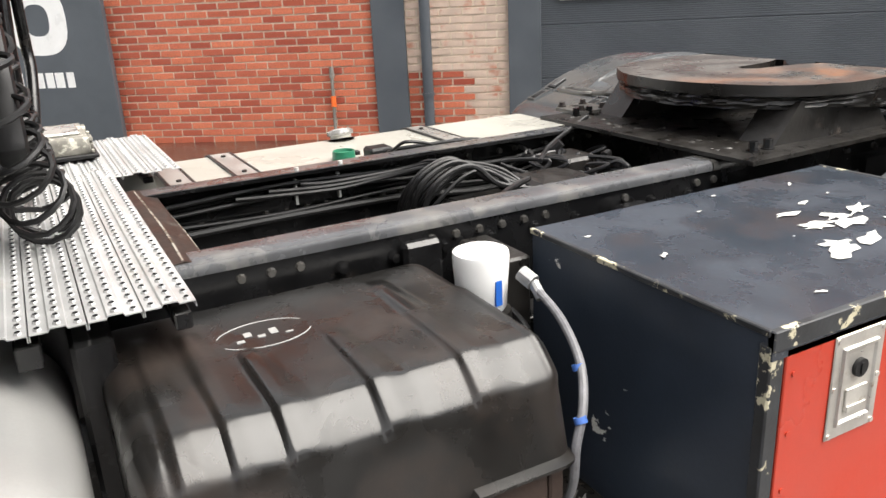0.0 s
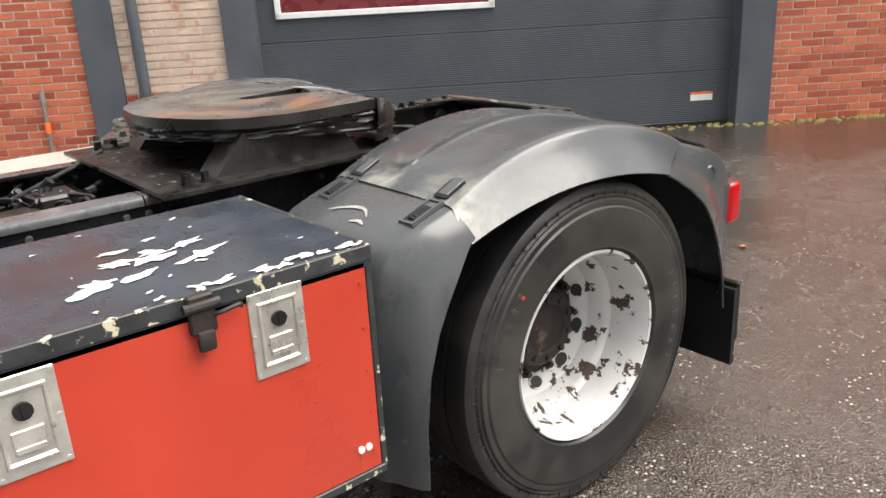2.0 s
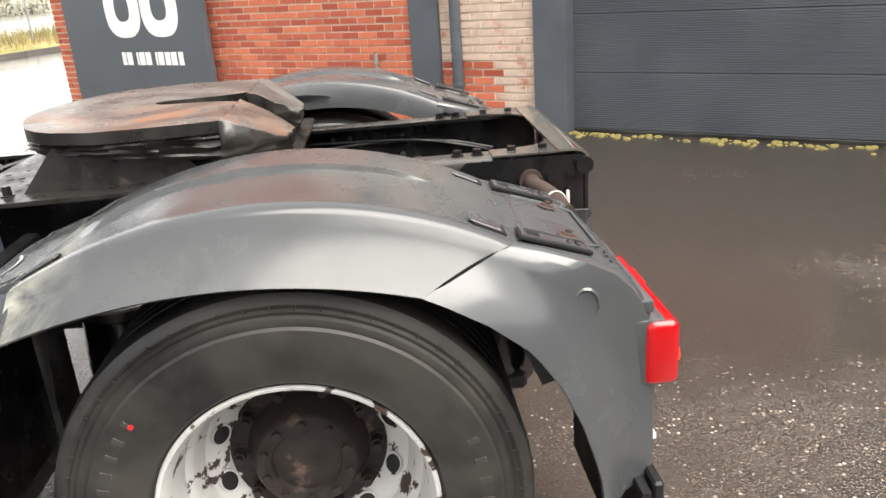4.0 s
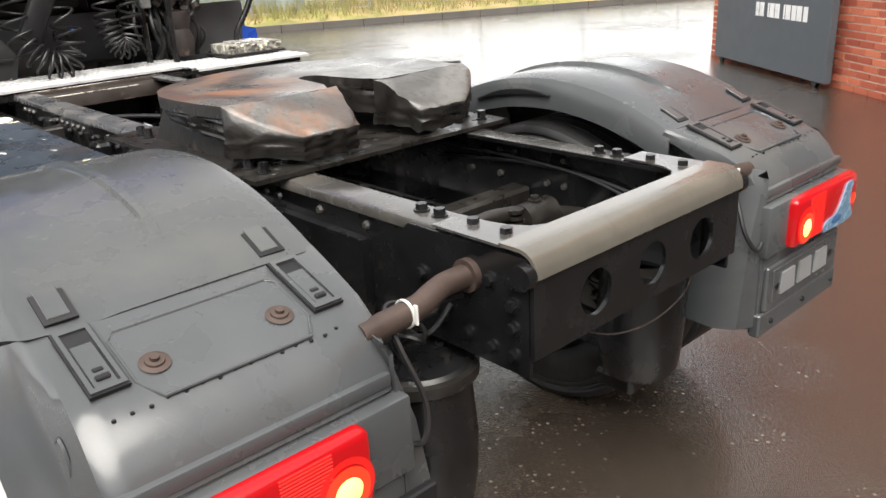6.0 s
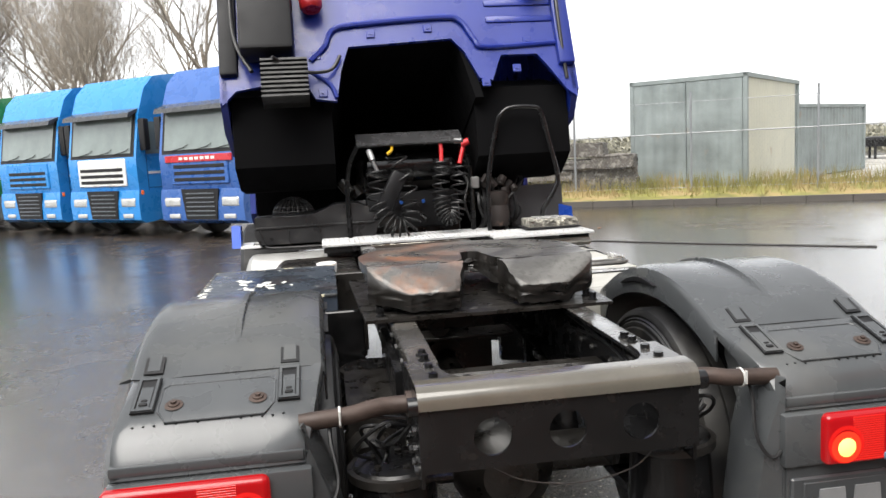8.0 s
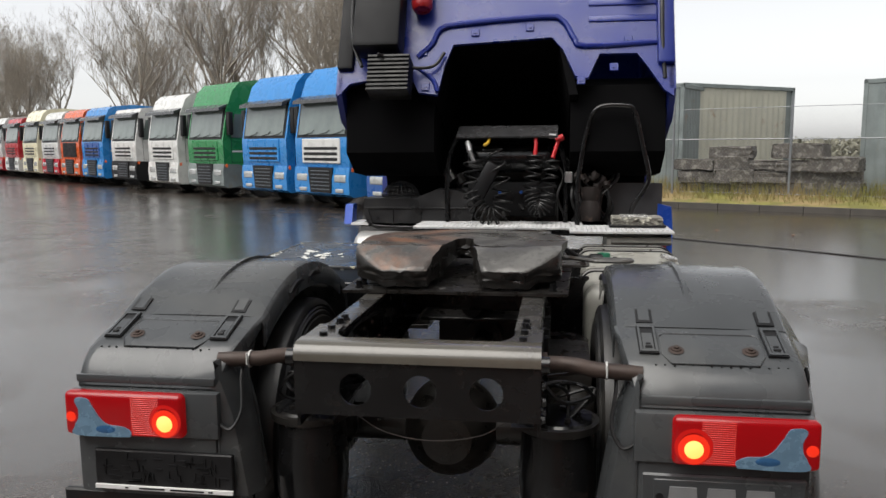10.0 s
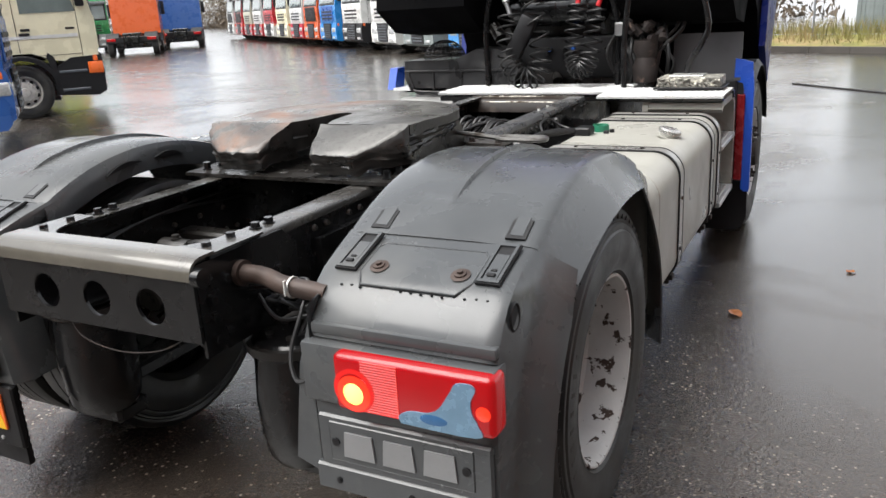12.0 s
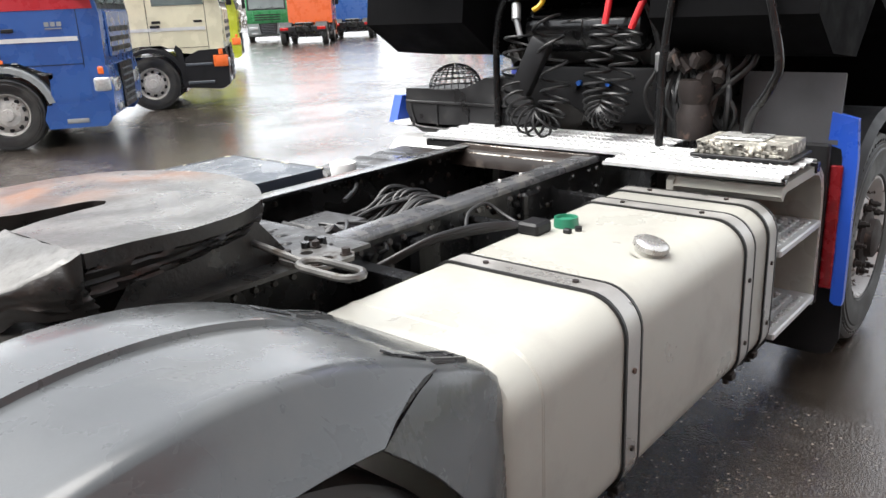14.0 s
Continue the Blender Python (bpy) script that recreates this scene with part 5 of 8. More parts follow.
box(bm, X0, X1, Y0 - 0.0085, Y0 + 0.004, Z1 - 0.006, Z1 + 0.0062, 0.002)
part_each("lid_edge", bm, BOXEDGE, tb, "chipped cream edge of the lid")
for y0, y1 in ((Y1 - 0.028, Y1 + 0.005), (Y0 - 0.005, Y0 + 0.012)):
    bm = nb()
    box(bm, X0 - 0.005, X0 + 0.02, y0, y1, Z0, Z1 - 0.02, 0.003)
    part("corner_post", bm, BOXEDGE, tb, "worn corner angle")
bm = nb()
box(bm, X0 - 0.009, X0 + 0.006, Y0 - 0.006, Y1 + 0.004, Z1 - 0.03, Z1 + 0.006, 0.002)
part("worn_edge", bm, BOXEDGE, tb, "chipped front edge of the lid")
bm = nb()
box(bm, X0 - 0.008, X0 + 0.006, Y0, Y1, Z0 - 0.012, Z0 + 0.012, 0.003)
part("bottom_rail", bm, BOXEDGE, tb)
bm = nb()
box(bm, X0 - 0.006, X0 + 0.012, Y0 + 0.014, Y1 - 0.03, Z0 + 0.014, Z1 - 0.032, 0.002)
dr = part("door", bm, RED, tb, "red painted steel door")
for y in (0.895, 1.397):
    bm = nb()
    x = X0 - 0.006
    zc = 0.925 if y < 1 else 0.91
    box(bm, x - 0.004, x, y - 0.064, y + 0.064, zc - 0.098, zc + 0.098, 0.002)
    lt = part("latch", bm, LATCH, dr, "stainless flush paddle latch")
    bm = nb()
    rim = [(-0.042, -0.07), (0.042, -0.07), (0.042, 0.07), (-0.042, 0.07)]
    loft(bm, [[(x - 0.004, y + a * 1.08, zc + b * 1.06) for a, b in rim], [(x - 0.009, y + a * 1.04, zc + b * 1.03) for a, b in rim], [(x - 0.009, y + a * 0.95, zc + b * 0.97) for a, b in rim], [(x - 0.0045, y + a * 0.86, zc + b * 0.9) for a, b in rim]], True, False)
    bm.faces.new([bm.verts.new((x - 0.005, y + a * 0.9, zc + b * 0.92)) for a, b in rim])
    part("dish", bm, LATCH, lt)
    bm = nb()
    box(bm, x - 0.0085, x - 0.005, y - 0.028, y + 0.028, zc - 0.05, zc - 0.005, 0.002)
    box(bm, x - 0.011, x - 0.008, y - 0.025, y + 0.025, zc - 0.05, zc - 0.038, 0.001)
    part("paddle", bm, LATCH, lt)
    bm = nb()
    cyl(bm, (x - 0.004, y, zc + 0.03), (x - 0.012, y, zc + 0.03), 0.017, n=18)
    box(bm, x - 0.014, x - 0.011, y - 0.003, y + 0.003, zc + 0.02, zc + 0.04)
    part("lock", bm, DULL, lt)
    bm = nb()
    for a in (-0.056, 0.056):
        for b in (-0.09, 0.0, 0.09):
            cyl(bm, (x - 0.004, y + a, zc + b), (x - 0.0065, y + a, zc + b), 0.005, n=8)
    part_each("rivet", bm, LATCH, lt)
bm = nb()
for i in range(5):
    for y in (Y0 + 0.03, Y1 - 0.05):
        cyl(bm, (X0 - 0.006, y, Z0 + 0.06 + i * 0.11), (X0 - 0.0085, y, Z0 + 0.06 + i * 0.11), 0.005, n=8)
part_each("door_rivet", bm, RED, dr)
bm = nb()
for y in (0.70, 0.722):
    cyl(bm, (X0 - 0.006, y, 0.55), (X0 - 0.011, y, 0.55), 0.009, n=12)
part_each("white_stud", bm, WHITEP, dr)
bm = nb()
box(bm, X0 - 0.022, X0 - 0.004, 1.03, 1.085, 0.975, 1.058, 0.004)
box(bm, X0 - 0.034, X0 - 0.018, 1.04, 1.078, 0.94, 0.985, 0.008, 2)
cyl(bm, (X0 - 0.02, 1.02, 1.035), (X0 - 0.02, 1.095, 1.035), 0.011, n=10)
tube(bm, smooth([(X0 - 0.018, 1.035, 1.01), (X0 - 0.03, 1.02, 1.015), (X0 - 0.03, 0.985, 1.02), (X0 - 0.018, 0.975, 1.01)]), 0.005, 6)
part("hasp", bm, HUBM, tb, "rusty hasp")
# flakes of missing paint on the lid
rr = random.Random(21)
bm = nb()
for k in range(42):
    if k < 12:
        cx, cy, r = rr.uniform(-1.06, -0.74), rr.uniform(0.93, 1.28), rr.uniform(0.009, 0.034)
    elif k < 26:
        cx, cy, r = rr.uniform(-1.19, -0.58), rr.uniform(0.7, 1.58), rr.uniform(0.002, 0.008)
    else:
        cx, cy, r = -1.206 + abs(rr.gauss(0, 0.018)), rr.uniform(0.68, 1.2), rr.uniform(0.005, 0.02)
    n = 11
    st2 = rr.uniform(1.2, 2.8)
    an = rr.uniform(0.9, 2.3)
    pts = []
    for i in range(n):
        a = 2 * PI * i / n
        q = r * rr.uniform(0.28, 1.2)
        u2, v2 = q * math.cos(a) * st2, q * math.sin(a)
        pts.append((min(max(cx + u2 * math.cos(an) - v2 * math.sin(an), -1.216), -0.565), min(max(cy + u2 * math.sin(an) + v2 * math.cos(an), 0.66), 1.6)))
    bm.faces.new([bm.verts.new((a, b, Z1 + 0.0065 + 0.00005 * k)) for a, b in pts])
part_each("paint_flake", bm, surface("primer_white", (0.68, 0.68, 0.64), 0.5, 0, 0.15, 20), tb)

# added black plate that darkens the gap between tool box and mudguard
bm = nb()
box(bm, -1.05, -0.45, 0.60, 0.645, 0.42, 0.98, 0.006)
part("box_bracket", bm, BLACK, truck)

# ---- battery cover ----
bt = new("battery_box")
bt.parent = truck
bt["label"] = "ribbed black plastic battery cover"
bm = nb()
ya, yb = 1.80, 2.525
ns = 150
# outline: flat top, sloping shoulder, upright front with an out-turned lip
outline = smooth([(-0.41, 0, 0.925), (-0.414, 0, 0.968), (-0.44, 0, 0.985), (-0.52, 0, 0.987), (-0.66, 0, 0.987), (-0.80, 0, 0.986), (-0.872, 0, 0.984), (-0.90, 0, 0.976), (-0.945, 0, 0.936), (-0.958, 0, 0.915), (-0.966, 0, 0.885), (-0.980, 0, 0.83), (-0.990, 0, 0.79)], 6)
# each channel: where it lies along the cover, and where it begins across the top
channels = ((0.03, -0.60), (0.235, -0.50), (0.46, -0.665), (0.675, -0.665), (0.79, -0.53), (0.895, -0.51))
rings = []
for i in range(ns + 1):
    t = i / ns
    y = ya + (yb - ya) * t
    end = min(1.0, min(t, 1 - t) * 14)
    sh = (1 - math.sqrt(max(0, 1 - (1 - end) ** 2))) * 0.055
    ring = []
    for j, p in enumerate(outline):
        d = outline[min(j + 1, len(outline) - 1)] - outline[max(j - 1, 0)]
        d.normalize()
        nx, nz = d.z, -d.x
        k = 0.0
        for c, x0 in channels:
            run = min(1.0, max(0.0, (x0 - p.x) / 0.035))
            wide = 0.035 + 0.07 * min(1.0, max(0.0, (x0 - p.x) / 0.4))
            u = t - c
            across = min(1.0, max(0.0, (u + wide) / (wide * 0.75))) if u < 0.012 else max(0.0, 1 - (u - 0.012) / 0.016)
            fade = 1.0 if p.z > 0.935 else max(0.0, 1 - (0.935 - p.z) / 0.03)
            k = max(k, 0.008 * run * across * fade)
        ring.append((p.x + nx * (k - sh), y, p.z + nz * (k - sh)))
    e = ring[-1]
    drop = 0.1 * min(1.0, max(0.0, (t - 0.30) / 0.09))
    ring += [(e[0] - 0.012 * drop / 0.1, y, e[2] - drop), (e[0] - 0.022, y, e[2] - drop - 0.004), (e[0] - 0.022, y, e[2] - drop - 0.010), (e[0] + 0.012, y, e[2] - drop - 0.010), (ring[0][0] - 0.012, y, ring[0][2] - 0.02)]
    rings.append(ring)
loft(bm, rings)
part("cover", bm, COVER, bt, angle=40)
bm = nb()
for a0 in (20, 200):
    tube(bm, [(-0.62 + 0.058 * math.sin(radians(a0 + i * 12)), 2.24 + 0.088 * math.cos(radians(a0 + i * 12)), 0.9875) for i in range(12)], 0.0012, 5)
for a0, a1, yy in ((-0.02, -0.015, 2.19), (-0.01, 0.015, 2.215), (-0.014, -0.004, 2.24), (0.0, 0.018, 2.262), (-0.02, -0.01, 2.28)):
    box(bm, -0.62 + a0, -0.62 + a1, yy, yy + 0.014, 0.9865, 0.9885)
part("moulded_mark", bm, surface("chalk_grey", (0.35, 0.35, 0.34), 0.6), bt)
bm = nb()
box(bm, -0.965, -0.42, 1.84, 2.48, 0.46, 0.67, 0.01)
box(bm, -0.985, -0.42, 1.83, 1.86, 0.60, 0.775, 0.004)
box(bm, -0.985, -0.42, 1.862, 2.07, 0.655, 0.775, 0.006)
part_each("tray", bm, RUST, bt, "rusty battery tray")
bm = nb()
rr = random.Random(8)
for i in range(7):
    y = 1.9 + i * 0.08
    box(bm, -1.02 + rr.uniform(0, 0.03), -0.97, y, y + 0.05, 0.60 + rr.uniform(0, 0.03), 0.655, 0.006)
cyl(bm, (-1.0, 1.98, 0.64), (-1.04, 1.98, 0.63), 0.02, n=10)
part_each("strap_end", bm, BRUSHED, bt)
bm = nb()
for i in range(9):
    tube(bm, smooth([(-0.955 - 0.03 * rr.random(), 1.845 + 0.012 * i, 0.60 + 0.03 * rr.random()), (-1.01, 1.84 + 0.012 * i, 0.635 + 0.02 * rr.random()), (-1.05 - 0.02 * rr.random(), 1.85 + 0.012 * i, 0.61)], 3), 0.011, 5)
part_each("foil_fold", bm, BAREEDGE, bt, "crumpled silver foil round a terminal")

# ---- filter with its hoses ----
bm = nb()
lathe(bm, [(0, 0.126), (0.05, 0.126), (0.059, 0.122), (0.061, 0.112), (0.053, 0.0), (0.048, -0.008), (0, -0.008)], 40, Matrix.Translation((-0.605, 1.765, 0.925)))
ft = part("air_dryer_filter", bm, WHITEP, truck, "white spin-on filter cartridge with blue mark")
bm = nb()
box(bm, -0.008, 0.008, 0.050, 0.0595, 0.015, 0.07, 0, 1, Matrix.Translation((-0.605, 1.765, 0.925)) @ Matrix.Rotation(radians(97), 4, "Z"))
part("blue_mark", bm, surface("blue_print", (0.02, 0.12, 0.5), 0.4), ft)
bm = nb()
lathe(bm, [(0, -0.01), (0.062, -0.01), (0.066, -0.03), (0.06, -0.1), (0.045, -0.16), (0, -0.16)], 28, Matrix.Translation((-0.605, 1.765, 0.925)))
rr = random.Random(12)
for i in range(14):
    p = (-0.62 + rr.uniform(-0.09, 0.02), 1.70 + rr.uniform(-0.04, 0.1), 0.80 + rr.uniform(-0.05, 0.1))
    cyl(bm, p, (p[0] - rr.uniform(0.02, 0.05), p[1] + rr.uniform(-0.02, 0.02), p[2] + rr.uniform(-0.02, 0.02)), rr.uniform(0.007, 0.018), n=8)
part_each("filter_base", bm, GRIME, truck)
bm = nb()
cyl(bm, (-0.66, 1.70, 1.0), (-0.69, 1.69, 0.985), 0.018, n=10)
cyl(bm, (-0.69, 1.69, 0.985), (-0.72, 1.69, 0.96), 0.012, n=10)
part("hose_fitting", bm, ALUM, truck)
bm = nb()
tube(bm, smooth([(-0.70, 1.69, 0.975), (-0.80, 1.70, 0.945), (-0.90, 1.73, 0.90), (-0.96, 1.77, 0.85), (-0.98, 1.80, 0.79), (-0.97, 1.80, 0.70), (-0.93, 1.80, 0.62)]), 0.009, 10)
part("grey_hose", bm, surface("grey_braided_hose", (0.16, 0.16, 0.17), 0.5, 0, 0.3, 60, 200, 0.3), truck)
bm = nb()
for k in range(5):
    z = 0.9 - 0.05 * k
    tube(bm, smooth([(-0.62 - 0.02 * k, 1.70 + 0.01 * k, z), (-0.72 - 0.02 * k, 1.72, z - 0.02), (-0.8, 1.78, z - 0.1), (-0.82, 1.81, z - 0.25)]), 0.008, 8)
part_each("black_hose", bm, HOSE, truck)
bm = nb()
for p in ((-0.972, 1.785, 0.835), (-0.90, 1.735, 0.895)):
    lathe(bm, [(0.009, -0.006), (0.0122, -0.006), (0.0122, 0.006), (0.009, 0.006)], 14, Matrix.Translation(p) @ Matrix.Rotation(0.5, 4, "Y"), close=True)
part_each("hose_tie", bm, surface("blue_tape", (0.05, 0.13, 0.4), 0.5), truck)
bm = nb()
rr = random.Random(31)
for i in range(160):
    c = Vector((-0.95 + rr.uniform(-0.12, 0.1), 1.78 + rr.uniform(-0.08, 0.07), 0.53 + rr.uniform(0, 0.06)))
    vs = [bm.verts.new(c + Vector((rr.uniform(-0.024, 0.024), rr.uniform(-0.024, 0.024), rr.uniform(-0.015, 0.018)))) for _ in range(3)]
    bm.faces.new(vs)
part("crumpled_foil", bm, surface("silver_foil", (0.55, 0.54, 0.52), 0.3, 0.9, 0.3, 30), truck)
bm = nb()
box(bm, -1.0, -0.40, 1.62, 1.86, 0.50, 0.53, 0.004)
box(bm, -0.58, -0.39, 1.62, 1.70, 0.53, 1.0, 0.006)
part_each("bracket", bm, GRIME, truck)

# ---- air tank under the walkway on the left ----
bm = nb()
m = Matrix.Translation((-1.12, 2.735, 0.845)) @ Matrix.Rotation(PI / 2, 4, "Y")
lathe(bm, [(0, -0.06), (0.07, -0.052), (0.13, -0.03), (0.16, 0.0), (0.165, 0.03), (0.165, 0.75), (0.15, 0.79), (0.08, 0.82), (0, 0.83)], 44, m)
part("air_tank", bm, surface("bare_aluminium_tank", (0.42, 0.42, 0.41), 0.42, 0.4, 0.15, 5, 150, 0.2), truck, "bare aluminium air tank")
bm = nb()
box(bm, -0.6, -0.37, 2.49, 2.56, 0.55, 1.04, 0.008)
for z in (0.68, 0.8, 0.93):
    hexbolt(bm, (-0.5, 2.49, z), (0, -1, 0), 0.02)
part_each("bracket", bm, BLACK, truck)

# ---- cream fuel tank on the right ----
ftank = new("fuel_tank")
ftank.parent = truck
ftank["label"] = "cream painted steel fuel tank with bright straps"


def tank_ring(y, inset=0.0, r=0.115):
    x0, x1, z0, z1 = 0.56 + inset, 1.19 - inset, 0.41 + inset, 0.985 - inset
    p = []
    for cx, cz, a0 in ((x1 - r, z1 - r, 0), (x0 + r * 0.6, z1 - r * 0.6, 90), (x0 + r, z0 + r, 180), (x1 - r, z0 + r, 270)):
        q = r * 0.6 if a0 == 90 else r
        for i in range(9):
            a = radians(a0 + 90 * i / 8)
            p.append((cx + q * math.cos(a), y, cz + q * math.sin(a)))
    return p


bm = nb()
rings = []
for d, ins in ((0.0, 0.05), (0.006, 0.028), (0.018, 0.012), (0.04, 0.0)):
    rings.append(tank_ring(0.51 + d, ins))
for y in (0.60, 0.66, 1.9):
    rings.append(tank_ring(y))
for d, ins in ((0.04, 0.0), (0.018, 0.012), (0.006, 0.028), (0.0, 0.05)):
    rings.append(tank_ring(2.215 - d, ins))
loft(bm, rings)
part("shell", bm, TANK, ftank)
bm = nb()
for y in (0.662, 0.669):
    loft(bm, [tank_ring(y - 0.004, 0.0), tank_ring(y - 0.001, -0.002), tank_ring(y + 0.001, -0.002), tank_ring(y + 0.004, 0.0)], True, False)
part_each("weld_seam", bm, TANK, ftank)
for y in (1.085, 1.92, 2.14):
    bm = nb()
    w = 0.041
    loft(bm, [tank_ring(y - w, -0.001), tank_ring(y - w, -0.006), tank_ring(y + w, -0.006), tank_ring(y + w, -0.001)], True, False)
    sp = part("strap", bm, STRAP, ftank, "bright steel tank strap")
    bm = nb()
    for e in (-1, 1):
        loft(bm, [tank_ring(y + e * w - 0.005, -0.001), tank_ring(y + e * w - 0.005, -0.0075), tank_ring(y + e * w + 0.005, -0.0075), tank_ring(y + e * w + 0.005, -0.001)], True, False)
    part_each("rubber_edge", bm, HOSE, sp)
    bm = nb()
    for x in (0.72, 1.02):
        cyl(bm, (x, y, 0.988), (x, y, 0.997), 0.009, n=10)
    for z in (0.55, 0.78):
        cyl(bm, (1.193, y, z), (1.202, y, z), 0.008, n=10)
    cyl(bm, (1.14, y, 0.425), (1.14, y, 0.38), 0.012, n=8)
    box(bm, 1.11, 1.17, y - 0.02, y + 0.02, 0.40, 0.425, 0.003)
    part_each("strap_bolt", bm, HUBM, sp)
bm = nb()
m = Matrix.Translation((1.062, 1.43, 0.988)) @ Matrix.Rotation(radians(16), 4, "Y")
lathe(bm, [(0, 0.042), (0.03, 0.041), (0.045, 0.038), (0.05, 0.033), (0.051, 0.018), (0.045, 0.016), (0.04, 0.0)], 40, m)
for i in range(36):
    box(bm, -0.002, 0.002, 0.049, 0.0535, 0.019, 0.033, 0, 1, m @ Matrix.Rotation(2 * PI * i / 36, 4, "Z"))
part("filler_cap", bm, CHROME, ftank, "chrome filler cap")
bm = nb()
lathe(bm, [(0.044, 0.016), (0.044, 0.0), (0.06, -0.001)], 30, m)
part("filler_neck", bm, TANK, ftank)
bm = nb()
lathe(bm, [(0, 0.025), (0.03, 0.024), (0.033, 0.02), (0.036, 0.034), (0.04, 0.034), (0.042, 0.012), (0.042, 0.0)], 30, Matrix.Translation((0.70, 1.56, 0.984)))
part("sender_cap", bm, GREENP, ftank, "green plastic tank sender")
bm = nb()
box(bm, 0.61, 0.69, 1.40, 1.49, 0.983, 1.025, 0.008)
box(bm, 0.735, 0.76, 1.48, 1.50, 0.983, 1.0, 0.003)
cyl(bm, (0.765, 1.53, 0.983), (0.765, 1.53, 1.0), 0.012, n=10)
part_each("sender_box", bm, DULL, ftank)
rr = random.Random(17)
bm = nb()
for k in range(4):
    tube(bm, smooth([(0.63, 1.43 + 0.012 * k, 1.01), (0.57 - 0.01 * k, 1.36 - 0.02 * k, 1.005 + 0.008 * k), (0.50, 1.24 - 0.04 * k, 1.0 + 0.01 * k), (0.44, 1.12 - 0.05 * k, 0.985), (0.40, 1.02 - 0.05 * k, 0.95)]), 0.007, 8)
tube(bm, smooth([(0.5, 1.27, 1.01), (0.46, 1.34, 1.05), (0.47, 1.42, 1.065), (0.53, 1.44, 1.03), (0.6, 1.43, 1.01)]), 0.006, 8)
part_each("tank_hose", bm, HOSE, ftank)
bm = nb()
for y in (0.9, 1.5, 2.0):
    prism(bm, [(0.37, 0.98), (0.37, 0.44), (1.1, 0.385), (1.1, 0.42), (0.60, 0.43), (0.59, 0.98)], "y", y - 0.03, y + 0.03, 0.004, 1)
part_each("tank_bracket", bm, BLACK, ftank)

# step unit behind the front wheel
su = new("step_unit")
su.parent = truck
su.location = (-0.045, 0.085, -0.075)
su["label"] = "white plastic step housing with two alloy treads"
bm = nb()
prism(bm, [(2.125, 0.45), (2.125, 1.10), (2.16, 1.12), (2.58, 1.12), (2.66, 1.07), (2.69, 0.98), (2.69, 0.50), (2.66, 0.46)], "x", 0.80, 0.83, 0.004, 1)
prism(bm, sheet([(2.125, 1.08), (2.15, 1.11), (2.2, 1.122), (2.52, 1.122), (2.60, 1.105), (2.655, 1.06), (2.68, 0.99), (2.69, 0.9), (2.69, 0.52), (2.67, 0.49)], -0.035), "x", 0.82, 1.235, 0.012, 3)
part("housing", bm, TANK, su)
for z, y0, y1 in ((0.875, 2.15, 2.65), (0.545, 2.15, 2.66)):
    bm = nb()
    box(bm, 0.95, 1.245, y0, y1, z - 0.03, z, 0.006)
    tr = part("tread", bm, GALV, su, "grey grip tread")
    bm = nb()
    for i in range(10):
        for j in range(6):
            x, y = 0.98 + j * 0.045, y0 + 0.03 + i * 0.045
            lathe(bm, [(0.016, 0.0), (0.014, 0.006), (0.008, 0.006), (0.007, 0.0)], 8, Matrix.Translation((x, y, z)))
    part("grip", bm, GALV, tr)["kind"] = "stuff"
bm = nb()
box(bm, 1.187, 1.236, 2.835, 2.855, 0.47, 1.01, 0.006)
part("reflector", bm, surface("dark_red_reflector", (0.2, 0.008, 0.012), 0.25, 0, 0.3, 20), truck, "dark red side reflector")
bm = nb()
box(bm, 0.9, 1.186, 2.80, 2.84, 0.40, 1.10, 0.008)
part("side_pillar", bm, DULL, truck)
for s in (-1, 1):
    bm = nb()
    if s > 0:
        prism(bm, [(1.233, 0.41), (1.25, 0.395), (1.28, 0.395), (1.284, 0.42), (1.281, 1.04), (1.268, 1.20), (1.168, 1.225), (1.163, 1.09), (1.215, 1.075), (1.224, 1.04)], "y", 2.862, 2.90, 0.008, 2)
    else:
        prism(bm, [(2.76, 1.06), (2.90, 1.06), (2.93, 1.21), (2.82, 1.21)], "x", -1.20, -1.262, 0.012, 2)
    part("front_guard", bm, GUARDBLUE, truck, "blue front mudguard edge")
    bm = nb()
    rings = []
    for i in range(20):
        a = radians(-75 + 150 * i / 19)
        rings.append([(s * x, FX + math.sin(a) * r, 0.52 + math.cos(a) * r) for x, r in sheet([(0.85, 0.62), (0.87, 0.64), (1.22, 0.64), (1.25, 0.60)], -0.006)])
    loft(bm, rings)
    part("front_liner", bm, DULL, truck)
    if s > 0:
        bm = nb()
        prism(bm, [(2.86, 1.09), (2.875, 1.09), (2.905, 1.37), (2.89, 1.38)], "x", s * 0.79, s * 1.20, 0.004, 1)
        part("splash_panel", bm, surface("grey_splash_plastic", (0.06, 0.06, 0.064), 0.5, 0, 0.25, 6), truck, "grey plastic splash panel")
    bm = nb()
    prism(bm, [(2.55, 0.36), (2.95, 0.36), (2.95, 0.13), (2.6, 0.13)], "x", s * 0.95, s * 0.965, 0.002, 1)
    prism(bm, [(s * x, z) for x, z in ((0.95, 0.48), (1.24, 0.48), (1.262, 0.45), (1.266, 0.20), (1.24, 0.13), (1.19, 0.11), (0.95, 0.11))], "y", 2.955, 2.97, 0.003, 1)
    part_each("front_flap", bm, DULL, truck)

# ---- walkway of perforated steel ----
wk = new("walkway")
wk.parent = truck
wk["label"] = "galvanised perforated steel walkway plates behind the cab"


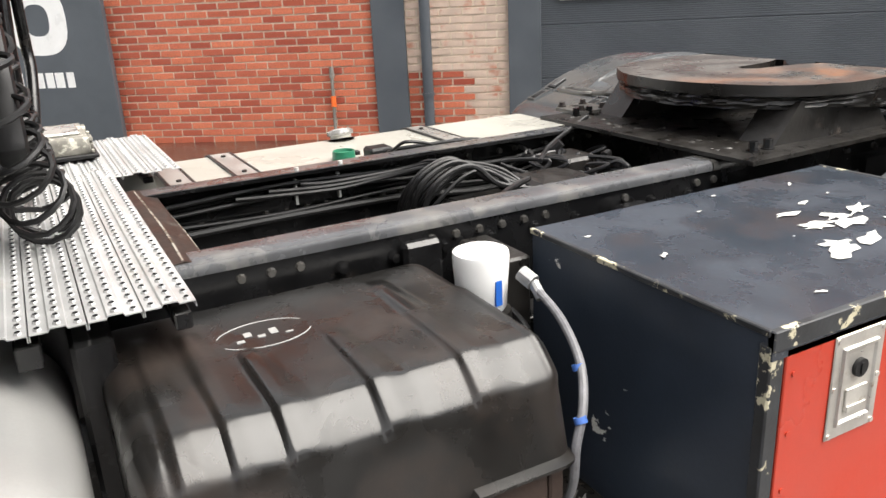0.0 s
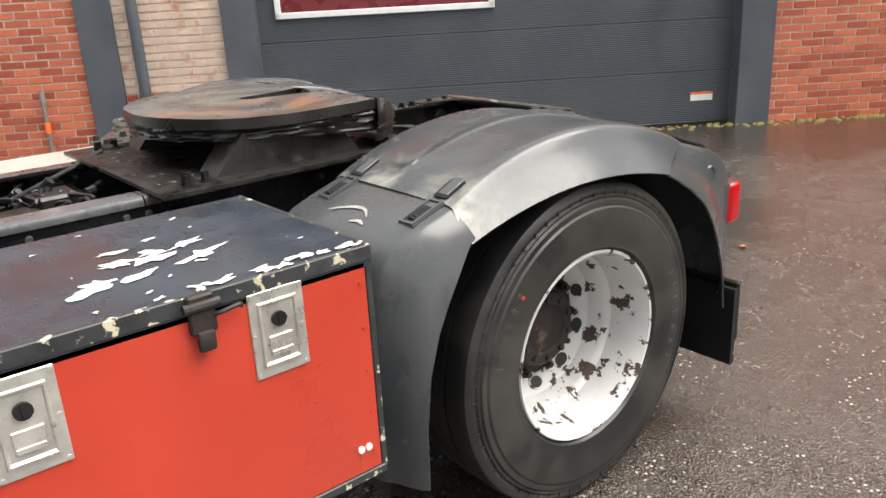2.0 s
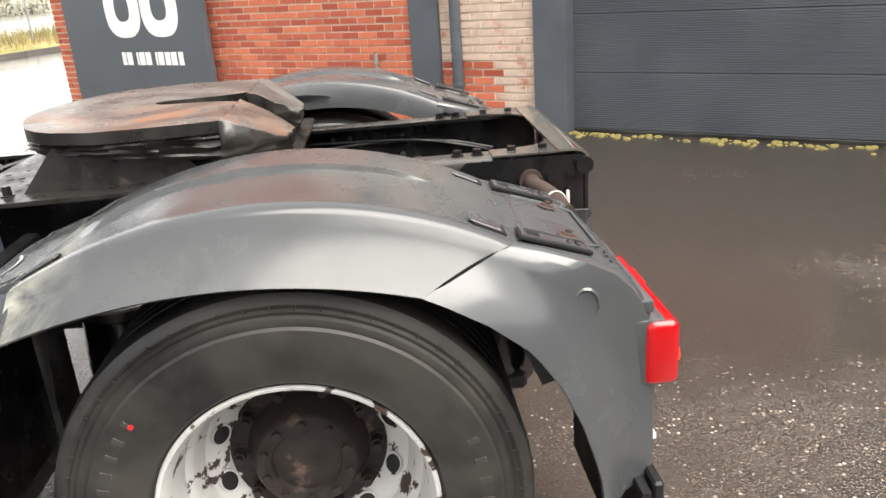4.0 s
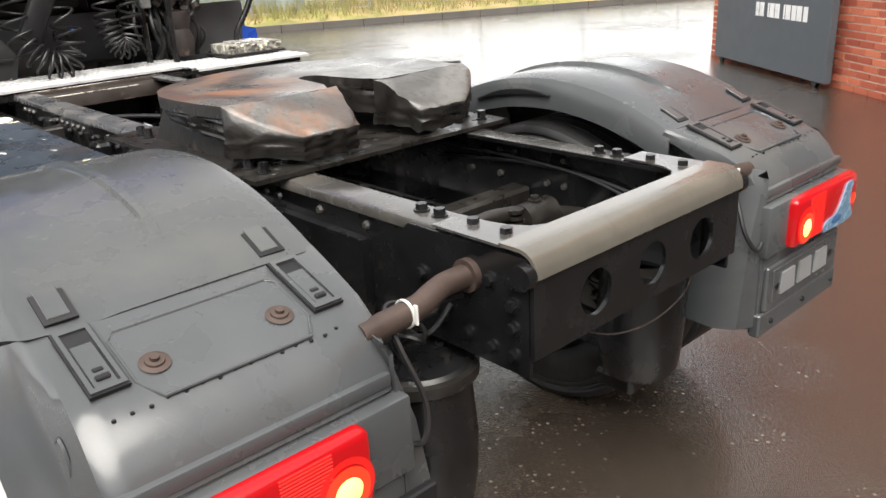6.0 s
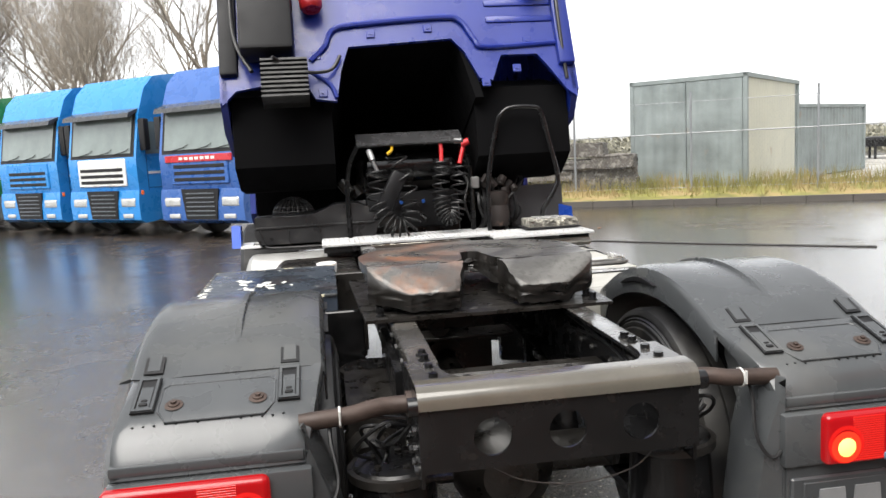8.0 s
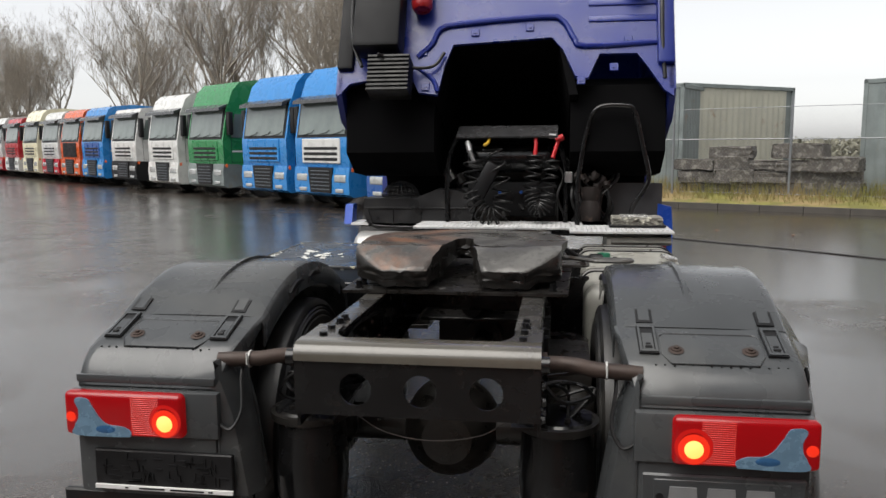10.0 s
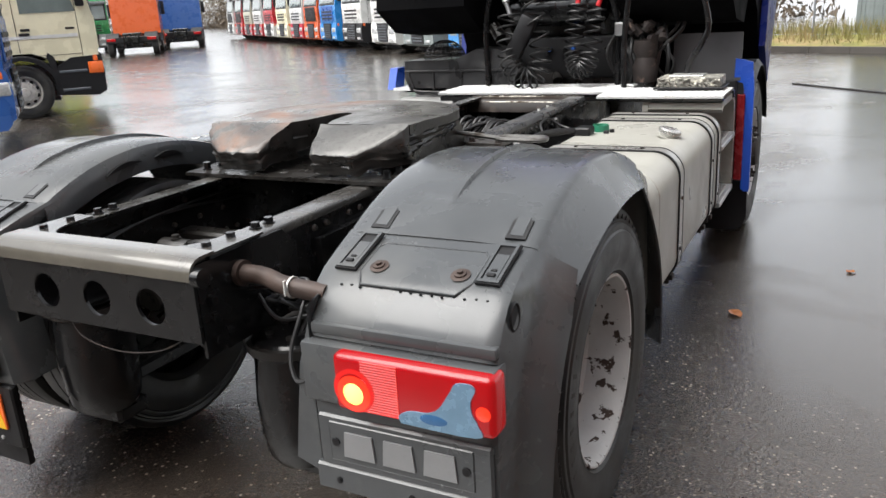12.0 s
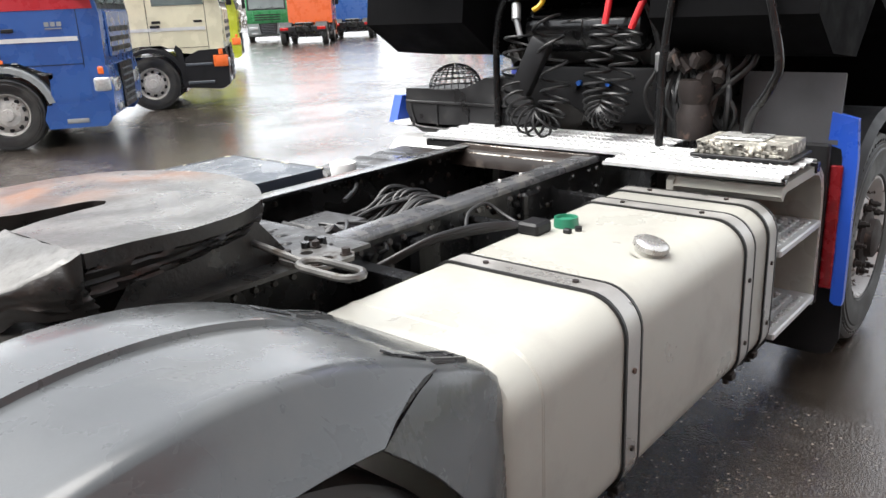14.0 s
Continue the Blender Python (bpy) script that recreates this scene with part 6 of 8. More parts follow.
def walkway_plate(x0, x1, y0, y1, z):
    """Ribbed anti-slip planks lying side by side, with rows of raised buttons."""
    n = max(2, round((y1 - y0) / 0.088))
    w = (y1 - y0) / n
    for k in range(n):
        a = y0 + k * w
        bm = nb()
        prof = sheet([(a + 0.0005, z - 0.012), (a + 0.0015, z), (a + w * 0.33, z), (a + w * 0.36, z + 0.005), (a + w * 0.64, z + 0.005), (a + w * 0.67, z), (a + w - 0.0015, z), (a + w - 0.0005, z - 0.012)], -0.002)
        prism(bm, prof, "x", x0, x1)
        pk = part("plank", bm, GALV, wk)
        bm = nb()
        m2 = int((x1 - x0) / 0.034)
        for i in range(m2):
            x = x0 + 0.017 + i * 0.034
            for off, zz in ((0.16, 0.0), (0.5, 0.005), (0.84, 0.0)):
                yy = a + w * off
                c = [bm.verts.new((x + 0.010 * math.cos(t), yy + 0.0075 * math.sin(t), z + zz + 0.0005)) for t in [PI / 3 * q for q in range(6)]]
                d = [bm.verts.new((x + 0.007 * math.cos(t), yy + 0.005 * math.sin(t), z + zz + 0.004)) for t in [PI / 3 * q for q in range(6)]]
                for q in range(6):
                    bm.faces.new((c[q], c[(q + 1) % 6], d[(q + 1) % 6], d[q]))
                e = [bm.verts.new((x + 0.0055 * math.cos(t), yy + 0.0038 * math.sin(t), z + zz + 0.0015)) for t in [PI / 3 * q for q in range(6)]]
                for q in range(6):
                    bm.faces.new((d[q], d[(q + 1) % 6], e[(q + 1) % 6], e[q])).material_index = 1
                bm.faces.new(e).material_index = 1
        part("buttons", bm, [GALV, DULL], pk)["kind"] = "stuff"


walkway_plate(-0.63, 0.60, 2.35, 2.79, 1.085)
walkway_plate(0.50, 1.20, 2.16, 2.58, 1.082)
bm = nb()
box(bm, -0.62, 0.60, 2.36, 2.39, 1.03, 1.063, 0.003)
box(bm, 0.54, 1.19, 2.24, 2.27, 1.04, 1.06, 0.003)
box(bm, -0.62, 1.2, 2.6, 2.64, 1.02, 1.063, 0.003)
part_each("carrier", bm, BLACK, wk)
# added white rim and dark plate imitate sheen round the battery cover's top
bm = nb()
plate_with_holes(bm, [(-1.2, 2.74), (-0.62, 2.74), (-0.62, 3.0), (-1.2, 3.0)], [[(-1.12, 2.78), (-0.7, 2.78), (-0.7, 2.96), (-1.12, 2.96)]], "z", 1.055, 1.072)
part("step_frame", bm, WHITEP, truck, "white rim standing in for sheen on the battery cover")
bm = nb()
box(bm, -1.13, -0.69, 2.77, 2.97, 1.04, 1.058, 0.004)
part("step_tread", bm, DULL, truck)
# grimy cast box lying on the walkway
cb = thing("cast_box", "grimy grey cast metal box lying on the walkway", "box")
bm = nb()
box(bm, 0.80, 1.15, 2.36, 2.58, 1.11, 1.165, 0.006, 2)
part("body", bm, BRUSHED, cb)
bm = nb()
rr = random.Random(77)
for i in range(60):
    x = 0.80 + rr.random() * 0.35
    z = 1.115 + rr.random() * 0.045
    box(bm, x - 0.008, x + 0.008, 2.350, 2.362, z - 0.006, z + 0.006, 0.002)
part("studs", bm, BRUSHED, cb)["kind"] = "stuff"
bm = nb()
box(bm, 0.86, 1.05, 2.38, 2.53, 1.165, 1.176, 0.004, 1)
part("lid", bm, surface("wet_light_metal", (0.5, 0.5, 0.48), 0.3, 0.5, 0.2, 14), cb)
bm = nb()
box(bm, 0.78, 1.17, 2.34, 2.60, 1.099, 1.112, 0.003, 1)
part("tray", bm, DULL, cb)
cb.location = (0, 0.02, -0.004)

# ---- inside of the frame: cross members, hoses, wiring ----
bm = nb()
prism(bm, sheet([(2.256, 0.975), (2.26, 1.01), (2.275, 1.045), (2.32, 1.06), (2.37, 1.055), (2.385, 1.0), (2.385, 0.98)], 0.008), "x", -0.36, 0.36, 0.004, 1)
fcm = part("front_cross_member", bm, BROWNSTEEL, truck, "bent brown steel cross member with worn edges")
bm = nb()
for y, z in ((2.266, 1.036), (2.318, 1.064)):
    tube(bm, smooth([(-0.35, y + 0.004, z), (-0.1, y - 0.002, z + 0.001), (0.12, y, z), (0.35, y + 0.003, z)], 3), 0.0045, 6)
part_each("worn_edge", bm, BAREEDGE, fcm)
bm = nb()
cyl(bm, (0.05, 1.95, 0.80), (-0.05, 1.0, 0.78), 0.055, n=18)
part("prop_shaft", bm, GRIME, truck)
bm = nb()
box(bm, -0.34, 0.34, 1.0, 2.2, 0.70, 0.72, 0.004)
part("inner_floor", bm, GRIME, truck)
bm = nb()
box(bm, -0.15, 0.08, 1.05, 1.25, 0.86, 1.0, 0.012)
box(bm, 0.05, 0.2, 0.92, 1.05, 0.9, 1.02, 0.01)
box(bm, -0.02, 0.16, 1.24, 1.46, 0.78, 0.94, 0.012)
part_each("valve_block", bm, GRIME, truck)
rr = random.Random(55)
bm = nb()
for k in range(13):
    x = 0.02 + 0.017 * k + rr.uniform(-0.01, 0.01)
    q = rr.uniform(-0.022, 0.022)
    tube(bm, smooth([(x + 0.05, 1.585 + q, 0.80), (x + 0.02, 1.565 + q, 0.93), (x, 1.535 + q, 1.0 + q), (x, 1.46 + q, 1.045 + q * 0.8), (x - 0.01, 1.395 + q, 1.052 + q * 0.5), (x - 0.03, 1.33 + q, 1.005), (x - 0.06, 1.26 + rr.uniform(-0.05, 0.05), 0.965 + rr.uniform(-0.02, 0.02)), (x - 0.05 + rr.uniform(-0.1, 0.06), 1.1, 0.95)], 6), rr.choice((0.0055, 0.0065, 0.0085)), 7)
for k in range(3):
    tube(bm, smooth([(0.325, 2.05 - 0.1 * k, 1.0 + 0.008 * k), (0.315, 1.75, 0.985 + 0.012 * k), (0.29, 1.6 - 0.05 * k, 1.0 + 0.01 * k), (0.2, 1.45, 1.035 + 0.008 * k), (0.08, 1.36 - 0.03 * k, 1.03), (-0.02, 1.24, 0.97)], 6), 0.007, 7)
part_each("air_hose", bm, HOSE, truck)
bm = nb()
for k in range(10):
    x = rr.uniform(-0.25, 0.28)
    y = rr.uniform(0.88, 1.15)
    tube(bm, smooth([(x, y, 0.97), (x + rr.uniform(-0.1, 0.1), y + rr.uniform(-0.1, 0.1), 1.02), (x + rr.uniform(-0.15, 0.15), y + rr.uniform(-0.1, 0.1), 1.0), (x + rr.uniform(-0.2, 0.2), y - 0.1, 0.94)]), 0.007, 7)
for k in range(12):
    p = Vector((rr.uniform(-0.2, 0.3), rr.uniform(0.9, 1.1), rr.uniform(0.95, 1.03)))
    cyl(bm, p, p + Vector((rr.uniform(-0.04, 0.04), rr.uniform(-0.04, 0.04), rr.uniform(0.0, 0.04))), rr.uniform(0.008, 0.018), n=8)
part_each("valve_hose", bm, HOSE, truck)
bm = nb()
for k, r in ((0, 0.009), (1, 0.007), (2, 0.006), (3, 0.012)):
    tube(bm, smooth([(0.345, 2.3, 1.0 - 0.03 * k), (0.34, 1.9, 1.01 - 0.035 * k + rr.uniform(-0.02, 0.02)), (0.342, 1.5, 1.005 - 0.03 * k), (0.34, 1.15, 0.98 - 0.03 * k), (0.345, 0.9, 1.0 - 0.02 * k)]), r, 8)
part_each("loom", bm, HOSE, truck)
bm = nb()
tube(bm, smooth([(0.33, 0.75, 1.09), (0.3, 0.85, 1.06), (0.22, 1.0, 1.03), (0.1, 1.12, 1.02)]), 0.008, 8)
tube(bm, smooth([(-0.35, 1.6, 1.02), (-0.2, 1.45, 1.03), (-0.1, 1.3, 1.03)]), 0.009, 8)
part_each("single_hose", bm, HOSE, truck)
bm = nb()
for y in (1.86, 1.72):
    cyl(bm, (0.31, y, 1.062), (0.31, y, 1.072), 0.007, n=10)
    box(bm, 0.335, 0.352, y - 0.004, y + 0.004, 0.95, 1.03)
part_each("white_tie", bm, TIE, truck)
for s in (-1, 1):
    bm = nb()
    rr = random.Random(60 + s)
    for i in range(9):
        y = 0.95 + i * 0.13
        hexbolt(bm, (s * 0.374, y, 0.985), (s, 0, 0), 0.012)
    box(bm, s * 0.374, s * 0.44, 1.12, 1.22, 0.86, 1.0, 0.012)
    box(bm, s * 0.374, s * 0.41, 1.75, 1.85, 0.9, 1.02, 0.01)
    part_each("side_bracket", bm, BLACK, truck)

# gearbox, engine and propeller shaft, dark and greasy between the rails
gb = new("gearbox")
gb.parent = truck
bm = nb()
prism(bm, [(-0.2, 0.36), (0.2, 0.36), (0.27, 0.44), (0.27, 0.66), (0.2, 0.76), (-0.2, 0.76), (-0.27, 0.66), (-0.27, 0.44)], "y", 1.25, 2.2, 0.03, 2)
part("housing", bm, GRIME, gb)
for i in range(6):
    bm = nb()
    y = 1.36 + i * 0.15
    prism(bm, [(-0.205, 0.35), (0.205, 0.35), (0.28, 0.436), (0.28, 0.665), (0.205, 0.772), (-0.205, 0.772), (-0.28, 0.665), (-0.28, 0.436)], "y", y, y + 0.018, 0.004, 1)
    part("rib", bm, GRIME, gb)
bm = nb()
cyl(bm, (0, 1.17, 0.56), (0, 1.26, 0.56), 0.11, n=24)
part("output_flange", bm, GRIME, gb)
bm = nb()
prism(bm, [(-0.24, 0.34), (0.24, 0.34), (0.33, 0.52), (0.33, 0.9), (0.25, 0.98), (-0.25, 0.98), (-0.33, 0.9), (-0.33, 0.52)], "y", 2.62, 3.6, 0.03, 2)
part("engine_block", bm, GRIME, truck)
bm = nb()
cyl(bm, (0, 2.19, 0.56), (0, 2.64, 0.6), 0.27, n=28)
part("clutch_housing", bm, GRIME, truck)
bm = nb()
cyl(bm, (0, 0.12, 0.52), (0, 1.18, 0.56), 0.055, n=20)
part("propeller_shaft", bm, GRIME, truck)


# ---- raised cab ----
CAB = Matrix.Translation((0, 2.47, 2.04)) @ Matrix.Rotation(radians(-22), 4, "X")
# black underside, its colour darkened further to hold the shade beneath the cab
UNDER = surface("shaded_black_cab_underside", (0.004, 0.004, 0.0045), 0.85, 0, 0.4, 6, 60, 0.3, spec=0.06)
cabin = new("cab")
cabin.parent = truck
cabin["label"] = "blue cab tilted forward, seen from behind and below"
cabin.matrix_basis = CAB
bm = nb()
wall = [(-1.21, 2.45), (-1.21, 0.0), (-1.12, 0.10), (-0.78, 0.16), (-0.66, 0.14), (-0.60, 0.02), (-0.46, 0.0), (-0.42, 0.22), (-0.36, 0.40), (0.36, 0.44), (0.44, 0.34), (0.53, 0.13), (0.62, 0.11), (0.70, 0.30), (0.96, 0.30), (1.03, 0.20), (1.14, 0.02), (1.21, -0.04), (1.21, 2.45)]
prism(bm, wall, "y", 0.0, 0.03, 0.006, 1)
part("back_wall", bm, BLUE, cabin)
for z, x0, x1 in ((0.82, -0.42, 0.55), (0.98, -0.42, 0.55), (1.14, -0.42, 0.60), (1.34, -0.5, 0.66), (1.60, -0.5, 0.66), (1.9, -0.5, 0.66), (2.2, -0.5, 0.66)):
    bm = nb()
    box(bm, x0, x1, -0.014, 0.004, z, z + 0.07, 0.012, 2)
    part("pressed_rib", bm, BLUE, cabin)
for z in (0.55, 0.68, 0.95, 1.1):
    bm = nb()
    box(bm, 0.62, 1.12, -0.012, 0.004, z, z + 0.05, 0.010, 2)
    part("pressed_rib", bm, BLUE, cabin)
bm = nb()
tube(bm, smooth([(-0.62, -0.005, 0.30), (-0.52, -0.012, 0.40), (-0.46, -0.014, 0.52), (-0.30, -0.014, 0.56), (0.30, -0.014, 0.60), (0.44, -0.014, 0.56), (0.52, -0.012, 0.42), (0.60, -0.01, 0.36), (1.1, -0.005, 0.38)]), 0.02, 8)
tube(bm, smooth([(-0.62, -0.005, 0.22), (-0.50, -0.012, 0.12), (-0.46, -0.01, 0.02)]), 0.016, 8)
part("pressed_bead", bm, BLUE, cabin)
bm = nb()
for x, w in ((-0.55, 0.06), (0.57, 0.09), (0.8, 0.19), (-0.2, 0.49), (0.2, 0.52), (0.9, 0.40), (-0.58, 0.34)):
    box(bm, x - 0.03, x + 0.03, -0.012, -0.001, w - 0.03, w + 0.03, 0.004)
    cyl(bm, (x, -0.012, w), (x, -0.018, w), 0.012, n=10)
part_each("bracket", bm, BLUE, cabin)
bm = nb()
box(bm, -0.32, -0.16, -0.03, -0.012, 1.25, 1.29, 0.004)
box(bm, 0.24, 0.40, -0.03, -0.012, 1.25, 1.29, 0.004)
part_each("wall_clip", bm, DULL, cabin)
for s in (-1, 1):
    bm = nb()
    prism(bm, [(0.0, 2.45), (0.0, 0.02), (0.2, -0.12), (0.6, -0.12), (0.7, 0.25), (1.6, 0.3), (1.7, -0.2), (2.1, -0.35), (2.25, 0.5), (2.05, 1.4), (1.7, 2.2), (1.3, 2.45)], "x", s * 1.18, s * 1.225, 0.015, 2)
    part("side_wall", bm, BLUE, cabin)
    bm = nb()
    box(bm, s * 1.1, s * 1.22, -0.05, 0.02, 0.2, 2.4, 0.02, 2)
    part("corner_trim", bm, BLUE if s > 0 else DULL, cabin)
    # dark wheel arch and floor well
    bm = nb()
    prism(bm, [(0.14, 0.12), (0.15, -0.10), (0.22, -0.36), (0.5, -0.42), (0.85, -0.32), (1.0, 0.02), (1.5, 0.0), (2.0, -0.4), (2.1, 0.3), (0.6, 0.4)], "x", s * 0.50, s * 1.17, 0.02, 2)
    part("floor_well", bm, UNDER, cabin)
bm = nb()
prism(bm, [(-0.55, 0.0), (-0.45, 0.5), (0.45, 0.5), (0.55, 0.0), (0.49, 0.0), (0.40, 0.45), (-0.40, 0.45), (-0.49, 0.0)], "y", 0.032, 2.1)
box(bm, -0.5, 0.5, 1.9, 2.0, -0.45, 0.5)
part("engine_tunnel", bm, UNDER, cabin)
bm = nb()
box(bm, -1.2, 1.2, 0.03, 1.4, 2.38, 2.46, 0.03, 2)
part("roof", bm, BLUE, cabin)
bm = nb()
prism(bm, [(2.0, -0.2), (2.25, 0.5), (2.05, 1.4), (1.7, 2.2), (1.62, 2.2), (1.97, 1.4), (2.16, 0.5), (1.92, -0.2)], "x", -1.18, 1.18)
part("front_wall", bm, BLUE, cabin)
bm = nb()
box(bm, -1.07, -0.72, -0.24, -0.02, 0.28, 2.45, 0.03, 2)
dc = part("intake_duct", bm, DULL, cabin, "black air intake duct")
bm = nb()
folds = []
for i in range(9):
    for z, o in ((0.0, 0.018), (0.006, 0.0), (0.02, 0.0), (0.026, 0.018)):
        folds.append([(x, y, -0.06 + i * 0.032 + z) for x, y in ((-0.94 + o, -0.22 + o), (-0.64 - o, -0.22 + o), (-0.64 - o, -0.04 - o), (-0.94 + o, -0.04 - o))])
loft(bm, folds)
part("bellows", bm, HOSE, dc, "ribbed rubber bellows")
bm = nb()
tube(bm, smooth([(-0.86, -0.26, 0.2), (-0.7, -0.1, 0.18), (-0.5, -0.05, 0.2), (-0.42, -0.03, 0.32)]), 0.012, 8)
tube(bm, smooth([(-1.15, -0.05, 2.2), (-1.13, -0.06, 1.2), (-1.12, -0.06, 0.5), (-1.0, -0.15, 0.16)]), 0.014, 8)
tube(bm, smooth([(1.16, -0.06, 2.2), (1.15, -0.07, 1.2), (1.13, -0.06, 0.5), (1.15, 0.0, 0.1)]), 0.014, 8)
part_each("cab_hose", bm, HOSE, cabin)
for x, w in ((-0.59, 0.63), (0.97, 0.74)):
    ex = new("fire_extinguisher")
    ex.parent = cabin
    ex["label"] = "red fire extinguisher with pale label on the cab wall"
    bm = nb()
    m = Matrix.Translation((x, -0.10, w)) @ Matrix.Rotation(radians(-3), 4, "Y")
    lathe(bm, [(0, 0.0), (0.06, 0.0), (0.075, 0.02), (0.078, 0.05), (0.078, 0.30), (0.07, 0.345), (0.04, 0.375), (0.022, 0.38), (0.022, 0.41), (0, 0.41)], 28, m)
    b3 = part("bottle", bm, surface("extinguisher_red", (0.32, 0.015, 0.018), 0.3, 0, 0.3, 12), ex)
    bm = nb()
    rings = []
    for i in range(13):
        a = radians(-160 + 140 * i / 12)
        rings.append([m @ Vector((0.0795 * math.cos(a), 0.0795 * math.sin(a), z)) for z in (0.09, 0.28)])
    loft(bm, rings, False, False)
    box(bm, -0.03, 0.03, -0.015, 0.015, 0.40, 0.43, 0.004, 1, m)
    part("paper_label", bm, surface("faded_label", (0.6, 0.5, 0.48), 0.6, 0, 0.3, 20), ex)

# ---- what stands behind the cab ----
bm = nb()
box(bm, -0.40, 0.42, 2.95, 4.6, 0.75, 1.35, 0.04, 2)
box(bm, -0.30, 0.30, 3.0, 4.3, 1.35, 1.62, 0.05, 2)
cyl(bm, (-0.15, 2.9, 1.0), (-0.15, 2.98, 1.0), 0.2, n=24)
rr = random.Random(91)
for i in range(26):
    c = Vector((rr.uniform(-0.5, 0.75), rr.uniform(2.85, 3.1), rr.uniform(1.05, 1.55)))
    cyl(bm, c, c + Vector((rr.uniform(-0.1, 0.1), rr.uniform(-0.05, 0.05), rr.uniform(-0.1, 0.12))), rr.uniform(0.02, 0.05), n=10)
part("engine", bm, GRIME, truck)
bm = nb()
for k in range(14):
    x = rr.uniform(0.45, 0.8)
    tube(bm, smooth([(x, 2.75, 1.1), (x + rr.uniform(-0.1, 0.1), 2.7, 1.25 + rr.uniform(-0.05, 0.05)), (x + rr.uniform(-0.12, 0.1), 2.8, 1.45), (x + rr.uniform(-0.2, 0.2), 2.95, 1.6)]), rr.uniform(0.008, 0.018), 7)
part_each("engine_hose", bm, HOSE, truck)
bm = nb()
lathe(bm, [(0, 0), (0.07, 0.01), (0.08, 0.1), (0.06, 0.16), (0.075, 0.2), (0.07, 0.26), (0, 0.27)], 20, Matrix.Translation((0.66, 2.68, 1.10)))
for i in range(12):
    c = Vector((0.66 + rr.uniform(-0.12, 0.12), 2.66 + rr.uniform(-0.05, 0.05), 1.36 + rr.uniform(-0.03, 0.1)))
    cyl(bm, c, c + Vector((rr.uniform(-0.05, 0.05), rr.uniform(-0.03, 0.03), rr.uniform(-0.03, 0.05))), rr.uniform(0.012, 0.03), n=8)
part_each("rusty_valve", bm, HUBM, truck)
# bracket with the small black tank
bk = new("hose_bracket")
bk.parent = truck
bk["label"] = "black hose bracket with small air tank"
HB = Vector((0.378, -3.338, 1.681))
bk.matrix_basis = Matrix.Translation(HB) @ Matrix.Scale(1.034, 4) @ Matrix.Translation(-HB)
bm = nb()
for s, x in ((-1, -0.40), (1, 0.47)):
    tube(bm, smooth([(x, 2.52, 1.09), (x, 2.52, 1.45), (x - s * 0.03, 2.50, 1.62), (x - s * 0.09, 2.48, 1.74)]), 0.018, 10)
tube(bm, [(-0.32, 2.48, 1.73), (0.39, 2.48, 1.73)], 0.016, 10)
part("frame_tube", bm, BLACK, bk)
bm = nb()
prism(bm, [(2.43, 1.735), (2.435, 1.725), (2.62, 1.80), (2.615, 1.815)], "x", -0.32, 0.41, 0.003, 1)
part("top_plate", bm, surface("wet_dark_plate", (0.05, 0.05, 0.052), 0.25, 0, 0.3, 9, wet=0.6), bk)
bm = nb()
lathe(bm, [(0, -0.33), (0.06, -0.325), (0.1, -0.30), (0.11, -0.26), (0.11, -0.02), (0.114, -0.015), (0.114, 0.015), (0.11, 0.02), (0.11, 0.26), (0.1, 0.30), (0.06, 0.325), (0, 0.33)], 32, Matrix.Translation((0.05, 2.66, 1.58)) @ Matrix.Rotation(PI / 2, 4, "Y"))
part("black_tank", bm, BLACK, bk)
bm = nb()
box(bm, -0.27, 0.40, 2.70, 2.80, 1.13, 1.40, 0.02, 2)
for x in (-0.05, 0.06, 0.12):
    cyl(bm, (x, 2.70, 1.30), (x, 2.67, 1.30), 0.02, n=12)
part("lower_panel", bm, DULL, bk)
bm = nb()
for x in (-0.02, 0.14):
    cyl(bm, (x, 2.69, 1.32), (x, 2.665, 1.32), 0.013, n=10)
part_each("blue_coupling", bm, surface("blue_coupling", (0.02, 0.10, 0.4), 0.4), bk)
bm = nb()
tube(bm, smooth([(0.25, 2.47, 1.74), (0.255, 2.45, 1.68), (0.25, 2.43, 1.60)]), 0.015, 10)
tube(bm, smooth([(0.42, 2.47, 1.72), (0.40, 2.45, 1.66), (0.375, 2.43, 1.58)]), 0.015, 10)
cyl(bm, (0.40, 2.46, 1.71), (0.45, 2.45, 1.73), 0.024, n=12)
part_each("red_hose_end", bm, REDP, bk, "red hose end")
bm = nb()
tube(bm, smooth([(-0.08, 2.47, 1.73), (-0.09, 2.44, 1.69), (-0.12, 2.43, 1.67)]), 0.012, 8)
part("yellow_hose_end", bm, YELP, bk, "yellow hose end")
bm = nb()
cyl(bm, (-0.24, 2.47, 1.70), (-0.22, 2.44, 1.63), 0.022, n=12)
cyl(bm, (-0.22, 2.44, 1.63), (-0.19, 2.43, 1.55), 0.014, n=12)
cyl(bm, (0.35, 2.47, 1.735), (0.40, 2.46, 1.735), 0.02, n=10)
box(bm, 0.46, 0.52, 2.48, 2.53, 1.40, 1.48, 0.008)
part_each("grey_coupling", bm, ALUM, bk)


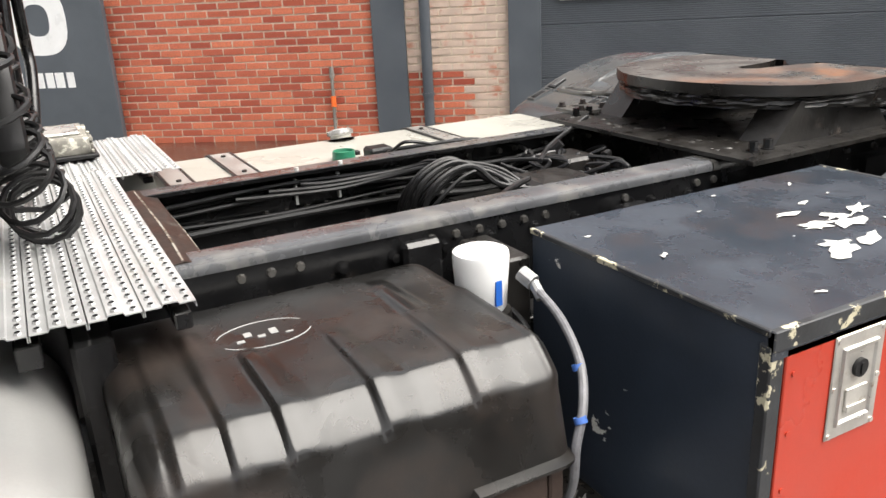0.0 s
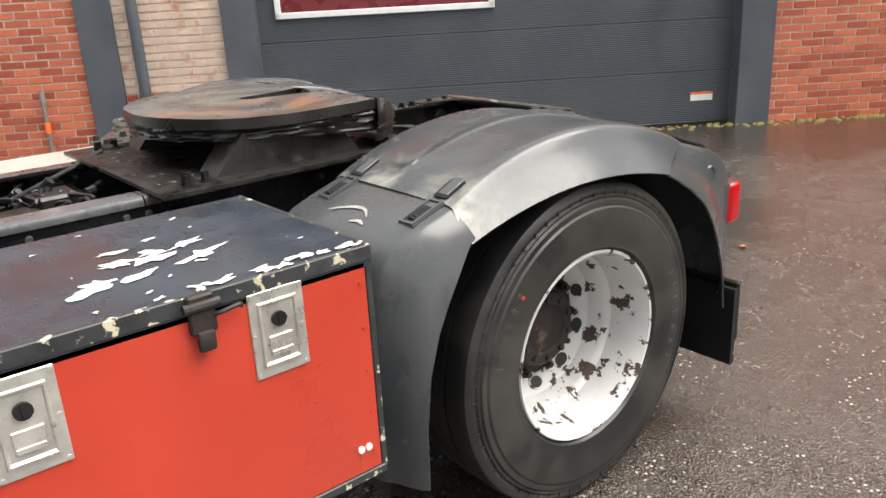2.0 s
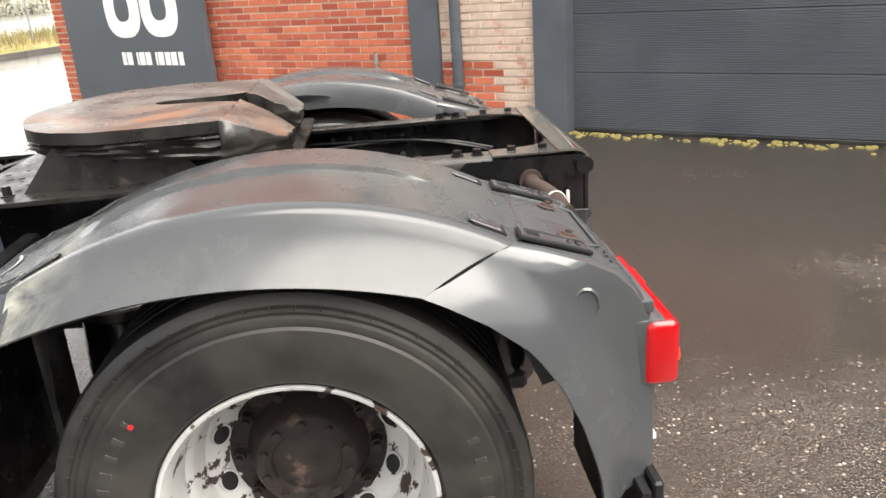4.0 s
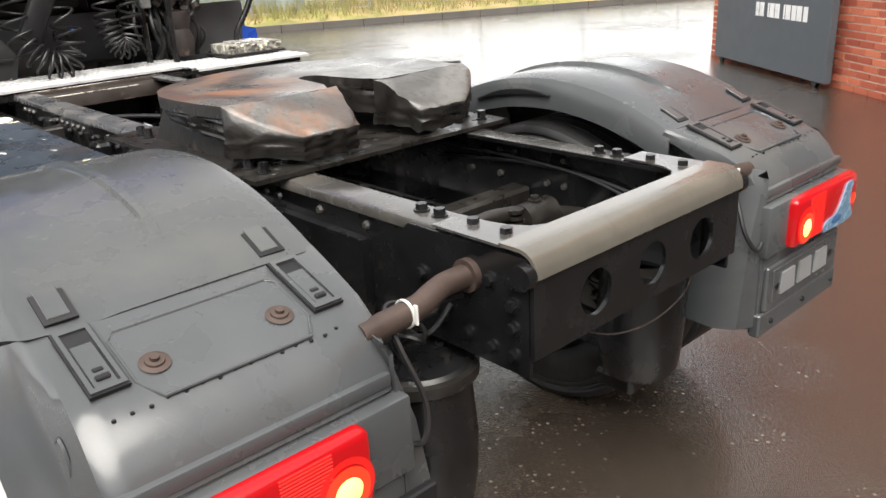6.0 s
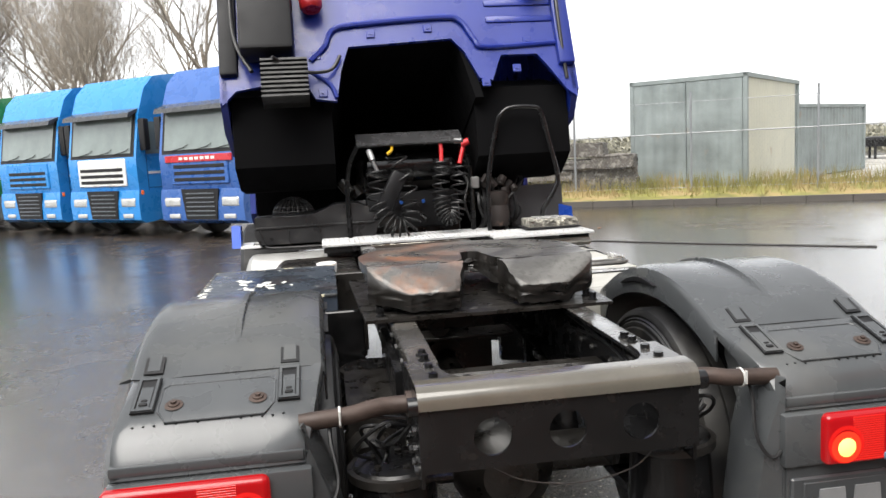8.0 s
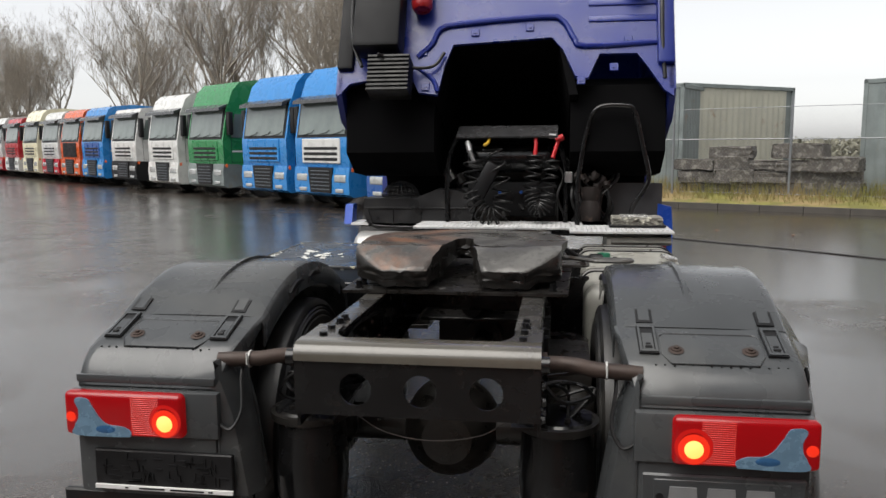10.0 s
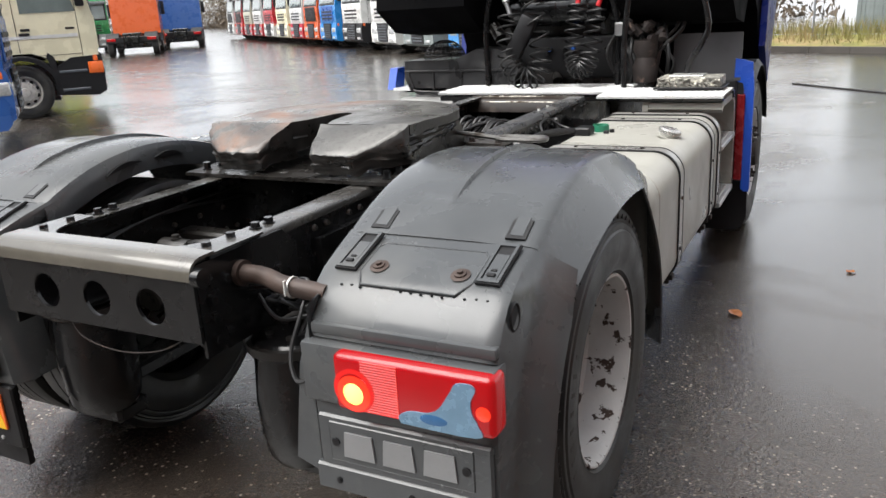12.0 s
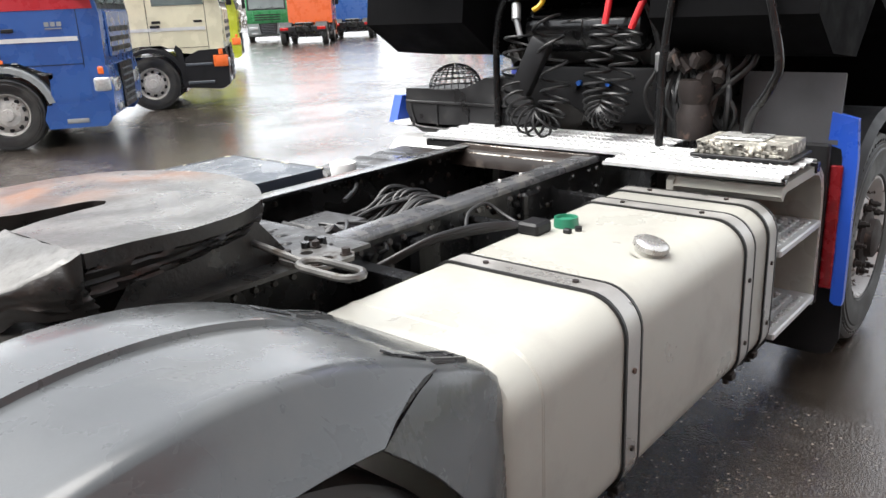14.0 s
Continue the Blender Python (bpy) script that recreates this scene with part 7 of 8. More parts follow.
def coil(bm, pts, radius, turns, r):
    """A spring hose wound round a run of points."""
    path = smooth(pts, 10)
    n = len(path) - 1
    out = []
    steps = turns * 14
    for i in range(steps + 1):
        t = i / steps * n
        k = min(int(t), n - 1)
        p = path[k].lerp(path[k + 1], t - k)
        d = (path[k + 1] - path[k]).normalized()
        u2 = d.cross(Vector((0, 1, 0)))
        u2 = u2.normalized() if u2.length > 1e-3 else Vector((1, 0, 0))
        w2 = d.cross(u2)
        a = 2 * PI * turns * i / steps
        out.append(p + (u2 * math.cos(a) + w2 * math.sin(a)) * radius)
    tube(bm, out, r, 6)


for pts, turns, rad in (([(-0.20, 2.43, 1.56), (-0.20, 2.40, 1.32), (-0.12, 2.36, 1.19), (-0.01, 2.36, 1.18), (0.02, 2.40, 1.34), (-0.06, 2.43, 1.66)], 17, 0.066),
                        ([(0.25, 2.43, 1.60), (0.23, 2.40, 1.34), (0.27, 2.37, 1.22), (0.335, 2.38, 1.28), (0.37, 2.42, 1.58)], 22, 0.056)):
    bm = nb()
    coil(bm, pts, rad, turns, 0.0065)
    part("coiled_hose", bm, HOSE, bk, "black coiled air hose")
bm = nb()
box(bm, -0.16, -0.05, 2.36, 2.42, 1.28, 1.56, 0.02, 2, Matrix.Translation((-0.105, 2.39, 1.42)) @ Matrix.Rotation(0.5, 4, "Y") @ Matrix.Translation((0.105, -2.39, -1.42)))
part("cable_sleeve", bm, DULL, bk)
# hoop and air box
bm = nb()
tube(bm, smooth([(0.56, 2.55, 1.09), (0.565, 2.55, 1.45), (0.63, 2.52, 1.82), (0.67, 2.5, 1.91), (0.74, 2.5, 1.945), (0.88, 2.5, 1.945), (0.945, 2.5, 1.91), (1.0, 2.5, 1.7), (1.055, 2.5, 1.46), (1.03, 2.5, 1.36), (0.95, 2.52, 1.22), (0.94, 2.54, 1.09)]), 0.018, 12)
part("hoop", bm, BLACK, truck, "black tube hoop")
bm = nb()
prism(bm, [(-1.10, 1.15), (-1.06, 1.06), (-0.98, 1.02), (-0.35, 1.02), (-0.25, 1.08), (-0.21, 1.2), (-0.28, 1.30), (-0.36, 1.332), (-0.52, 1.335), (-0.60, 1.30), (-0.68, 1.272), (-1.09, 1.265)], "y", 2.74, 2.98, 0.022, 3)
ab = part("air_box", bm, AIRBOX, truck, "black moulded air box")
bm = nb()
box(bm, -1.09, -0.24, 2.728, 2.745, 1.185, 1.199, 0.003, 1)
tube(bm, smooth([(-1.06, 2.737, 1.18), (-1.03, 2.735, 1.09), (-0.96, 2.735, 1.05), (-0.38, 2.735, 1.05), (-0.27, 2.737, 1.10)], 4), 0.006, 6)
for x in (-0.86, -0.64, -0.44):
    box(bm, x - 0.005, x + 0.005, 2.732, 2.745, 1.06, 1.18, 0.002)
part_each("moulded_seam", bm, AIRBOX, ab)
bm = nb()
for k in range(12):
    a = PI * k / 12
    tube(bm, [(-0.82 + 0.15 * math.cos(t) * math.cos(a), 2.86 + 0.15 * math.cos(t) * math.sin(a), 1.262 + 0.135 * math.sin(t)) for t in [PI * i / 14 for i in range(15)]], 0.0028, 5)
for t in (0.05, 0.28, 0.52, 0.78, 1.08):
    tube(bm, [(-0.82 + 0.15 * math.cos(t) * math.cos(q), 2.86 + 0.15 * math.cos(t) * math.sin(q), 1.262 + 0.135 * math.sin(t)) for q in [2 * PI * i / 22 for i in range(22)]], 0.0032, 5, loop=True)
part("mesh_dome", bm, AIRBOX, truck, "black wire mesh dome")


# ---- parked lorries ----
def paint(name, c):
    return surface(name, c, 0.3, 0, 0.1, 3, 90, 0.04, dirt=tuple(x * 0.5 for x in c), dirt_at=(0.66, 0.78), dirt_scale=1.5, coat=0.3)


P_BLUE, P_NAVY, P_WHITE, P_GREEN = paint("sky_blue_paint", (0.02, 0.20, 0.52)), paint("navy_paint", (0.025, 0.09, 0.3)), paint("white_lorry_paint", (0.62, 0.62, 0.6)), paint("green_lorry_paint", (0.02, 0.2, 0.06))
P_ORANGE, P_CREAM, P_RED, P_YEL = paint("orange_lorry_paint", (0.6, 0.1, 0.02)), paint("cream_lorry_paint", (0.72, 0.67, 0.48)), paint("red_lorry_paint", (0.42, 0.02, 0.03)), paint("lime_lorry_paint", (0.42, 0.45, 0.03))
VISOR = surface("smoked_visor", (0.05, 0.052, 0.055), 0.25, 0, 0.2, 5)
LORRYRIM = surface("grey_white_rim_paint", (0.5, 0.48, 0.45), 0.45, 0.1, 0.3, 14, 90, 0.3, dirt=(0.14, 0.1, 0.075), dirt_at=(0.58, 0.68), dirt_scale=14)
PALEGREY = surface("pale_grey_arch_plastic", (0.26, 0.27, 0.27), 0.5, 0, 0.2, 4, 90, 0.1)
HEADL = surface("headlamp_glass", (0.55, 0.56, 0.55), 0.12, 0.4, 0.3, 30)


def lorry(label, at, rz, body, lower, grille, h=3.55, chassis=True, visor=None, band=None, arch=None, sill=1.92):
    """A cab-over tractor whose front looks along its own -y."""
    t = thing("parked_lorry", label, "lorry", (at[0], at[1], 0), rz, "lorries parked in the yard")
    f = 0.25 + min(1.0, (h - 2.95) / 0.85)
    prof = [(0.06, 0.95), (0.0, 1.1), (-0.02, 1.8), (0.0, 1.9), (0.17, 2.85), (0.21, 2.95), (0.21 + 0.14 * f, 2.95 + 0.55 * (h - 2.95)), (0.26 + 0.34 * f, h - 0.08), (1.3, h), (2.2, h - 0.05), (2.22, 1.05), (1.95, 1.0), (1.9, 1.12), (1.55, 1.2), (1.15, 1.2), (0.8, 1.05)]
    bm = nb()
    prism(bm, prof, "x", -1.22, 1.22, 0.07, 3)
    cab_body = part("cab_body", bm, body, t)
    bm = nb()
    prism(bm, [(0.10, 0.34), (-0.04, 0.42), (-0.06, 0.8), (-0.02, 1.1), (0.5, 1.08), (0.75, 0.95), (0.8, 0.4)], "x", -1.24, 1.24, 0.05, 3)
    bp = part("bumper", bm, lower, t)
    bm = nb()
    prism(bm, [(-0.012, 1.87), (0.168, 2.88), (0.2, 2.875), (0.03, 1.86)], "x", -1.14, 1.14, 0.008, 1)
    wf = part("screen_surround", bm, DULL, t)
    bm = nb()
    prism(bm, [(-0.020, 1.95), (0.138, 2.84), (0.158, 2.835), (0.002, 1.94)], "x", -1.05, 1.05, 0.006, 1)
    part("windscreen", bm, GLASS, wf)
    bm = nb()
    for i, x in enumerate((-0.6, 0.1, 0.7)):
        tube(bm, [(x - 0.25, -0.03, 1.93), (x + 0.2, -0.03, 2.0), (x + 0.32, -0.028, 2.06)], 0.008, 5)
    part_each("wiper", bm, DULL, t)
    bm = nb()
    prism(bm, [(-0.10, 2.76), (-0.07, 2.86), (0.22, 2.97), (0.23, 2.92), (-0.05, 2.77)], "x", -1.18, 1.18, 0.012, 1)
    part("sun_visor", bm, visor or VISOR, t)
    bm = nb()
    box(bm, -0.86, 0.86, -0.045, 0.0, 1.2, 1.84, 0.02)
    gr = part("upper_grille", bm, grille, t)
    for z in (1.27, 1.41, 1.55):
        bm = nb()
        box(bm, -0.76, 0.76, -0.058, -0.03, z, z + 0.075, 0.008)
        part("slat", bm, DULL, gr)
    bm = nb()
    prism(bm, [(-0.56, 1.10), (0.56, 1.10), (0.46, 0.44), (-0.46, 0.44)], "y", -0.075, -0.04, 0.02, 1)
    lg = part("lower_grille", bm, DULL, t)
    for i in range(6):
        z = 0.51 + i * 0.095
        bm = nb()
        box(bm, -0.42, 0.42, -0.092, -0.07, z, z + 0.03, 0.006)
        part("slat", bm, COLGREY, lg)
    for s in (-1, 1):
        bm = nb()
        box(bm, s * 0.62, s * 1.12, -0.075, -0.02, 0.72, 0.92, 0.04, 3)
        part("headlamp", bm, HEADL, bp)
        bm = nb()
        box(bm, s * 0.66, s * 1.0, -0.075, -0.03, 0.46, 0.56, 0.02, 2)
        part("fog_lamp", bm, HEADL, bp)
        bm = nb()
        box(bm, s * 1.24, s * 1.44, 0.10, 0.26, 2.0, 2.72, 0.03, 2)
        box(bm, s * 1.2, s * 1.36, 0.2, 0.24, 2.66, 2.72, 0.01)
        part("mirror", bm, DULL, t)
        bm = nb()
        prism(bm, [(0.28, sill), (0.42, sill + 0.74), (1.22, sill + 0.74), (1.22, sill)], "x", s * 1.205, s * 1.23, 0.02, 1)
        part("side_window", bm, GLASS, t)
        bm = nb()
        for y0, y1, z0, z1 in ((0.27, 0.28, 1.05, 2.6), (1.33, 1.34, 1.22, 2.65), (0.27, 1.34, 1.14, 1.15)):
            box(bm, s * 1.217, s * 1.224, y0, y1, z0 * 1.0, z1)
        box(bm, s * 1.22, s * 1.235, 1.1, 1.26, 1.6, 1.65, 0.006)
        part_each("door_seam", bm, DULL, t)
        bm = nb()
        box(bm, s * 1.222, s * 1.228, 0.3, 2.1, 1.46, 1.52)
        part("side_stripe", bm, P_WHITE, t)
        bm = nb()
        rings = []
        for i in range(13):
            a = radians(-78 + 156 * i / 12)
            rings.append([(s * x, 1.38 + math.sin(a) * r, 0.5 + math.cos(a) * r) for x, r in ((1.0, 0.58), (1.0, 0.67), (1.235, 0.67), (1.252, 0.65), (1.252, 0.58))])
        loft(bm, rings)
        part("wheel_arch", bm, arch or COLGREY, t)
        for y in ((1.38, 5.0) if chassis else (1.38,)):
            bm = nb()
            m = Matrix.Translation((s * 1.08, y, 0.5)) @ Matrix.Rotation(s * PI / 2, 4, "Y")
            lathe(bm, tyre_profile(0.31, 0.5, 0.29), 40, m)
            tw = part("tyre", bm, RUBBER, t)
            bm = nb()
            lathe(bm, [(0.3, 0.12), (0.29, 0.13), (0.27, 0.09), (0.25, 0.04), (0.17, 0.10), (0.16, 0.12), (0.09, 0.12), (0.08, 0.17), (0, 0.17)], 30, m)
            part("rim", bm, LORRYRIM, tw)
            bm = nb()
            for i in range(10):
                a = 2 * PI * i / 10
                lathe(bm, [(0, 0.002), (0.034, 0.0)], 10, m @ Matrix.Translation((math.cos(a) * 0.215, math.sin(a) * 0.215, 0.078)))
            part("rim_hole", bm, DULL, tw)["kind"] = "stuff"
    bm = nb()
    box(bm, -1.1, 1.1, 0.8, 2.0, 0.3, 1.0)
    if chassis:
        for s in (-1, 1):
            box(bm, s * 0.32, s * 0.4, 1.5, 5.9, 0.7, 0.98, 0.01)
            box(bm, s * 0.6, s * 1.2, 2.6, 3.9, 0.4, 0.95, 0.06, 2)
        box(bm, -0.4, 0.4, 5.85, 5.9, 0.7, 0.98, 0.01)
        box(bm, -0.45, 0.45, 4.4, 5.3, 1.0, 1.15, 0.03)
    part("chassis", bm, BLACK, t)
    if chassis:
        for s in (-1, 1):
            bm = nb()
            rings = []
            for i in range(11):
                a = radians(-75 + 150 * i / 10)
                rings.append([(s * x, 5.0 + math.sin(a) * r, 0.5 + math.cos(a) * r) for x, r in ((0.62, 0.62), (0.62, 0.66), (1.24, 0.66), (1.24, 0.62))])
            loft(bm, rings)
            part("rear_mudguard", bm, DULL, t)
            bm = nb()
            box(bm, s * 0.75, s * 1.18, 5.66, 5.72, 0.78, 0.92, 0.02)
            part("tail_lamp", bm, LAMPRED, t)
        bm = nb()
        box(bm, -1.2, 1.2, 5.64, 5.7, 0.70, 0.96, 0.02)
        part("rear_bar", bm, DULL, t)
    for s in (-1, 1):
        bm = nb()
        box(bm, s * 1.1, s * 1.25, 0.02, 0.12, 0.98, 1.1, 0.02)
        part("indicator", bm, ORANGE, t)
    if band:
        bm = nb()
        box(bm, -1.0, 1.0, -0.062, -0.02, 1.68, 1.83, 0.01)
        bb = part("name_band", bm, band, t)
        bm = nb()
        for i in range(7):
            box(bm, -0.55 + i * 0.16, -0.55 + i * 0.16 + 0.11, -0.066, -0.06, 1.73, 1.79)
        part("name_bar", bm, P_WHITE, bb)
    return t


ROW = [("navy and red cab-over lorry with white name bars", P_NAVY, P_NAVY, P_NAVY, 3.8, P_RED), ("sky blue cab-over lorry with a white grille", P_BLUE, P_BLUE, P_WHITE, 3.8, None),
       ("sky blue cab-over lorry", P_BLUE, P_BLUE, P_BLUE, 3.75, None), ("green cab-over lorry with grey bumper", P_GREEN, CONT, P_GREEN, 3.75, None),
       ("white cab-over lorry with tall roof", P_WHITE, P_WHITE, P_WHITE, 3.55, None), ("white low-roofed cab-over lorry", P_WHITE, DULL, P_WHITE, 3.2, None),
       ("blue cab-over lorry with short roof", P_BLUE, P_BLUE, P_NAVY, 3.4, None), ("orange cab-over lorry with dark grille", P_ORANGE, P_ORANGE, DULL, 3.4, None),
       ("white lorry with red trim in a long row", P_WHITE, P_RED, P_WHITE, 3.4, None), ("cream cab-over lorry with white bumper", P_CREAM, P_CREAM, P_CREAM, 3.6, None),
       ("red cab-over lorry in the far row", P_RED, P_WHITE, P_RED, 3.3, None), ("white and red far cab-over lorry", P_WHITE, P_RED, P_WHITE, 3.4, None),
       ("pale grey far cab-over lorry", CONTW, P_RED, CONTW, 3.4, None), ("dark red far cab-over lorry", P_RED, P_RED, DULL, 3.4, None), ("white far cab-over lorry", P_WHITE, P_WHITE, DULL, 3.3, None)]
ALONG = (-3.3, 0.0, 3.0, 6.8, 10.2, 14.0, 17.6, 20.6, 23.6, 27.0, 30.6, 34.0, 37.4, 40.9, 44.5)
for (label, b1, b2, b3, h, band), k in zip(ROW, ALONG):
    lorry(label, (-5.75 - 0.769 * k, 16.75 + 0.636 * k), -38.5, b1, b2, b3, h, chassis=k > 0, band=band)

NEAR = [("blue cab-over lorry with red roof and white stripe", P_NAVY, P_NAVY, P_NAVY, 3.8), ("cream cab-over lorry with black bumper", P_CREAM, DULL, P_CREAM, 3.2),
        ("lime yellow cab-over lorry", P_YEL, P_YEL, P_YEL, 3.2), ("green cab-over lorry beside the lime one", P_GREEN, CONT, P_GREEN, 3.3)]
NEAR_AT = ((-9.85, 5.73), (-12.2, 9.36), (-21.0, 16.1), (-38.0, 30.6))
for i, ((label, b1, b2, b3, h), at) in enumerate(zip(NEAR, NEAR_AT)):
    big = lorry(label, at, 142.0 if i < 3 else 52.0, b1, b2, b3, h, visor=P_RED if i == 0 else None, arch=(PALEGREY, DULL, DULL, None)[i], sill=2.16 if i == 0 else 1.92)
    if i == 0:
        for s in (-1, 1):
            bm = nb()
            plate_with_holes(bm, [(0.05, 1.88), (0.2, 2.86), (0.5, h - 0.2), (2.15, h - 0.15), (2.15, 1.88)], [[(0.27, 2.14), (0.41, 2.92), (1.24, 2.92), (1.24, 2.14)]], "x", s * 1.221, s * 1.227)
            part("upper_side", bm, P_RED, big, "red painted upper side")
            bm = nb()
            prism(bm, [(0.02, 0.36), (0.02, 0.62), (0.30, 0.60), (0.84, 0.60), (0.90, 0.40), (0.86, 0.27), (0.10, 0.27)], "x", s * 1.18, s * 1.256, 0.03, 3)
            part("side_skirt", bm, P_NAVY, big)
            bm = nb()
            box(bm, s * 1.2, s * 1.262, 0.32, 0.62, 0.33, 0.40, 0.012, 2)
            part("step_edge", bm, PALEGREY, big)
            bm = nb()
            box(bm, s * 0.98, s * 1.258, -0.055, 0.20, 0.74, 0.96, 0.05, 3)
            part("corner_headlamp", bm, HEADL, big)
            bm = nb()
            prism(bm, [(0.22, 0.66), (0.72, 0.66), (0.70, 1.04), (0.22, 1.10)], "x", s * 1.236, s * 1.246, 0.006, 2)
            part("step_flap", bm, P_NAVY, big)
            bm = nb()
            box(bm, s * 1.24, s * 1.262, 1.30, 1.44, 1.19, 1.245, 0.01)
            part("side_marker", bm, ORANGE, big)
            bm = nb()
            for q in range(3):
                box(bm, s * 1.222, s * 1.229, 0.48 + q * 0.08, 0.54 + q * 0.08, 1.66, 1.72)
            box(bm, s * 1.222, s * 1.229, 0.48, 0.70, 1.625, 1.64)
            part("name_bar", bm, PALEGREY, big)
    elif i < 3:
        for s in (-1, 1):
            bm = nb()
            prism(bm, [(0.72, 0.42), (0.78, 1.1), (0.88, 1.2), (0.92, 1.12), (0.86, 0.9), (0.82, 0.42)], "x", s * 1.0, s * 1.25, 0.02, 2)
            part("arch_flank", bm, DULL, big)
            bm = nb()
            for z in (0.46, 0.80):
                box(bm, s * 1.05, s * 1.252, 0.24, 0.74, z, z + 0.05, 0.01)
            part_each("entry_step", bm, COLGREY, big)
            bm = nb()
            box(bm, s * 1.0, s * 1.262, -0.05, 0.22, 0.76, 0.98, 0.02, 2)
            part("corner_indicator", bm, ORANGE, big, "orange corner indicator")
            bm = nb()
            box(bm, s * 1.222, s * 1.24, 1.12, 1.30, 1.52, 1.57, 0.008)
            box(bm, s * 1.222, s * 1.232, 0.34, 0.50, 1.60, 1.64, 0.006)
            part_each("door_grip", bm, DULL, big)
lorry("orange tractor unit seen from behind", (-34.6, 31.4), 222.0, P_ORANGE, P_ORANGE, DULL, 3.3)
lorry("dark blue tractor unit seen from behind", (-37.4, 37.6), 222.0, P_NAVY, P_NAVY, DULL, 3.3)

# ---- kerb, verge, fence and containers ----
KD = Vector((0.894, -0.447))
KN = Vector((0.447, 0.894))
K0 = Vector((-1.0, 20.0))


def kp(a, b):
    p = K0 + KD * a + KN * b
    return p.x, p.y


bm = nb()
for i in range(40):
    p = [kp(i * 1.0, 0.0), kp(i * 1.0 + 0.985, 0.0), kp(i * 1.0 + 0.985, 0.15), kp(i * 1.0, 0.15)]
    prism(bm, p, "z", 0, 0.14, 0.012, 1)
tagged(part("kerb", bm, KERB), "grey concrete kerb along the grass verge", "kerb", kind="structure")
bm = nb()
nx, ny = 80, 10
rr = random.Random(6)
grid = [[bm.verts.new((*kp(i * 0.5, 0.15 + j * 0.35), 0.12 + (0.18 * min(1, j / 4)) + (rr.uniform(-0.03, 0.05) if j else 0))) for j in range(ny)] for i in range(nx + 1)]
for i in range(nx):
    for j in range(ny - 1):
        bm.faces.new((grid[i][j], grid[i + 1][j], grid[i + 1][j + 1], grid[i][j + 1]))
tagged(part("verge", bm, GRASSM), "rough grass verge behind the kerb", "verge", kind="structure")
bm = nb()
for i in range(15000):
    a, b = rr.uniform(0, 40), 0.2 + rr.random() ** 0.7 * 2.6
    x, y = kp(a, b)
    h = rr.uniform(0.12, 0.5) * (1.0 if b > 0.5 else 0.6)
    w = rr.uniform(0.006, 0.016)
    an = rr.uniform(0, PI)
    lx, ly = rr.uniform(-0.12, 0.12), rr.uniform(-0.12, 0.12)
    z = 0.14 + 0.18 * min(1, b / 1.5)
    d = Vector((math.cos(an) * w, math.sin(an) * w, 0))
    p = Vector((x, y, z))
    bm.faces.new([bm.verts.new(q) for q in (p - d, p + d, p + Vector((lx, ly, h)))])
tagged(part("grass", bm, GRASSM), "tufts of yellowed winter grass", "grass", kind="stuff")
fence = thing("wire_fence", "galvanised chain link fence with steel posts", "fence")
bm0 = nb()
cyl(bm0, (0, 0, 0.1), (0, 0, 2.8), 0.03, n=10)
post0 = part("post", bm0, FENCEM, fence)
post0.matrix_basis = Matrix.Translation((*kp(1.4, 1.2), 0))
for i in range(1, 13):
    again("post", post0, fence, Matrix.Translation((*kp(1.4 + i * 3.0, 1.2), 0)))
bm = nb()
for z, r in ((0.35, 0.006), (1.75, 0.016), (2.55, 0.008)):
    tube(bm, [(*kp(0, 1.2), z), (*kp(37.6, 1.2), z)], r, 5)
n = 430
for i in range(n):
    a = i * 37.6 / n
    for sg in (1, -1):
        a2 = a + sg * 1.7
        if 0 <= a2 <= 37.6:
            p, q = kp(a, 1.2), kp(a2, 1.2)
            d = Vector((KD.x, KD.y, 0)) * 0.0016
            bm.faces.new([bm.verts.new(v) for v in (Vector((*p, 0.35)) - d, Vector((*p, 0.35)) + d, Vector((*q, 2.55)) + d, Vector((*q, 2.55)) - d)])
part("wire_mesh", bm, FENCEM, fence)["kind"] = "stuff"


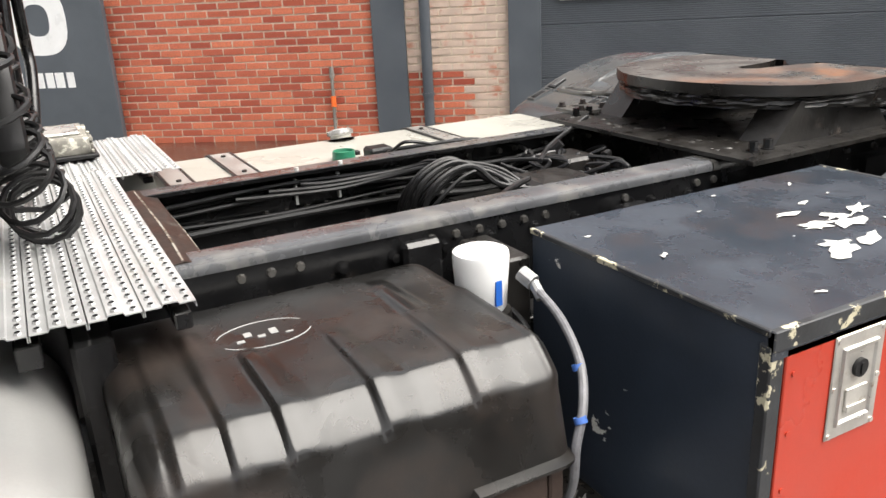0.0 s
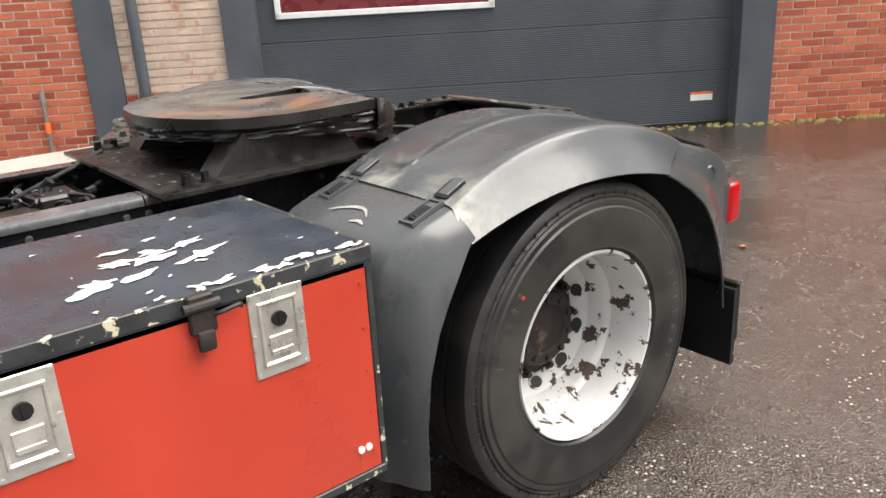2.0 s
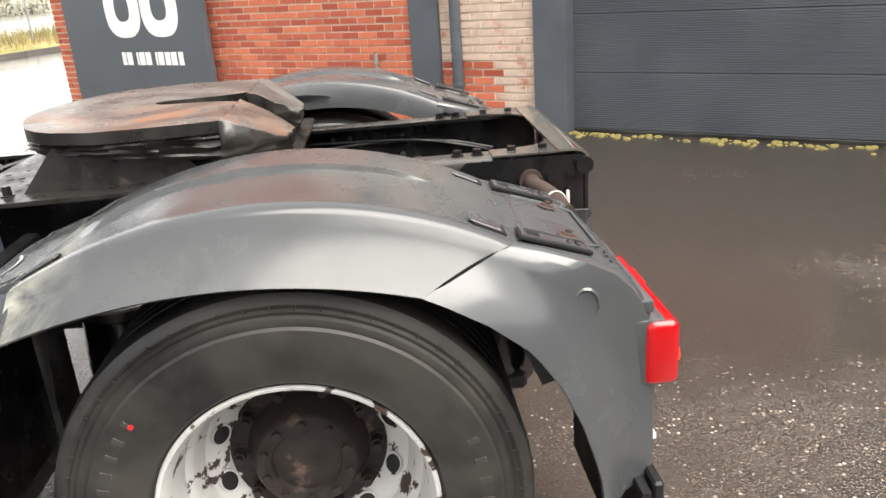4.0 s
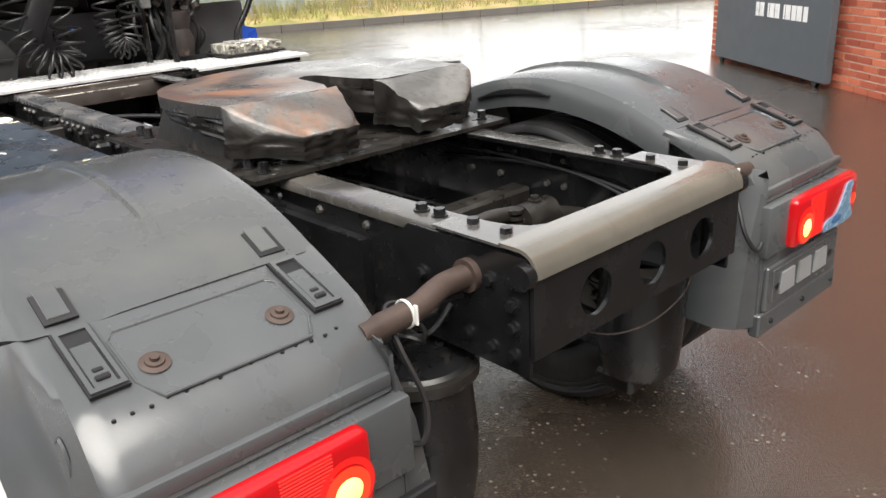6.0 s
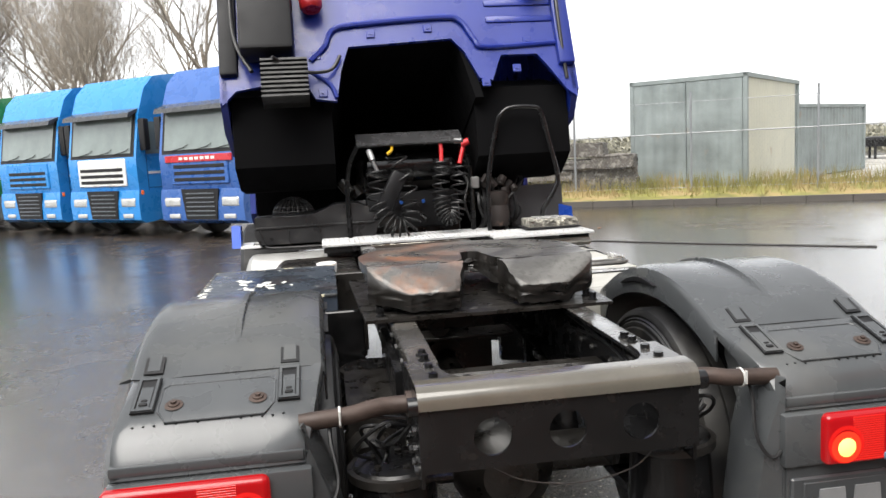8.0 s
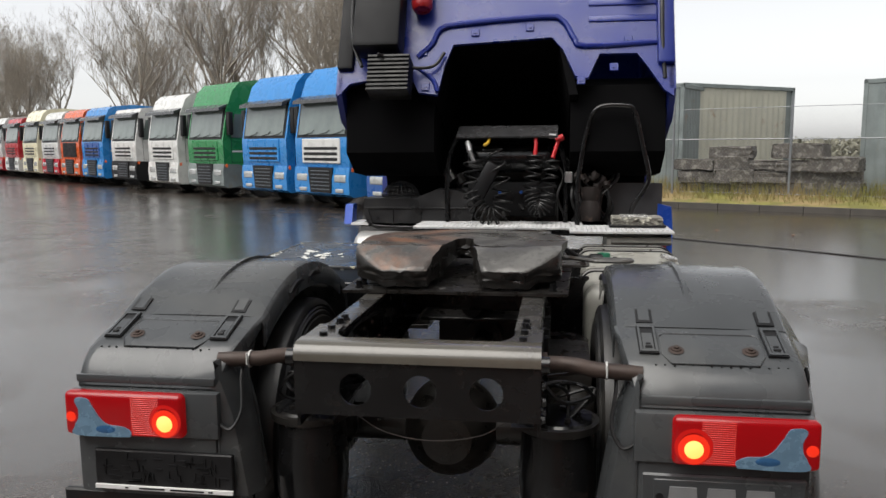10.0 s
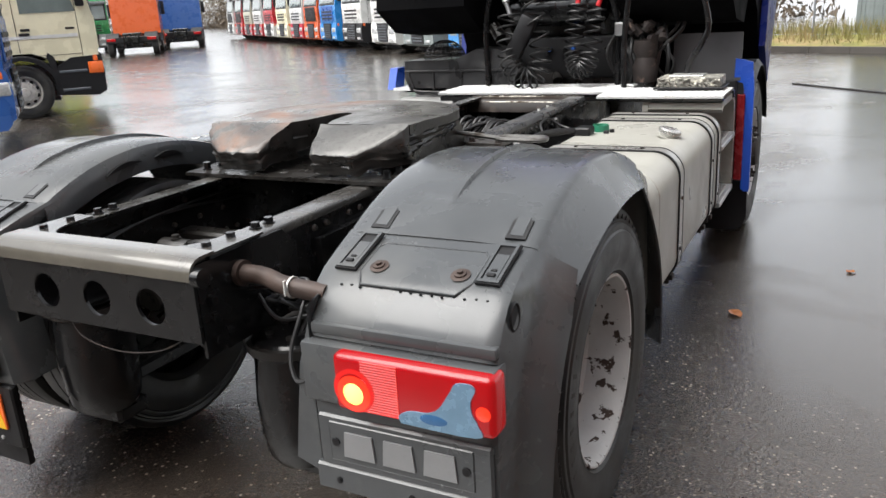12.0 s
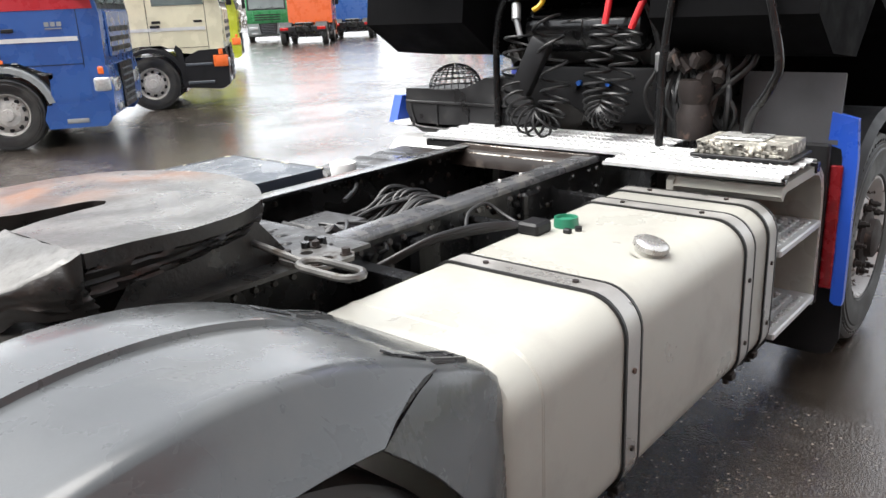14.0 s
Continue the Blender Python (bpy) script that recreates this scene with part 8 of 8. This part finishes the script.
def container(label, corner, rz, length, mat, h=2.6, z=0.25, w=2.44, side_mat=None):
    t = thing("shipping_container", label, "container", (corner[0], corner[1], z), rz, "old shipping containers")
    bm = nb()
    box(bm, 0.078, w - 0.078, 0.06, length - 0.06, 0.1, h - 0.06)
    for x0, x1, y0, y1 in ((0, 0.12, 0, 0.12), (w - 0.12, w, 0, 0.12), (0, 0.12, length - 0.12, length), (w - 0.12, w, length - 0.12, length)):
        box(bm, x0, x1, y0, y1, 0, h, 0.01)
    for zz in (0.0, h - 0.12):
        box(bm, 0, w, 0, 0.1, zz, zz + 0.12, 0.01)
        box(bm, 0, w, length - 0.1, length, zz, zz + 0.12, 0.01)
        box(bm, 0, 0.1, 0, length, zz, zz + 0.12, 0.01)
        box(bm, w - 0.1, w, 0, length, zz, zz + 0.12, 0.01)
    part("frame", bm, mat, t)
    for side in range(2):
        bm = nb()
        n = int((length - 0.3) / 0.28)
        pts = []
        for i in range(n):
            y = 0.15 + i * 0.28
            pts += [(0.035, y), (0.035, y + 0.07), (0.065, y + 0.14), (0.065, y + 0.21)]
        poly = [(x if side == 0 else w - x, y) for x, y in pts]
        poly += [((0.08 if side == 0 else w - 0.08), pts[-1][1]), ((0.08 if side == 0 else w - 0.08), pts[0][1])]
        prism(bm, poly, "z", 0.12, h - 0.12)
        part("side_sheet", bm, side_mat or mat, t)
    for x0 in (0.13, w / 2 + 0.01):
        bm = nb()
        x1 = x0 + w / 2 - 0.14
        pts = []
        for i in range(5):
            x = x0 + i * (x1 - x0) / 5
            d = (x1 - x0) / 5
            pts += [(x, 0.0), (x + d * 0.4, 0.0), (x + d * 0.5, 0.02), (x + d * 0.9, 0.02)]
        prism(bm, pts + [(x1, 0.0), (x1, 0.05), (x0, 0.05)], "z", 0.13, h - 0.13)
        part("end_panel", bm, mat, t)
    return t


KR = Matrix.Rotation(math.atan2(-0.447, 0.894), 4, "Z")
container("weathered blue-grey steel container behind the fence", (0, 0), 0, 6.06, CONT, 3.1, 0.3).matrix_basis = Matrix.Translation((*kp(1.75, 2.6), 0.25)) @ KR
container("grey and cream steel container behind rubble slabs", (0, 0), 0, 5.2, CONT, 3.2, 0.3, 2.44, CONTW).matrix_basis = Matrix.Translation((2.55, 23.4, 0.25)) @ Matrix.Rotation(radians(-50.7), 4, "Z")
container("streaked grey steel container with a cream side", (0, 0), 0, 6.06, CONT, 3.2, 0.3, 3.25, CONTW).matrix_basis = Matrix.Translation((*kp(8.72, 3.05), 0.06)) @ KR @ Matrix.Rotation(radians(-18), 4, "Z")
container("green-grey steel container further along the fence", (0, 0), 0, 6.06, CONT, 2.5, 0.3, 2.44).matrix_basis = Matrix.Translation((*kp(11.6, 10.2), 0.06)) @ KR @ Matrix.Rotation(radians(-30), 4, "Z")
bm = nb()
prism(bm, [kp(11.0, 3.4), kp(46.0, 3.4), kp(46.0, 30.0), kp(11.0, 30.0)], "z", -0.1, 0.02)
tagged(part("pavement", bm, surface("pale_concrete_paving", (0.34, 0.33, 0.30), 0.5, 0, 0.25, 0.5, 40, 0.2, dirt=(0.22, 0.21, 0.18), dirt_at=(0.5, 0.65), dirt_scale=0.4)), "pale concrete paving beyond the fence", "pavement", kind="structure")
trailer = thing("flatbed_trailer", "dark low flatbed trailer standing beyond the fence", "trailer", (*kp(17.5, 25.5), 0.02), -26.6)
bm = nb()
box(bm, 0, 8.0, -1.2, 1.2, 0.95, 1.12, 0.02)
bed = part("bed", bm, DULL, trailer)
for y in (-0.5, 0.5):
    bm = nb()
    box(bm, 0.2, 7.8, y - 0.08, y + 0.08, 0.62, 0.95, 0.01)
    part("beam", bm, DULL, bed)
for x in (5.2, 6.4):
    for y in (-1.0, 1.0):
        bm = nb()
        lathe(bm, tyre_profile(0.31, 0.45, 0.27), 28, Matrix.Translation((x, y, 0.45)) @ Matrix.Rotation(PI / 2, 4, "X"))
        part("wheel", bm, RUBBER, trailer)
for y in (-0.7, 0.7):
    bm = nb()
    box(bm, 1.5, 1.62, y - 0.06, y + 0.06, 0.0, 0.95, 0.01)
    part("landing_leg", bm, DULL, trailer)
slabs = thing("concrete_slabs", "tumbled stack of rough concrete slabs behind the fence", "slabs")
RUBBLE = surface("mossy_concrete", (0.12, 0.108, 0.095), 0.85, 0, 0.5, 5, dirt=(0.24, 0.225, 0.2), dirt_at=(0.52, 0.62), dirt_scale=9)
for c in range(5):
    for i in range(4 if c in (1, 3) else 3):
        half, deep, tall = rr.uniform(0.45, 0.62), rr.uniform(0.3, 0.45), rr.uniform(0.26, 0.4)
        bm = nb()
        box(bm, -half, half, -deep, deep, 0, tall, 0.03)
        bmesh.ops.subdivide_edges(bm, edges=bm.edges[:], cuts=2, use_grid_fill=True)
        for v in bm.verts:
            v.co += Vector((rr.uniform(-0.035, 0.035), rr.uniform(-0.03, 0.03), rr.uniform(-0.02, 0.02)))
        x, y = kp(5.0 + c * 0.85 + rr.uniform(-0.1, 0.1), 1.95 + rr.uniform(-0.1, 0.1))
        o = part("slab", bm, RUBBLE, slabs)
        o.matrix_basis = Matrix.Translation((x, y, 0.26 + i * 0.33)) @ KR @ Matrix.Rotation(radians(rr.uniform(-7, 7)), 4, "Z")
pallet_wall = new("far_wall")
tagged(pallet_wall, "low white panel wall beyond the fence", "wall", kind="structure")
bm = nb()
for i in range(16):
    x = 16 + i * 2.55
    box(bm, x, x + 2.5, 0, 0.12, 0.0, 3.2, 0.01)
part_each("panel", bm, CONTW, pallet_wall)
pallet_wall.matrix_basis = Matrix.Translation((*kp(9.0, 42.0), 0)) @ KR


# ---- bare winter trees behind the lorries ----
def bare_tree(name_label, at, height, seed, twigs=3):
    t = thing("bare_tree", name_label, "tree", (at[0], at[1], 0), 0, "bare trees behind the yard")
    q = random.Random(seed)
    trunk, crown = nb(), nb()

    def limb(p, d, length, r, depth):
        n = 4 if depth < 2 else 3
        pts = [p]
        dd = d.copy()
        for i in range(n):
            dd = (dd + Vector((q.uniform(-0.16, 0.16), q.uniform(-0.16, 0.16), 0.07))).normalized()
            pts.append(pts[-1] + dd * length / n)
        target = trunk if depth == 0 else crown
        rings = []
        sides = 7 if depth == 0 else (4 if depth < 3 else 3)
        for i, pp in enumerate(pts):
            u2, w2 = basis(dd)
            rad = r * (1 - 0.55 * i / n)
            rings.append([pp + (u2 * math.cos(2 * PI * j / sides) + w2 * math.sin(2 * PI * j / sides)) * rad for j in range(sides)])
        loft(target, rings, True, False)
        if depth >= 6:
            return
        kids = 9 if depth == 0 else (4 if depth < 3 else 3)
        for i in range(kids):
            f = q.uniform(0.45, 1.0) if depth else q.uniform(0.35, 1.0)
            k = min(int(f * n), n - 1)
            base = pts[k].lerp(pts[k + 1], f * n - k)
            a = q.uniform(0, 2 * PI)
            side = Vector((math.cos(a), math.sin(a), q.uniform(0.25, 0.9)))
            nd = (dd * 0.8 + side * 0.72).normalized()
            limb(base, nd, length * q.uniform(0.5, 0.75), max(r * 0.47, 0.0055), depth + 1)

    limb(Vector((0, 0, 0)), Vector((0, 0, 1)), height * 0.5, height * 0.0125, 0)
    part("trunk", trunk, BARK, t)
    part("crown", crown, BARK, t)
    return t


protos = [bare_tree("tall bare tree with fine winter twigs", (-24.0, 52.0), 13, 3), bare_tree("spreading bare tree with grey branches", (-33.0, 58.0), 12, 5), bare_tree("slender bare winter tree", (-15.0, 47.0), 14, 8)]
for i in range(18):
    a = i / 17
    x, y = -5 - 56 * a + rr.uniform(-2, 2), 34 + 40 * a + rr.uniform(-2, 6)
    copy_thing(protos[i % 3], Matrix.Translation((x, y, 0)) @ Matrix.Rotation(rr.uniform(0, 6), 4, "Z") @ Matrix.Scale(rr.uniform(0.7, 1.15), 4))
# hedge at the far edge of the yard, scrub beyond the fence


def scrub(count, x0, y0, dx, dy, spread, top):
    bm = nb()
    for i in range(count):
        a = rr.random()
        c = Vector((x0 + dx * a + rr.uniform(-spread, spread), y0 + dy * a + rr.uniform(-spread, spread), rr.random() ** 1.6 * top))
        vs = [bm.verts.new(c + Vector((rr.gauss(0, 0.13), rr.gauss(0, 0.13), rr.gauss(0, 0.17)))) for _ in range(3)]
        bm.faces.new(vs)
    return bm


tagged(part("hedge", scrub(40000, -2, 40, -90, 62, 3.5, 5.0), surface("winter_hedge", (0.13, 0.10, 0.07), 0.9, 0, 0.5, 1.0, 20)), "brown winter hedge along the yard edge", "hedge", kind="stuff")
# the woods' pale colour carries the haze of the distance
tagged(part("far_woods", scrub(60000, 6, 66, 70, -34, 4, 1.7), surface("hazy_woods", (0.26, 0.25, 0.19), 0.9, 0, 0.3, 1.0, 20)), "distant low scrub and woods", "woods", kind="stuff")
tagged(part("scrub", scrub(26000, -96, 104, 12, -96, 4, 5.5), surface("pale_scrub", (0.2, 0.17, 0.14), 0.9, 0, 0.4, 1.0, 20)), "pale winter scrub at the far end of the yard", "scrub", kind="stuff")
# a cable lies across the yard
bm = nb()
tube(bm, smooth([(0.9, 12.4, 0.012), (2.6, 10.76, 0.012), (3.9, 9.7, 0.012), (5.2, 8.5, 0.012), (7.0, 7.0, 0.012)]), 0.014, 6)
tagged(part("ground_cable", bm, HOSE), "dark cable lying across the wet asphalt", "cable")
# fallen leaves
LEAVES = ((1.37, 1.74, 40, 0.1), (1.9, 2.6, 120, 0.06), (2.2, 0.4, 10, 0.05), (-0.3, -2.6, 75, 0.06), (3.4, 12.3, 20, 0.1), (4.6, 11.6, 80, 0.09))
q = random.Random(5)
LEAF = surface("brown_leaf", (0.3, 0.11, 0.035), 0.5, 0, 0.3, 30)


def fallen_leaf(x, y, turn, size):
    bm = nb()
    mid = [bm.verts.new((0, size * (i / 6 - 0.5), 0.004 + 0.006 * math.sin(i * 1.3))) for i in range(7)]
    for s in (-1, 1):
        rim = [bm.verts.new((s * size * 0.34 * math.sin(PI * i / 6) ** 0.7, size * (i / 6 - 0.5), 0.006 + 0.012 * q.random())) for i in range(1, 6)]
        for i in range(1, 5):
            bm.faces.new((mid[i], mid[i + 1], rim[i], rim[i - 1]))
        bm.faces.new((mid[0], mid[1], rim[0]))
        bm.faces.new((mid[5], mid[6], rim[4]))
    ob = part("fallen_leaf", bm, LEAF)
    ob.matrix_basis = pose(x, y, 0.001, 0, 0, turn)
    tagged(ob, "brown fallen leaf on the wet asphalt", "leaf", "fallen leaves")


for x, y, turn, size in LEAVES:
    fallen_leaf(x, y, turn, size)


# ---- bricks of the wall ----
rr = random.Random(2)
BL, BHT, J = 0.218, 0.062, 0.015


def brick_mesh(w, mat, name="brick"):
    b = nb()
    box(b, 0, w, -0.02, 0.0, 0, BHT, 0.003)
    return link_mesh(name, b, mat)


full, half = brick_mesh(BL, BRICK), brick_mesh(BL / 2 - J / 2, BRICK)
nearest, loose, pale = [], [], []
for x0, x1, z_end in ((-0.92, 5.0, BH), (-2.3, -1.26, BH), (-14.0, -7.86, BH), (-7.86, -2.3, BH)):
    z = 0.0
    row = 0
    while z < z_end:
        if x0 == -7.86 and z < 4.0:
            z += BHT + J
            row += 1
            continue
        x = x0 - (0 if row % 2 == 0 else BL / 2)
        while x < x1:
            a, b = max(x, x0), min(x + BL, x1)
            if b - a > 0.03:
                item = (a, b - a, z, rr.uniform(-0.003, 0.002))
                if x0 == -2.3 and not (a > -1.95 and z < 0.62 and a + z * 0.25 > -1.9):
                    pale.append(item)
                elif z < 0.95 and -0.92 <= a < 1.9 and b - a > BL - 0.001 and len(nearest) < 190:
                    nearest.append(item)
                elif z < 0.7 and -9.3 < a < -7.86 and b - a > BL - 0.001 and len(nearest) < 290:
                    nearest.append(item)
                else:
                    loose.append(item)
            x += BL + J
        z += BHT + J
        row += 1
for a, w, z, y in nearest:
    o = new("brick", full)
    o.parent = building
    o.location = (a, y, z)
for items, mat, nm in ((loose, BRICK, "brickwork"), (pale, PALEBRICK, "pale_brickwork")):
    vs, fs = [], []
    for a, w, z, y in items:
        k = len(vs)
        e = 0.003
        vs += [(a, -0.02, z), (a + w, -0.02, z), (a + w, -0.02, z + BHT), (a, -0.02, z + BHT), (a + e, y, z + e), (a + w - e, y, z + e), (a + w - e, y, z + BHT - e), (a + e, y, z + BHT - e)]
        fs += [(k + 4, k + 7, k + 6, k + 5), (k, k + 4, k + 5, k + 1), (k + 1, k + 5, k + 6, k + 2), (k + 2, k + 6, k + 7, k + 3), (k + 3, k + 7, k + 4, k)]
    me = bpy.data.meshes.new(nm)
    me.from_pydata(vs, [], fs)
    me.materials.append(mat)
    o = new(nm, me)
    o.parent = building
    o["kind"] = "stuff"
